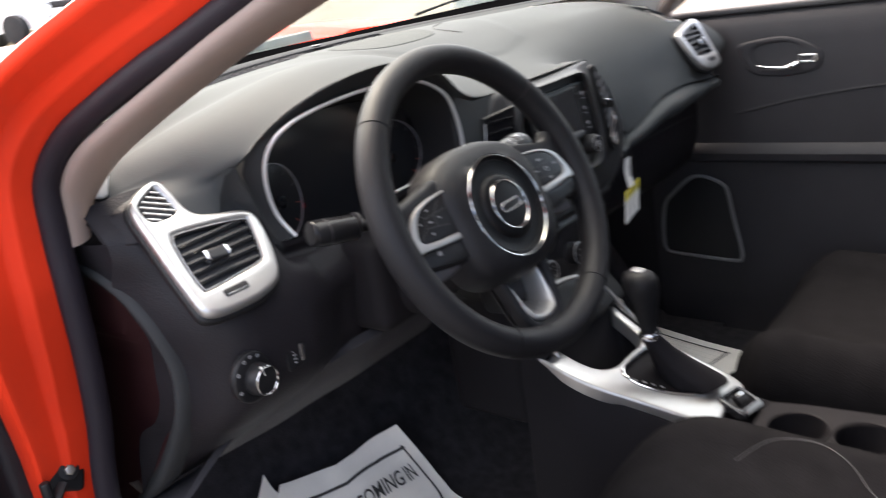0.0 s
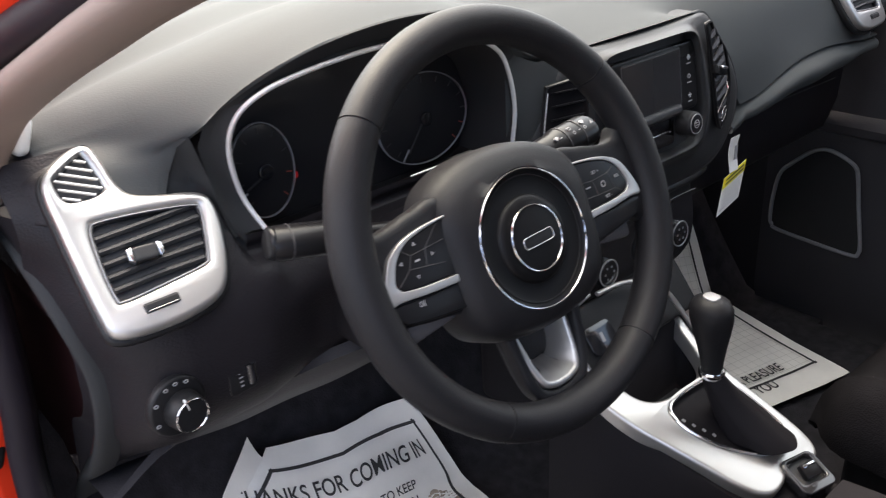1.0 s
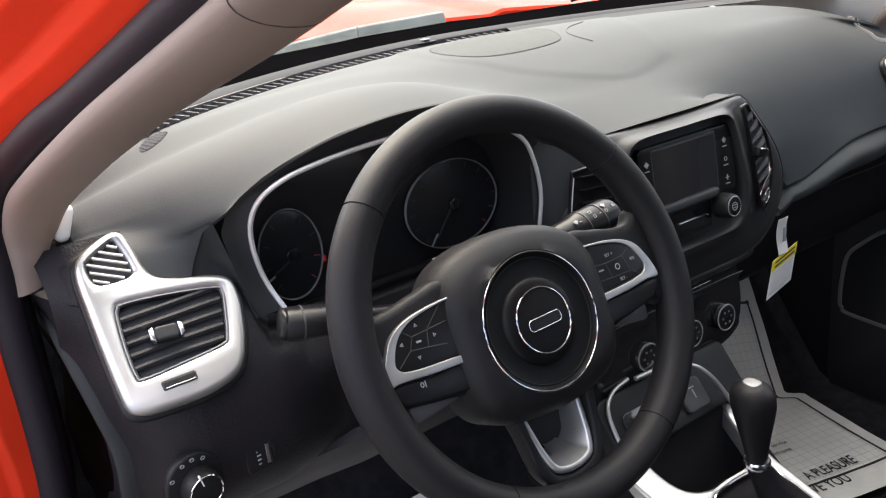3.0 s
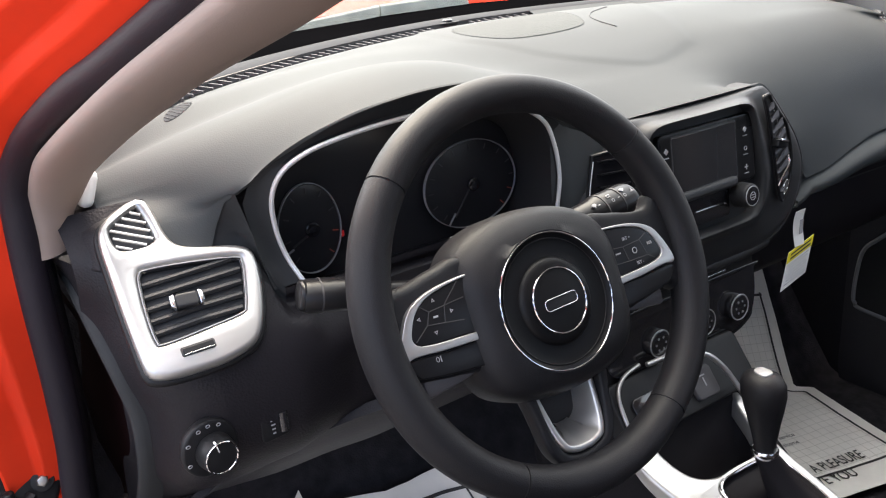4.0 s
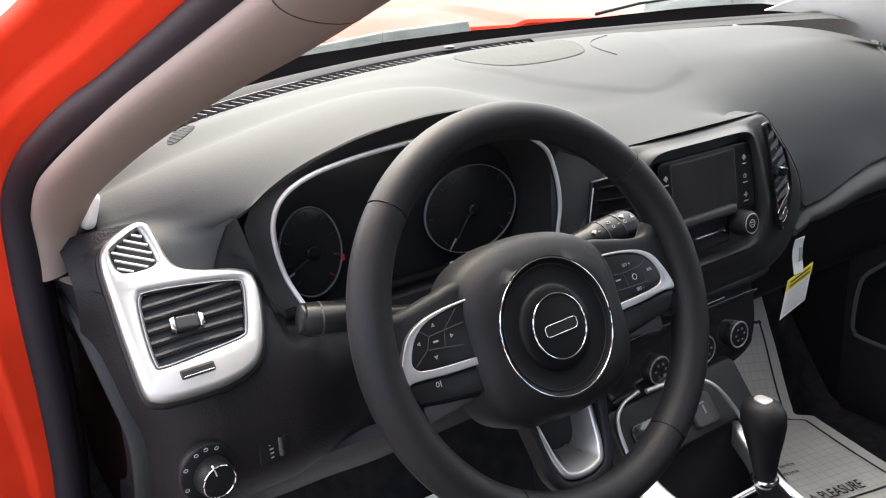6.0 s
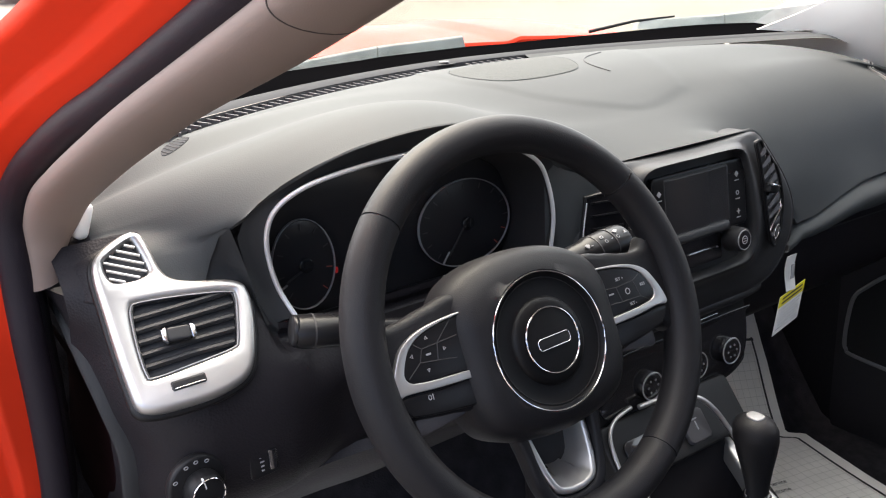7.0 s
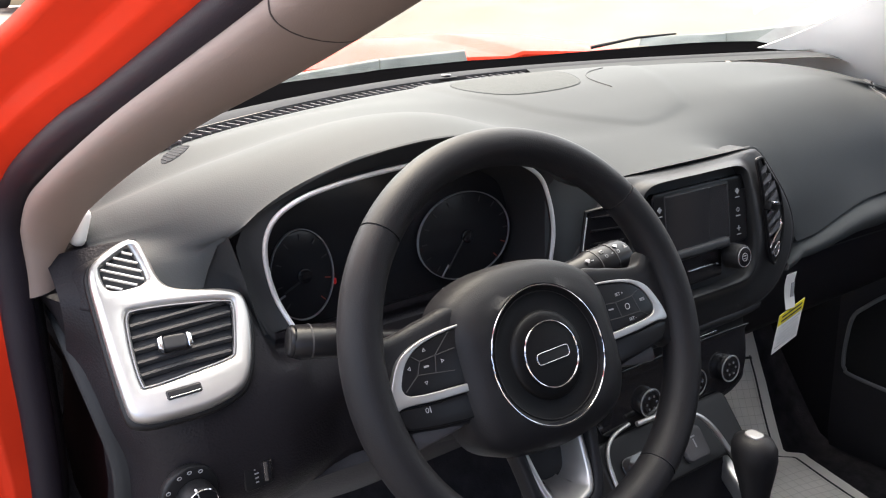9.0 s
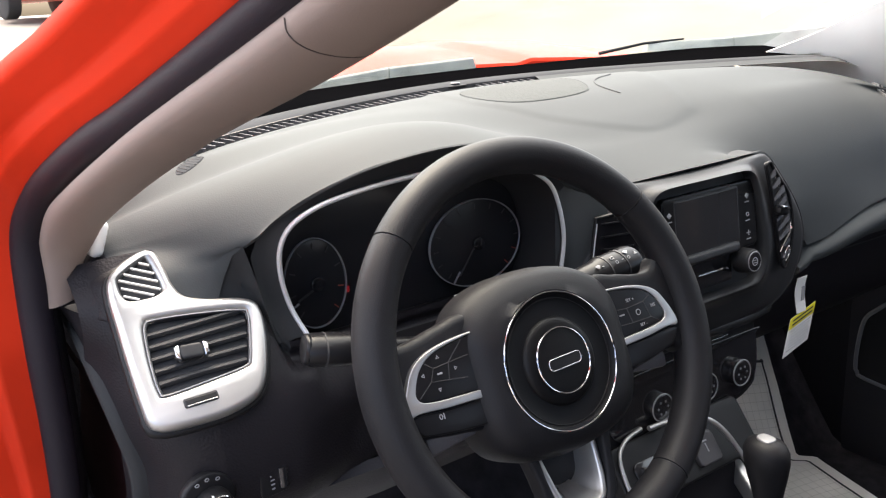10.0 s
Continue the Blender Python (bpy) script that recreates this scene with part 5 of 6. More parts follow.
part("display", plate([rrect(0.117, 0.070, 0.002, 0.0065, 0.0450)], 0.001, 0.0002, mc @ pose(0, 0, 0.0012)), M_SCREEN, sc, "blank glossy display")
part("display_edge", plate([rrect(0.121, 0.074, 0.003, 0.0065, 0.0450), rrect(0.117, 0.070, 0.002, 0.0065, 0.0450)], 0.001, 0.0002, mc @ pose(0, 0, 0.0010)), M_DEEP, sc)
for cx in (0.0840, -0.0630):
    for k in range(3):
        y = 0.0660 - 0.0245 * k
        icon = [[(cx + 0.0040 * math.cos(radians(a)), y + 0.0040 * math.sin(radians(a))) for a in (90, 0, -90, 180)]], [ellipse(0.0030, 0.0030, cx, y, 14), ellipse(0.0020, 0.0020, cx, y, 14)], [rrect(0.0070, 0.0014, 0.0003, cx, y)]
        part("key_mark", plate(icon[k], 0.0008, 0.0001, mc @ pose(0, 0, 0.0014)), M_MARK, sc)
        if k == 2:
            part("key_mark", plate([rrect(0.0014, 0.0070, 0.0003, cx, y)], 0.0008, 0.0001, mc @ pose(0, 0, 0.0016)), M_MARK, sc)
        part("key_bar", plate([rrect(0.0085, 0.0013, 0.0003, cx, y - 0.0080)], 0.0008, 0.0001, mc @ pose(0, 0, 0.0014)), M_MARK, sc)
part("slot_ledge", plate([rrect(0.156, 0.013, 0.004, -0.018, 0.0045)], 0.016, 0.0045, mc @ pose(0, 0, 0.0075), 3), M_SATIN, stack, "satin ledge below the screen")
part("slot", plate([rrect(0.150, 0.036, 0.004, -0.020, -0.0220)], 0.004, 0.0008, mc @ pose(0, 0, -0.006)), M_GLOSS, stack, "gloss black slot panel")
part("slot_line", plate([rrect(0.050, 0.0020, 0.0008, 0.0150, -0.0222)], 0.002, 0.0005, mc @ pose(0, 0, -0.0045)), M_CHROME, stack, "bright slot line")
part("slot_mark", plate([[(0.0440, -0.0215), (0.0480, -0.0240), (0.0440, -0.0240)]], 0.0008, 0.0001, mc @ pose(0, 0, -0.0048)), M_MARK, stack)
for cx in (-0.086, 0.0690):
    k = part("knob", cyl(0.0172, 0.024, mc @ pose(cx, -0.017, -0.005), 44, 0.003, 0.0156), M_BLACK, stack, "round black knob")
    part("knob_face", cyl(0.0120, 0.0012, mc @ pose(cx, -0.017, 0.0186), 36, 0.0004), M_GLOSS, k)
    part("knob_ring", tube([mc @ Vector((cx + 0.0126 * math.cos(a), -0.017 + 0.0126 * math.sin(a), 0.0192)) for a in (2 * math.pi * i / 40 for i in range(40))], 0.0007, 6, closed=True), M_RING, k)
    part("knob_mark", plate([ellipse(0.0056, 0.0056, cx, -0.017, 18), ellipse(0.0046, 0.0046, cx, -0.017, 18)], 0.0006, 0.0001, mc @ pose(0, 0, 0.0202)), M_MARK, k)
    for d in (-0.0016, 0.0016):
        part("knob_mark", plate([rrect(0.0064, 0.0009, 0.0002, cx, -0.017 + d)], 0.0006, 0.0001, mc @ pose(0, 0, 0.0202)), M_MARK, k)
part("lower_shelf", tube(spline([(-0.20, 0.172, 0.838), (0.0, 0.164, 0.836), (0.12, 0.164, 0.834), (0.182, 0.174, 0.832)], 24), 0.0125, 14, flat=0.8), M_SATIN, stack, "satin roll below the stack")
def stack_vent():
    v = thing("stack_vent", "upright black stack vent beside the screen", "air vent", (-0.15, 0.143, 0.976), group="stack air vents")
    top, bot = Vector((-0.147, 0.1455, 1.040)), Vector((-0.153, 0.1405, 0.912))
    wv = Vector((-0.024, 0.010, -0.004))
    part("well", thick(grid([[top - wv, top + wv], [bot - wv, bot + wv]]), 0.003), M_CONSOLE, v, "dark vent well")
    part("rim", tube([top - wv, top + wv, top.lerp(bot, 0.5) + wv * 1.25, bot + wv, bot - wv, top.lerp(bot, 0.5) - wv], 0.0026, 8, closed=True), M_BLACK, v)
    part("bright_line", tube(spline([top + wv * 1.02 + Vector((0, -0.0030, -0.006)), top.lerp(bot, 0.5) + wv * 1.22 + Vector((0, -0.0030, 0)), bot + wv * 1.02 + Vector((0, -0.0030, 0.006))], 14), 0.0008, 6), M_BRIGHT, v, "thin bright line along the vent")
    for k in range(8):
        c = top.lerp(bot, (k + 0.7) / 8.4) + Vector((0, -0.001, 0))
        part("slat", box((0, 0, 0), (0.040, 0.012, 0.002), 0.0008, 2, m=axes(c, (1, -0.25, 0), (0, 1, -0.35))), M_KEYS, v)
    part("tab", box((0, 0, 0), (0.020, 0.014, 0.016), 0.004, 2, m=axes(top.lerp(bot, 0.52) + Vector((0, -0.012, 0)), (-0.022, 0.010, -0.006), (0, 1, 0.2))), M_BLACK, v, "adjusting tab")
    part("thumb_wheel", cyl(0.006, 0.008, axes(bot + Vector((0.006, -0.008, 0.006)), (1, 0, 0), (0, 0.1, 1)), 20, 0.001), M_CHROME, v)
stack_vent()
def lens_vent():
    v = thing("stack_vent", "upright tapered stack vent with grey slats and chrome adjusting tab", "air vent", (0.17, 0.150, 0.98), group="stack air vents")
    m = axes((0.163, 0.1475, 0.976), (1, 0.06, 0), (0, 0.05, 1))
    o = [(-0.033, 0.077), (-0.024, 0.079), (-0.017, 0.070), (0.004, 0.048), (0.018, 0.033), (0.029, 0.006), (0.0335, -0.015), (0.0325, -0.038), (0.026, -0.062), (0.016, -0.075), (0.009, -0.070), (0.002, -0.052), (-0.008, -0.011), (-0.018, 0.031), (-0.027, 0.060)]
    line = [(p.x, p.y) for p in spline([(a, b, 0) for a, b in o], 72, True)]
    part("well", plate([line], 0.004, 0.0006, m @ pose(0, 0, 0.002)), M_DEEP, v, "dark vent well")
    part("rim", tube([m @ Vector((a, b, 0.003)) for a, b in line], 0.0022, 8, closed=True), M_BLACK, v)
    for k in range(9):
        h = 0.062 - 0.0145 * k
        x0, x1 = inside_x(line, h)
        x0, x1 = x0 + 0.001, x1 - 0.002
        hw = (x1 - x0) * 0.70
        part("slat", grid([[m @ Vector((x0 + hw * f, h + 0.45 * hw * (f - 0.5) + dv, d)) for dv, d in ((0.0046 * f + 0.001, 0.0026), (0.0052 * f + 0.001, 0.0050), (-0.0016 - 0.0012 * f, 0.0068), (-0.0028 - 0.0016 * f, 0.0040))] for f in (0.0, 0.5, 1.0)], closed_v=True, cap=True), M_GREYPL, v)
    part("tab", box((0, 0, 0), (0.022, 0.013, 0.012), 0.003, 2, m=m @ pose(-0.006, 0.012, 0.009, 0, 0, -18)), M_BLACK, v, "adjusting tab")
    part("tab_edge", box((0, 0, 0), (0.017, 0.0035, 0.010), 0.0012, 2, m=m @ pose(-0.008, 0.0165, 0.0145, 0, 0, -18)), M_CHROME, v, "chrome tab edge")
    part("chrome_line", tube([m @ Vector(p) for p in ((-0.018, 0.066, 0.004), (-0.006, 0.044, 0.004), (0.002, 0.028, 0.004))], 0.0008, 6), M_CHROME, v, "thin chrome line")
    part("chrome_line", tube(spline([m @ Vector(p) for p in ((0.023, -0.008, 0.005), (0.0225, -0.022, 0.006), (0.008, -0.035, 0.007), (-0.001, -0.049, 0.006))], 12), [0.0012] * 3 + [0.0022] * 6 + [0.0016] * 3, 8), M_CHROME, v, "chrome guide line")
    part("thumb_wheel", plate([ellipse(0.0050, 0.0105, n=28)], 0.006, 0.0018, m @ pose(0.0155, -0.0545, 0.006, 0, 0, -28)), M_GREYPL, v, "oval thumb wheel")
    part("thumb_ring", tube([m @ pose(0.0155, -0.0545, 0.0062, 0, 0, -28) @ Vector((0.0050 * math.cos(a), 0.0105 * math.sin(a), 0)) for a in (2 * math.pi * i / 28 for i in range(28))], 0.0007, 6, closed=True), M_CHROME, v)
lens_vent()
part("cheek", grid([[(x, 0.1790 - 0.012 * math.sin(math.pi * f) - 0.006 * f, z) for f, x in zip(span(0, 1, 14), span(-0.212, -0.120, 14)) for z in [0.90 + (max(1.066, table(FRONT, x)[1]) - 0.902) * g]] for g in span(0, 1, 16)]), M_DASH, stack, "grey panel between gauges and stack")
# climate panel under the stack
hv = thing("climate_panel", "gloss black climate panel with chrome-ringed knobs", "climate control", (0, 0.16, 0.77))
mh = axes((0, 0.160, 0.772), (1, 0, 0), (0, 0.10, 1))
part("body", plate([rounded([(-0.150, 0.062), (0.135, 0.062), (0.152, 0.045), (0.152, -0.022), (0.140, -0.048), (0.08, -0.062), (-0.08, -0.062), (-0.145, -0.050), (-0.163, -0.025), (-0.166, 0.045)])], 0.060, 0.006, mh, 3), M_BLACK, hv)
part("fascia", plate([rounded([(-0.135, 0.040), (0.135, 0.040), (0.148, 0.030), (0.148, -0.015), (0.130, -0.040), (0.07, -0.052), (-0.07, -0.052), (-0.130, -0.040), (-0.148, -0.015), (-0.148, 0.030)])], 0.004, 0.001, mh @ pose(0, 0, 0.003)), M_GLOSS, hv)
part("chrome_line", plate([rrect(0.085, 0.0020, 0.0008, 0.045, 0.0455)], 0.002, 0.0004, mh @ pose(0, 0, 0.003)), M_CHROME, hv)
part("chrome_line", tube(spline([mh @ Vector((-0.07, -0.054, 0.002)), mh @ Vector((0.0, -0.0575, 0.003)), mh @ Vector((0.07, -0.054, 0.002))], 10), 0.0015, 6), M_CHROME, hv)
for cx in (-0.060, 0.031, 0.102):
    kn = part("knob", cyl(0.0195, 0.012, mh @ pose(cx, -0.012, 0.002), 40, 0.003, 0.018), M_GLOSS, hv, "round climate knob")
    part("knob_ring", tube([mh @ Vector((cx + 0.0183 * math.cos(a), -0.012 + 0.0183 * math.sin(a), 0.0128)) for a in (2 * math.pi * i / 40 for i in range(40))], 0.0010, 6, closed=True), M_RING, kn)
    for q in range(6):
        a = 2 * math.pi * q / 6
        part("knob_mark", plate([ellipse(0.0017, 0.0017, cx + 0.009 * math.cos(a), -0.012 + 0.009 * math.sin(a), 10)], 0.0006, 0.0001, mh @ pose(0, 0, 0.0146)), M_RING2, kn)
part("lower_wall", box((-0.055, 0.25, 0.62), (0.17, 0.16, 0.22), 0.02), M_CONSOLE, hv)

# ---- centre console ----
con = thing("center_console", "centre console with satin silver surround and black storage bin", "center console", (-0.03, -0.1, 0.30))
CX = -0.038
def con_z(y):
    return table([(-0.90, 0.565), (-0.30, 0.552), (-0.14, 0.545), (-0.10, 0.556), (-0.03, 0.586), (0.05, 0.620), (0.12, 0.668), (0.16, 0.705)], y)[0]
def con_w(y):
    return table([(-0.90, 0.095), (-0.20, 0.074), (-0.12, 0.060), (-0.06, 0.078), (0.03, 0.104), (0.08, 0.115), (0.16, 0.118)], y)[0]
rows = []
for y in span(-0.90, 0.16, 90):
    z, w = con_z(y), con_w(y)
    deep = 0.095 if 0.040 < y < 0.112 else (0.085 if -0.36 < y < -0.16 else 0.014)
    rows.append([(CX - w - 0.012, y, 0.30), (CX - w - 0.006, y, z - 0.09), (CX - w - 0.002, y, z - 0.028), (CX - w + 0.004, y, z - 0.012), (CX - w + 0.024, y, z - 0.014), (CX - w + 0.034, y, z - deep), (CX + w - 0.034, y, z - deep), (CX + w - 0.024, y, z - 0.014), (CX + w - 0.004, y, z - 0.012), (CX + w + 0.002, y, z - 0.028), (CX + w + 0.006, y, z - 0.09), (CX + w + 0.012, y, 0.30)])
part("body", grid(rows), M_CONSOLE, con, "dark plastic console body", 50)
# silver surround in one piece: side rails, bridge and gear plate on a sloping plane
SLOPE = math.atan(0.42)
mg = axes((CX, 0.0, 0.601), (1, 0, 0), (0, math.cos(SLOPE), math.sin(SLOPE)))
on_slope = lambda pts: [(x - CX, y / math.cos(SLOPE)) for x, y in pts]
SURROUND = [(-0.151, 0.152), (-0.1545, 0.105), (-0.1525, 0.068), (-0.1435, 0.030), (-0.130, -0.004), (-0.1125, -0.048), (-0.099, -0.082), (-0.084, -0.106), (-0.064, -0.117), (-0.040, -0.116), (-0.014, -0.108), (0.012, -0.110), (0.034, -0.119),
            (0.049, -0.108), (0.0545, -0.080), (0.052, -0.035), (0.049, 0.0), (0.047, 0.030), (0.052, 0.062), (0.066, 0.105), (0.084, 0.152), (0.070, 0.152), (0.048, 0.105), (0.034, 0.066), (0.022, 0.046),
            (0.0, 0.0385), (-0.030, 0.0365), (-0.064, 0.0385), (-0.090, 0.0460), (-0.106, 0.0610), (-0.1130, 0.085), (-0.1135, 0.120), (-0.1125, 0.152)]
GATE = [(-0.086, 0.020), (-0.074, 0.0295), (-0.048, 0.0320), (-0.012, 0.0310), (0.012, 0.0270), (0.026, 0.0130), (0.0325, -0.015), (0.0345, -0.050), (0.030, -0.075), (0.012, -0.0855), (-0.018, -0.0845), (-0.042, -0.0700), (-0.0640, -0.0480), (-0.0800, -0.0240), (-0.0880, -0.0020)]
gate = rounded(on_slope(GATE), 84)
part("surround", plate([rounded(on_slope(SURROUND), 150), gate], 0.026, 0.0055, mg @ pose(0, 0, 0.002), 4), M_SILVER, con, "satin silver surround of the console", 50)
part("gear_ring", tube([mg @ Vector((a, b, 0.0026)) for a, b in gate], 0.0024, 8, closed=True), M_CHROME, con, "chrome ring round the gear gate")
part("gear_gate", plate([gate], 0.003, 0.0006, mg @ pose(0, 0, -0.0045)), M_CONSOLE, con, "black gear gate")
for k in range(4):
    part("gear_mark", plate([rrect(0.004, 0.005, 0.0008, -0.036 + 0.006 * k, 0.008 - 0.0125 * k)], 0.0006, 0.0001, mg @ pose(0, 0, -0.0040)), M_MARK, con)
# storage bin in front of the lever
part("bin_mat", box((CX, 0.076, con_z(0.076) - 0.086), (0.15, 0.068, 0.006), 0.002), M_DEEP, con, "black storage bin mat")
part("bin_lip", tube([(CX - 0.062, 0.050, con_z(0.05) - 0.050), (CX + 0.062, 0.050, con_z(0.05) - 0.050)], 0.0016, 8), M_GREYPL, con, "worn edge of the storage bin")

# ramp with drive selector and socket
mr = axes((-0.033, 0.125, 0.700), (1, 0, 0), (0, 0.62, 0.78))
part("ramp", plate([rrect(0.250, 0.080, 0.012)], 0.030, 0.004, mr, 3), M_BLACK, con)
part("ramp_trim", tube(spline([(-0.09, 0.142, 0.743), (-0.05, 0.138, 0.743), (-0.018, 0.128, 0.739), (0.003, 0.119, 0.732), (0.019, 0.107, 0.714), (0.031, 0.092, 0.688), (0.041, 0.070, 0.655), (0.047, 0.045, 0.629)], 40), 0.0036, 10), M_SILVER, con, "silver edge of the ramp")
part("ramp_trim", tube(spline([mr @ Vector((u, v, 0.003)) for u, v in ((-0.120, -0.050), (-0.1195, -0.005), (-0.112, 0.026), (-0.092, 0.042), (-0.06, 0.048))], 24), 0.0028, 10), M_SILVER, con, "silver edge of the ramp")
sel = part("drive_switch", plate([rrect(0.042, 0.042, 0.007, 0.025, -0.008)], 0.008, 0.002, mr @ pose(0, 0, 0.007)), M_GREYPL, con, "square drive mode switch")
part("switch_mark", plate([rrect(0.010, 0.002, 0.0004, 0.025, 0.001)], 0.0008, 0.0001, mr @ pose(0, 0, 0.0076)), M_MARK, sel)
part("switch_mark", plate([rrect(0.002, 0.012, 0.0004, 0.025, -0.008)], 0.0008, 0.0001, mr @ pose(0, 0, 0.0076)), M_MARK, sel)
sock = part("socket_cover", plate([rrect(0.050, 0.040, 0.010, -0.075, -0.008)], 0.005, 0.0015, mr @ pose(0, 0, 0.004)), M_GLOSS, con, "glossy socket cover")
part("socket_mark", plate([rrect(0.006, 0.014, 0.001, -0.075, -0.008)], 0.0008, 0.0001, mr @ pose(0, 0, 0.0046, 0, 0, 0)), M_MARK, sock)
# parking brake switch and cup holders
mp = axes((-0.006, -0.128, 0.5525), (0.96, -0.24, 0), (0.24, 0.90, 0.30))
pk = part("brake_well", plate([rrect(0.054, 0.052, 0.010), rrect(0.040, 0.034, 0.006, 0, 0.004)], 0.016, 0.0025, mp @ pose(0, 0, 0.006), 3), M_GLOSS, con, "gloss black brake switch housing")
part("brake_recess", plate([rrect(0.042, 0.036, 0.006, 0, 0.004)], 0.002, 0.0005, mp @ pose(0, 0, -0.002)), M_DEEP, pk)
part("brake_switch", box((0, 0, 0), (0.026, 0.020, 0.010), 0.003, 2, m=mp @ pose(0.004, 0.002, 0.004, 18)), M_KEYS, pk, "parking brake switch")
part("brake_switch_trim", box((0, 0, 0), (0.020, 0.0045, 0.005), 0.001, 2, m=mp @ pose(0.004, 0.007, 0.0095, 18)), M_CHROME, pk, "bright switch lip")
DECK_Y = (-0.222, -0.312)
deck_z = lambda y: con_z(y) + 0.002
mk = axes((CX, -0.155, deck_z(-0.155)), (1, 0, 0), (0, 1, (deck_z(-0.155) - deck_z(-0.80)) / 0.645))
deck = [(-con_w(y) + 0.006, y + 0.155) for y in span(-0.80, -0.160, 12)] + [(con_w(y) - 0.006, y + 0.155) for y in span(-0.160, -0.80, 12)]
part("console_deck", plate([deck] + [ellipse(0.041, 0.041, -0.004, y + 0.155, 40) for y in DECK_Y], 0.006, 0.0015, mk), M_CONSOLE, con, "dark console deck with round openings")
for y in DECK_Y:
    ringz = lambda r, z: [Vector((CX - 0.004 + r * math.cos(a), y + r * math.sin(a), z)) for a in (2 * math.pi * i / 40 for i in range(40))]
    cup = part("cup_holder", tube(ringz(0.0415, deck_z(y) + 0.001), 0.0022, 8, closed=True), M_CONSOLE, con, "round cup holder rim")
    part("cup_well", grid([ringz(r, deck_z(y) - d) for r, d in ((0.041, 0.002), (0.039, 0.03), (0.037, 0.066), (0.034, 0.070), (0.001, 0.0705))], closed_v=True), M_CONSOLE, cup)
# gear lever
gear = thing("gear_lever", "black leather gear lever with silver cap and gathered boot", "gear lever", (CX + 0.01, -0.02, 0.60))
g0, g1, g2 = Vector((-0.008, -0.026, 0.578)), Vector((-0.0415, -0.0050, 0.664)), Vector((-0.0425, 0.0045, 0.772))
rows = []
for f, w, d in ((0.0, 0.040, 0.050), (0.10, 0.038, 0.048), (0.25, 0.034, 0.042), (0.45, 0.028, 0.032), (0.72, 0.0200, 0.0215), (1.0, 0.0150, 0.0150)):
    c = g0.lerp(g1, f) + Vector((0.004, -0.030, 0)) * (1 - f) ** 1.5
    rows.append([c + Vector((w * math.cos(q) * (1 + 0.09 * (1 - f) * math.sin(5 * q + 4 * f)), d * math.sin(q) * (1 + 0.05 * math.cos(4 * q)), 0.002 * math.sin(3 * q))) for q in (2 * math.pi * j / 36 for j in range(36))])
part("boot", grid(rows, closed_v=True), M_CONSOLE, gear, "folded black leather boot", 60)
part("collar", tube([g1 + Vector((0, 0, -0.004)), g1, g1 + Vector((0, 0, 0.005)), g1 + Vector((0, 0, 0.007))], [0.0150, 0.0165, 0.0165, 0.0150], 28), M_CHROME, gear, "chrome collar")
prof = [(0.0, 0.0125, 0.013), (0.15, 0.0145, 0.015), (0.35, 0.0180, 0.019), (0.55, 0.0220, 0.024), (0.72, 0.0245, 0.0275), (0.85, 0.0245, 0.0275), (0.94, 0.0205, 0.023), (0.985, 0.012, 0.014), (1.0, 0.004, 0.005)]
rows = []
for f, w, d in prof:
    c = (g1 + Vector((0, 0, 0.006))).lerp(g2, f)
    rows.append([c + Vector((w * math.cos(q), d * math.sin(q), 0)) for q in (2 * math.pi * j / 32 for j in range(32))])
part("knob", grid(rows, closed_v=True, cap=True), M_LEATHER, gear, "rounded black knob", 60)
part("cap", plate([rounded([(-0.009, 0.004), (-0.005, 0.011), (0.005, 0.011), (0.009, 0.004), (0.007, -0.007), (-0.007, -0.007)], 36)], 0.004, 0.0015, axes(g2 + Vector((0, -0.002, 0.0012)), (1, 0, 0), (0, 1, 0.05))), M_RING, gear, "silver cap on the knob")

# ---- paper mats ----
TOE_Y, TOE_Z = 0.372, 0.312
def on_floor(x, s, lift):
    """A place on the floor (s < 0) or up the toe board (s > 0), lifted off it."""
    bend = 0.03
    f = max(0.0, min(1.0, (s + bend) / (2 * bend)))
    rise = 0.0 if s < -bend else (bend * f * f if s < bend else s)
    run = s - rise * 0.445
    nz = 1 - 0.445 * f
    return Vector((x, TOE_Y + run - lift * 0.832 * f, TOE_Z + rise * 0.832 + lift * nz))
def fit_words(text, width, height):
    me = words(text, 1.0, Matrix.Identity(4), 'LEFT', 0.010)
    xs_, ys_ = [v.co.x for v in me.vertices], [v.co.y for v in me.vertices]
    x0, x1, h = min(xs_), max(xs_), max(ys_)
    me.transform(Matrix.Diagonal((width / (x1 - x0), height / h, 1, 1)) @ Matrix.Translation((-(x0 + x1) / 2, 0, 0)))
    return me
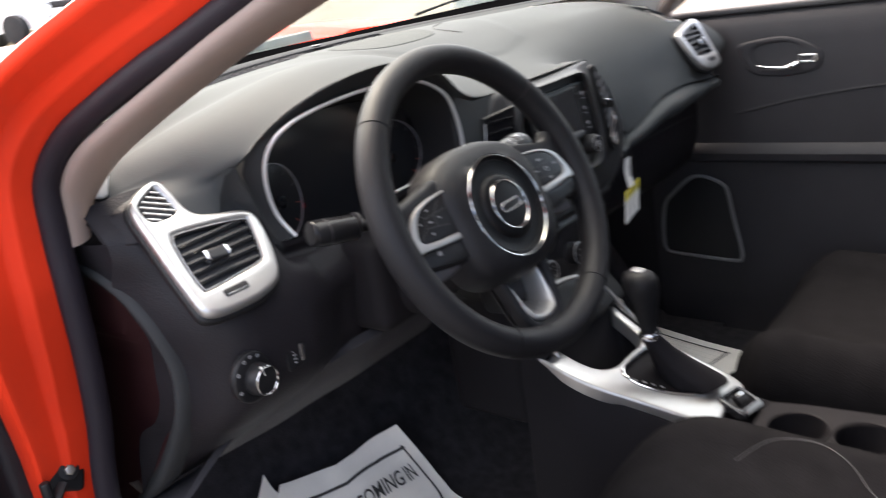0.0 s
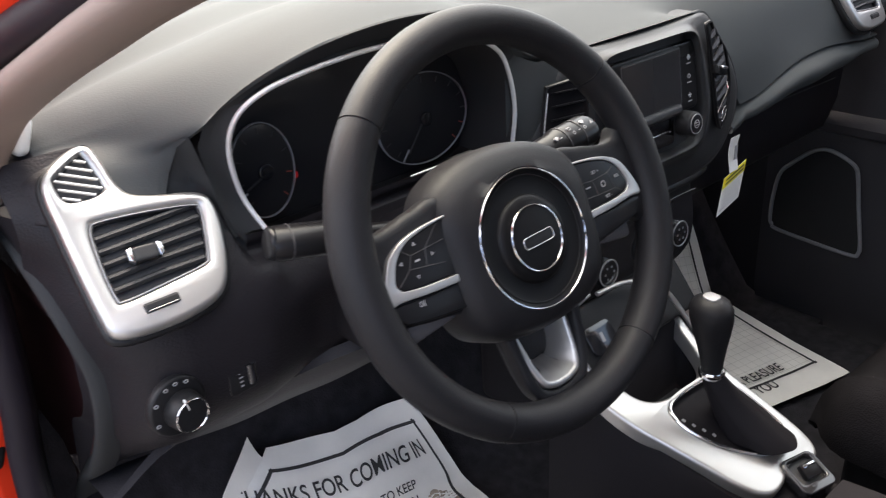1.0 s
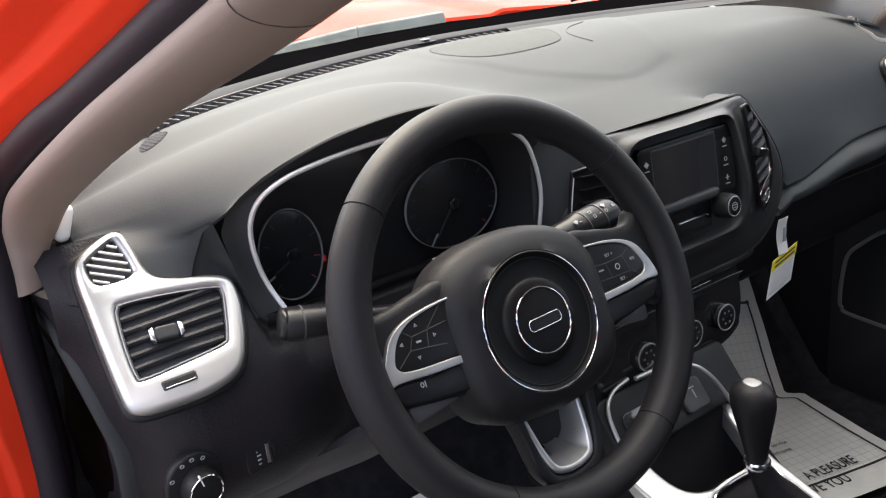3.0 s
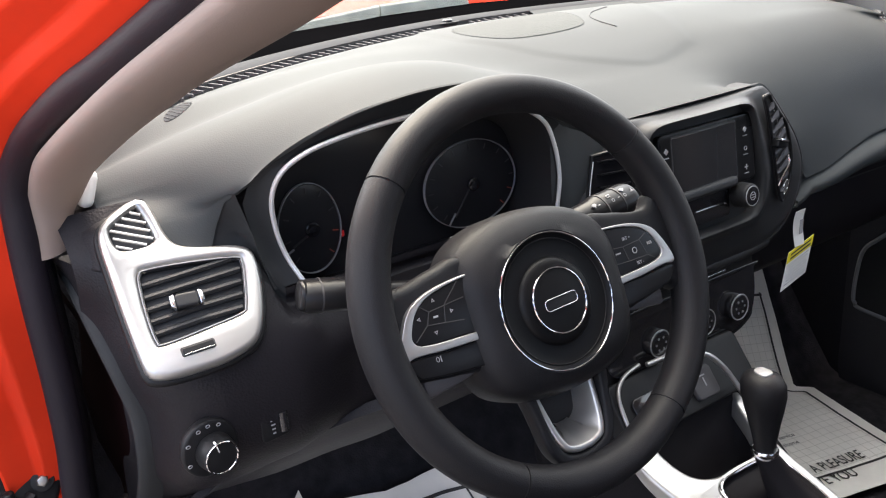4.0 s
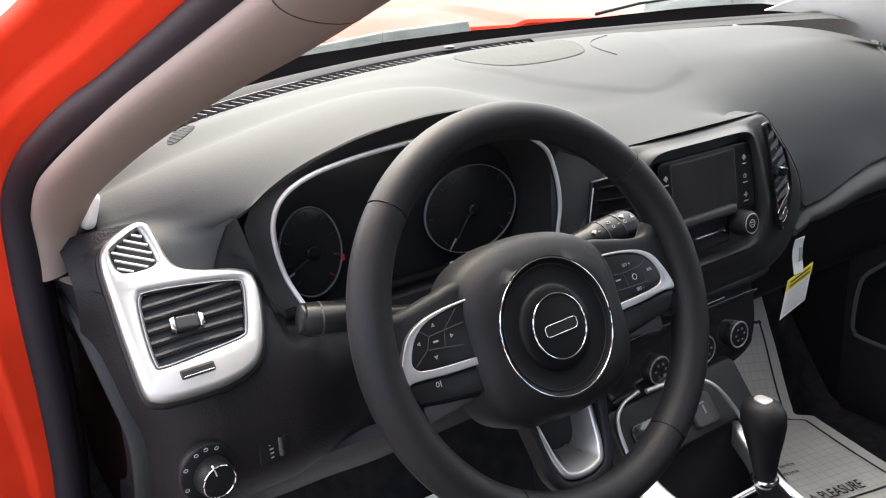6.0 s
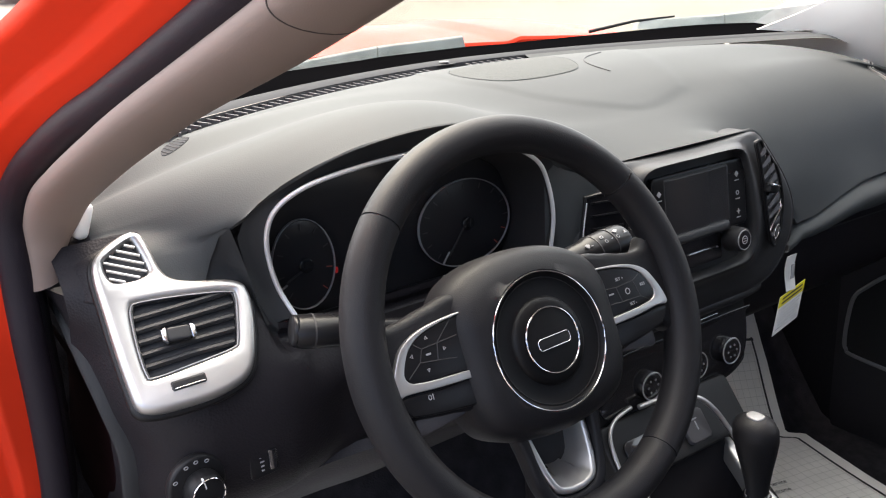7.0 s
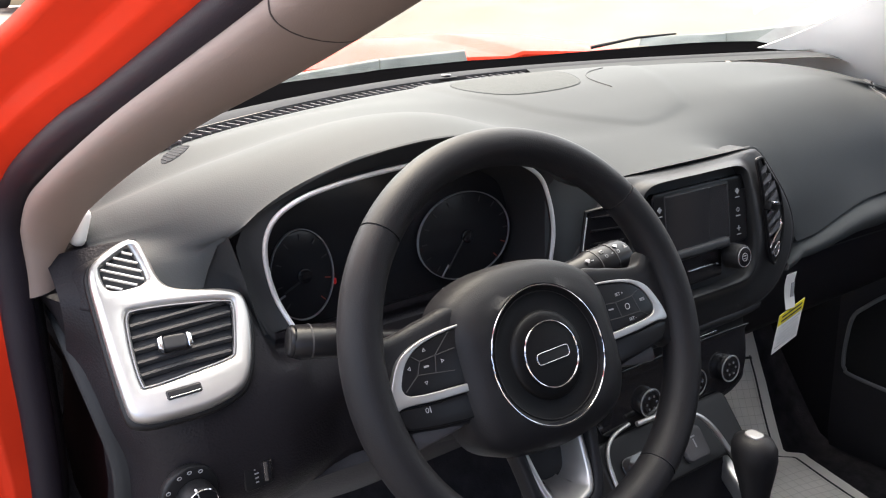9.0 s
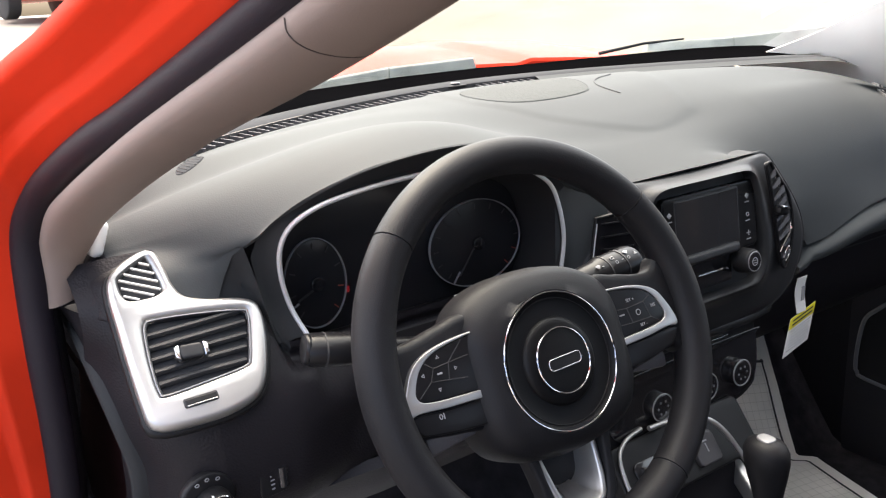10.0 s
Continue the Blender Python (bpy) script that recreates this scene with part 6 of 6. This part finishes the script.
def paper_mat(name, label, origin, turn, w, l, wave, lines, gap, notch, slip=0.0, bow=lambda u, v: (0.0, 0.0)):
    t = thing(name, label, "paper mat", (origin[0], TOE_Y, TOE_Z), group="paper floor mats")
    c, s = math.cos(radians(turn)), math.sin(radians(turn))
    def put(u, v, d=0.0):
        dx, ds = bow(u, v)
        along = origin[1] + s * u + c * v + ds
        f = max(0.0, min(1.0, (along + 0.02) / 0.04))
        return on_floor(origin[0] + c * u - s * v + dx - slip * f * f * (3 - 2 * f), along, 0.004 + wave(u, v) + d)
    left = lambda v: -w / 2 + notch * max(0.0, v - 0.11)
    part("sheet", thick(grid([[put(left(v) + (w / 2 - left(v)) * f, v + 0.006 * math.sin(9 * f) * max(0.0, v) / l) for v in span(-l / 2, l / 2, 64)] for f in span(0, 1, 56)]), 0.0010), M_PAPER, t, "creased off-white paper sheet", 80)
    a, b, g = w / 2 - gap[0], l / 2 - gap[1], 0.0055
    n0 = 0.045 if notch else 0.0
    path = [(-a, -b), (a, -b), (a, b), (-a + n0, b)] + ([(-a, b - 1.3 * n0)] if notch else [])
    for (x0, y0), (x1, y1) in zip(path, path[1:] + path[:1]):
        d = Vector((x1 - x0, y1 - y0)).normalized()
        nx, ny = -d.y * g, d.x * g
        rows_ = [[put(x0 + (x1 - x0) * f + nx * k + d.x * g * (2 * f - 1) * 0.4, y0 + (y1 - y0) * f + ny * k + d.y * g * (2 * f - 1) * 0.4, 0.0022 + 0.0001 * (x0 > 0)) for k in (0, 1)] for f in span(0, 1, 60)]
        part("border", grid(rows_), M_INK, t, "printed dark border line")
    for text, width, height, u, v in lines:
        me = fit_words(text, width, height)
        for q in me.vertices:
            q.co = put(q.co.x + u, q.co.y + v, 0.0030 + 0.1 * q.co.z)
        part("lettering", me, M_INK, t, "printed words " + text)
    return put, t
def crease(u, v, seed):
    return 0.0035 * math.sin(9 * u + 6 * v + seed) + 0.006 * noise.noise((u * 9, v * 9, seed)) + 0.002 * abs(noise.noise((u * 22, v * 22, seed + 5)))
def wave_d(u, v):
    return 0.006 + crease(u, v, 1.0) + 0.05 * max(0.0, (u / 0.1925 + v / 0.22 - 1.2) / 0.8) ** 1.6 + 0.004 * math.sin(u * 30) * max(0.0, v - 0.10) * 8
def bow_d(u, v):
    """The left side rides up beside the foot rest; the far corner turns in."""
    f = max(0.0, (u / 0.1925 + v / 0.22 - 1.2) / 0.8)
    return -0.070 * f ** 1.3, 0.020 * f + 0.29 * max(0.0, -u) * max(0.0, min(1.0, v / 0.12)) + 0.008 * math.sin(u * 22 + 0.5) * max(0.0, min(1.0, v / 0.2))
put_d, mat_d = paper_mat("paper_floor_mat", "creased white paper floor mat on the driver toe board", (-0.338, -0.038), -4, 0.385, 0.44, wave_d,
    [("THANKS FOR COMING IN", 0.322, 0.027, -0.020, 0.128), ("WE HAVE TRIED TO KEEP", 0.20, 0.014, 0.0, 0.084), ("AND CLEAN", 0.10, 0.014, 0.045, 0.060)], (0.030, 0.034), 0.75, 0.0, bow_d)
rows = []
for v in span(0.06, 0.205, 14):
    u0 = -0.1925 + 0.75 * max(0.0, v - 0.11)
    e = put_d(u0, v)
    w = 0.028 + 0.020 * (v - 0.06) / 0.145
    rows.append([e + Vector((-0.30 * w * q, 0.12 * w * q, w * (0.45 * q + 0.45 * q * q))) for q in span(0, 1, 7)])
part("flap", thick(grid(rows), 0.0010), M_PAPER, mat_d, "turned-up paper edge", 80)
def wave_p(u, v):
    return 0.003 + 0.6 * crease(u, v, 4.0)
put_p, mat_p = paper_mat("paper_floor_mat", "off-white paper floor mat with grid lines in the passenger footwell", (0.4535, 0.0290), -14, 0.42, 0.60, wave_p,
    [("A PLEASURE", 0.116, 0.024, 0.057, -0.228), ("SERVE YOU", 0.124, 0.024, 0.002, -0.264), ("service", 0.036, 0.010, 0.036, -0.116), ("welcome", 0.046, 0.010, 0.022, -0.138)], (0.026, 0.056), 0.0, 0.05)
M_FAINT = material("faint_printed_lines", (0.58, 0.555, 0.50), 0.8, blotch=0.1)
for k in range(20):
    u = -0.175 + 0.0184 * k
    part("grid_line", grid([[put_p(a, v, 0.0012) for v in span(-0.235, 0.235, 60)] for a in (u - 0.0005, u + 0.0005)]), M_FAINT, mat_p)
for k in range(26):
    v = -0.230 + 0.0184 * k
    part("grid_line", grid([[put_p(u, b, 0.0012) for b in (v - 0.0005, v + 0.0005)] for u in span(-0.178, 0.178, 48)]), M_FAINT, mat_p)
M_STAIN = material("brown_footprint", (0.36, 0.29, 0.22), 0.8, grain=0.2, blotch=0.35, blotch_size=40)
for cu_, cv_, ru, rv in ((0.125, 0.020, 0.045, 0.040), (0.090, -0.035, 0.03, 0.025)):
    pts = [(cu_ + ru * math.cos(a) * (1 + 0.18 * math.sin(3 * a + ru * 90) + 0.09 * math.sin(7 * a)), cv_ + rv * math.sin(a) * (1 + 0.15 * math.cos(4 * a) + 0.08 * math.sin(9 * a))) for a in (2 * math.pi * i / 60 for i in range(60))]
    part("stain", grid([[put_d(cu_ + (a - cu_) * f, cv_ + (b - cv_) * f, 0.0011) for a, b in pts] for f in (0.02, 0.2, 0.4, 0.6, 0.8, 1.0)], closed_v=True), M_STAIN, mat_d, "brown shoe stain")

# ---- hang tag ----
tag = thing("hang_tag", "white paper tag with a yellow header hanging below the stack", "tag", (0.232, 0.15, 0.86))
part("strap", thick(grid([[(0.2265 + f, 0.152 + 0.003 * math.sin(k * 0.5), 0.870 - 0.0068 * k) for f in (0.001, 0.024)] for k in range(9)]), 0.0006), M_LABEL, tag, "white strap")
part("strap_print", box((0.240, 0.1495, 0.845), (0.008, 0.0006, 0.022), 0), M_MARK, tag)
mt = axes((0.2385, 0.1500, 0.789), (0.985, 0.10, 0.12), (0.0, 0.05, 1))
lean = lambda w, h, x, y: [(x + a * w / 2 + 0.52 * (y + b * h / 2), y + b * h / 2) for a, b in ((-1, -1), (1, -1), (1, 1), (-1, 1))]
part("card", plate([lean(0.072, 0.052, 0, -0.001)], 0.0008, 0.0002, mt), M_LABEL, tag, "white card")
part("header", plate([lean(0.072, 0.015, 0, 0.0175)], 0.0010, 0.0002, mt @ pose(0, 0, 0.0006)), M_YELLOW, tag, "yellow header")
for k in range(7):
    part("print_bar", plate([lean(0.060 - 0.004 * (k % 3), 0.0010, -0.001, 0.006 - 0.0044 * k)], 0.0004, 0.0001, mt @ pose(0, 0, 0.0006)), M_MARK, tag)
for k in range(2):
    part("print_bar", plate([lean(0.058, 0.0024, 0, 0.0205 - 0.0056 * k)], 0.0004, 0.0001, mt @ pose(0, 0, 0.0012)), M_INK, tag)

# ---- seats ----
def seat(name, cx, label, y_front, z_top, nose_len=0.146, nose_drop=0.11, power=4, taper=0.045):
    st = thing(name, label, "car seat", (cx, y_front - 0.25, 0.30), group="front seats")
    rows = []
    for k, y in enumerate(span(y_front - 0.52, y_front, 26)):
        f = (y - (y_front - 0.52)) / 0.52
        nose = max(0.0, 1 - (1 - f) * 0.52 / nose_len)
        z = z_top - 0.02 * (1 - f) - nose_drop * nose ** power
        row = []
        for u in span(-1, 1, 25):
            w = 0.250 - taper * nose ** 2.2
            bol = 0.028 * math.exp(-((abs(u) - 0.80) / 0.16) ** 2) - 0.10 * max(0.0, abs(u) - 0.86) ** 1.2 * 4
            row.append((cx + w * u, y, z + bol - 0.012 * nose * u * u))
        rows.append([(row[0][0] - 0.002, y, 0.47)] + row + [(row[-1][0] + 0.002, y, 0.47)])
    rows.append([(p[0], p[1] + 0.012, 0.47 + (p[2] - 0.47) * 0.55) for p in rows[-1]])
    rows.append([(p[0], p[1] - 0.01, 0.46) for p in rows[-1]])
    part("cushion", grid(rows), M_CLOTH, st, "dark cloth seat cushion", 60)
    top = lambda x, y: z_top - 0.02 * (y_front - y) / 0.52 + 0.028 * math.exp(-((abs(x - cx) / 0.25 - 0.80) / 0.16) ** 2) + 0.0008
    arch = [(0.150, -0.178), (0.176, -0.200), (0.192, -0.226), (0.198, -0.2645), (0.180, -0.305), (0.154, -0.335), (0.130, -0.375)]
    part("piping", tube([(q.x, q.y, top(q.x, q.y)) for q in spline([(cx + a, y_front + b, 0) for a, b in arch], 30)], 0.0006, 6), M_GREYPL, st, "pale stitching on the side bolster")
    for s in (-1, 1):
        part("seam", tube([(cx + s * 0.150, y, z_top + 0.003 - 0.02 * (1 - (y - y_front + 0.52) / 0.52) - nose_drop * max(0.0, 1 - (y_front - y) / nose_len) ** power + 0.001) for y in span(y_front - 0.50, y_front - 0.02, 18)], 0.0016, 6), M_GREYPL, st, "stitched seam")
    part("base", box((cx, y_front - 0.28, 0.39), (0.44, 0.46, 0.18), 0.02), M_BLACK, st)
    rows = []
    for k, f in enumerate(span(0, 1, 16)):
        z = z_top - 0.04 + 0.62 * f
        y = y_front - 0.50 - 0.20 * f
        w = 0.25 * (1 - 0.18 * f * f)
        rows.append([(cx + w * math.copysign(abs(math.cos(q)) ** 0.5, math.cos(q)), y - 0.02 + 0.055 * math.copysign(abs(math.sin(q)) ** 0.7, math.sin(q)), z) for q in (2 * math.pi * j / 32 for j in range(32))])
    part("backrest", grid(rows, closed_v=True, cap=True), M_CLOTH, st, "dark cloth backrest")
    part("headrest", box((cx, y_front - 0.74, z_top + 0.70), (0.24, 0.09, 0.17), 0.035), M_CLOTH, st)
seat("driver_seat", -0.385, "dark charcoal cloth driver seat", -0.028, 0.610, 0.15, 0.10, 3, 0.10)
seat("passenger_seat", 0.405, "dark charcoal cloth passenger seat", -0.045, 0.552, 0.07, 0.05, 2, 0.05)
bk = thing("seat_belt_buckle", "red-buttoned seat belt buckle beside the console", "seat belt buckle", (-0.15, -0.46, 0.55))
part("body", box((-0.150, -0.46, 0.555), (0.05, 0.028, 0.07), 0.008), M_BLACK, bk)
part("button", box((-0.150, -0.46, 0.590), (0.030, 0.018, 0.006), 0.002), material("red_button", (0.45, 0.02, 0.015), 0.4, blotch=0.05), bk, "red release button")

# ---- passenger door ----
door = thing("passenger_door", "closed black passenger door panel with chrome pull and speaker", "car door", (0.76, -0.2, 0.40))
rows = []
for y in span(-0.78, 0.36, 40):
    rows.append([(x, y, z) for x, z in ((0.775, 0.26), (0.752, 0.34), (0.748, 0.70), (0.747, 0.722), (0.736, 0.730), (0.732, 0.746), (0.737, 0.759), (0.746, 0.768), (0.747, 0.86), (0.751, 0.99), (0.755, 1.025), (0.763, 1.044), (0.775, 1.054), (0.80, 1.058))])
part("panel", grid(rows), M_DOOR, door, "black inner door panel", 30)

# pull cup with its shaded brow, chrome bar and lock tab
mdoor = axes((0.7485, 0.030, 0.958), (0, -1, 0), (0.03, 0, 1))
cupo = rounded([(-0.066, 0.016), (-0.045, 0.026), (-0.005, 0.029), (0.020, 0.024), (0.031, 0.010), (0.030, -0.012), (0.018, -0.024), (-0.020, -0.027), (-0.052, -0.021), (-0.066, -0.004)])
part("handle_bezel", plate([rounded([(-0.098, 0.028), (-0.050, 0.038), (0.0, 0.040), (0.045, 0.026), (0.074, 0.004), (0.066, -0.030), (0.020, -0.042), (-0.030, -0.042), (-0.072, -0.032), (-0.094, 0.0)]), cupo], 0.010, 0.004, mdoor @ pose(0, 0, 0.003)), M_DOOR, door, "raised surround of the pull cup")
part("handle_cup", plate([cupo], 0.004, 0.001, mdoor @ pose(0, 0, -0.003)), M_CONSOLE, door, "dark recess behind the handle")
part("handle", tube(spline([mdoor @ Vector(p) for p in ((-0.054, -0.019, 0.006), (-0.03, -0.0225, 0.010), (0.0, -0.0245, 0.012), (0.018, -0.021, 0.012), (0.030, -0.015, 0.010))], 20), [0.0026] * 5 + [0.0034] * 8 + [0.0052] * 7, 10), M_CHROME, door, "chrome door handle")
part("lock_tab", plate([rrect(0.034, 0.018, 0.004, 0.049, -0.008), rrect(0.024, 0.009, 0.002, 0.047, -0.008)], 0.006, 0.0015, mdoor @ pose(0, 0, 0.006)), M_CHROME, door, "chrome lock tab")
part("crease", tube(spline([(0.745, 0.14, 0.835), (0.746, 0.0, 0.866), (0.746, -0.17, 0.888), (0.748, -0.4, 0.90)], 16), 0.0016, 8), M_DOOR, door)
spo = [(0.335, 0.512), (0.334, 0.560), (0.325, 0.617), (0.300, 0.647), (0.267, 0.677), (0.245, 0.688), (0.225, 0.689), (0.198, 0.681), (0.174, 0.667), (0.166, 0.645), (0.155, 0.582), (0.141, 0.508), (0.142, 0.490), (0.154, 0.481), (0.231, 0.484), (0.318, 0.491), (0.330, 0.500)]
SPO = spline([(0.740, a, b) for a, b in spo], 80, True)
dsp = part("door_speaker", tube(SPO, 0.0042, 8, closed=True), M_RING2, door, "grey ring round the door speaker")
part("speaker_mesh", plate([[(-p.y, p.z) for p in SPO]], 0.003, 0.0006, axes((0.741, 0, 0), (0, -1, 0), (0, 0, 1))), M_BLACK, dsp)
sill = structure("window_sill", box((0.782, -0.2, 1.060), (0.04, 1.16, 0.016), 0.006), M_GREYPL, "black window sill of the passenger door", "window sill")
pg = part("passenger_window", thick(grid([[(0.785, y, 1.06), (0.745, y, 1.20), (0.66, y - 0.02, 1.40), (0.60, y - 0.03, 1.50)] for y in span(-0.76, -0.02, 6)]), 0.004), M_GLASS)
tagged(pg, "clear closed passenger door window", "window", kind="structure")
pg.visible_shadow = False

# ---- parked cars outside ----
def parked_car(label, paint, x, y, turn):
    z0 = ground_z(x, y)
    m = pose(x, y, z0, 0, 0, turn)
    car = thing("parked_car", label, "car", (x, y, z0), group="parked cars")
    rows = []
    for f, zt, w in ((-2.15, 0.75, 0.78), (-2.05, 0.92, 0.86), (-1.3, 1.02, 0.90), (-0.9, 1.10, 0.91), (-0.2, 1.62, 0.70), (1.2, 1.66, 0.70), (1.9, 1.12, 0.86), (2.1, 0.95, 0.84), (2.15, 0.7, 0.78)):
        rows.append([m @ Vector((sx * w, f, z)) for sx, z in ((-1, 0.30), (-1.02, 0.62), (-0.98, min(zt, 1.0)), (-0.8, zt), (0, zt + 0.03), (0.8, zt), (0.98, min(zt, 1.0)), (1.02, 0.62), (1, 0.30))])
    part("body", grid(rows, closed_v=True, cap=True), paint, car)
    part("windshield", box((0, 0, 0), (1.25, 0.03, 0.62), 0.01, m=m @ pose(0, -0.60, 1.36, -52)), M_GLOSS, car)
    gr = part("grille", box((0, 0, 0), (1.0, 0.06, 0.16), 0.02, m=m @ pose(0, -2.14, 0.78)), M_BLACK, car)
    for k in range(7):
        part("grille_slot", box((0, 0, 0), (0.10, 0.03, 0.11), 0.01, m=m @ pose(-0.42 + 0.14 * k, -2.165, 0.78)), M_DEEP, gr)
    part("bumper", box((0, 0, 0), (1.66, 0.16, 0.26), 0.05, m=m @ pose(0, -2.12, 0.48)), paint, car)
    part("lower_intake", box((0, 0, 0), (1.1, 0.05, 0.12), 0.02, m=m @ pose(0, -2.20, 0.40)), M_BLACK, car)
    for s in (-1, 1):
        part("headlamp", box((0, 0, 0), (0.34, 0.10, 0.14), 0.04, m=m @ pose(s * 0.68, -2.06, 0.80, 0, 0, s * 14)), M_LAMP, car)
        part("fog_lamp", cyl(0.07, 0.03, m @ pose(s * 0.66, -2.17, 0.50, 90), 24, 0.01), M_LAMP, car)
        for yy in (-1.35, 1.30):
            wh = part("wheel", cyl(0.34, 0.22, m @ pose(s * 0.90, yy, 0.34, 0, -90 * s, 0) @ pose(0, 0, -0.2), 40, 0.03), M_TYRE, car, "black tyre")
            part("rim", cyl(0.22, 0.02, m @ pose(s * 0.925, yy, 0.34, 0, 90 * s, 0), 32, 0.004), M_STEEL, wh)
    return car
parked_car("red car parked nose-on across the lot", M_RED, 2.15, 17.5, 12)
parked_car("white car parked across the lot", M_WHITEP, 9.5, 22.5, 20)
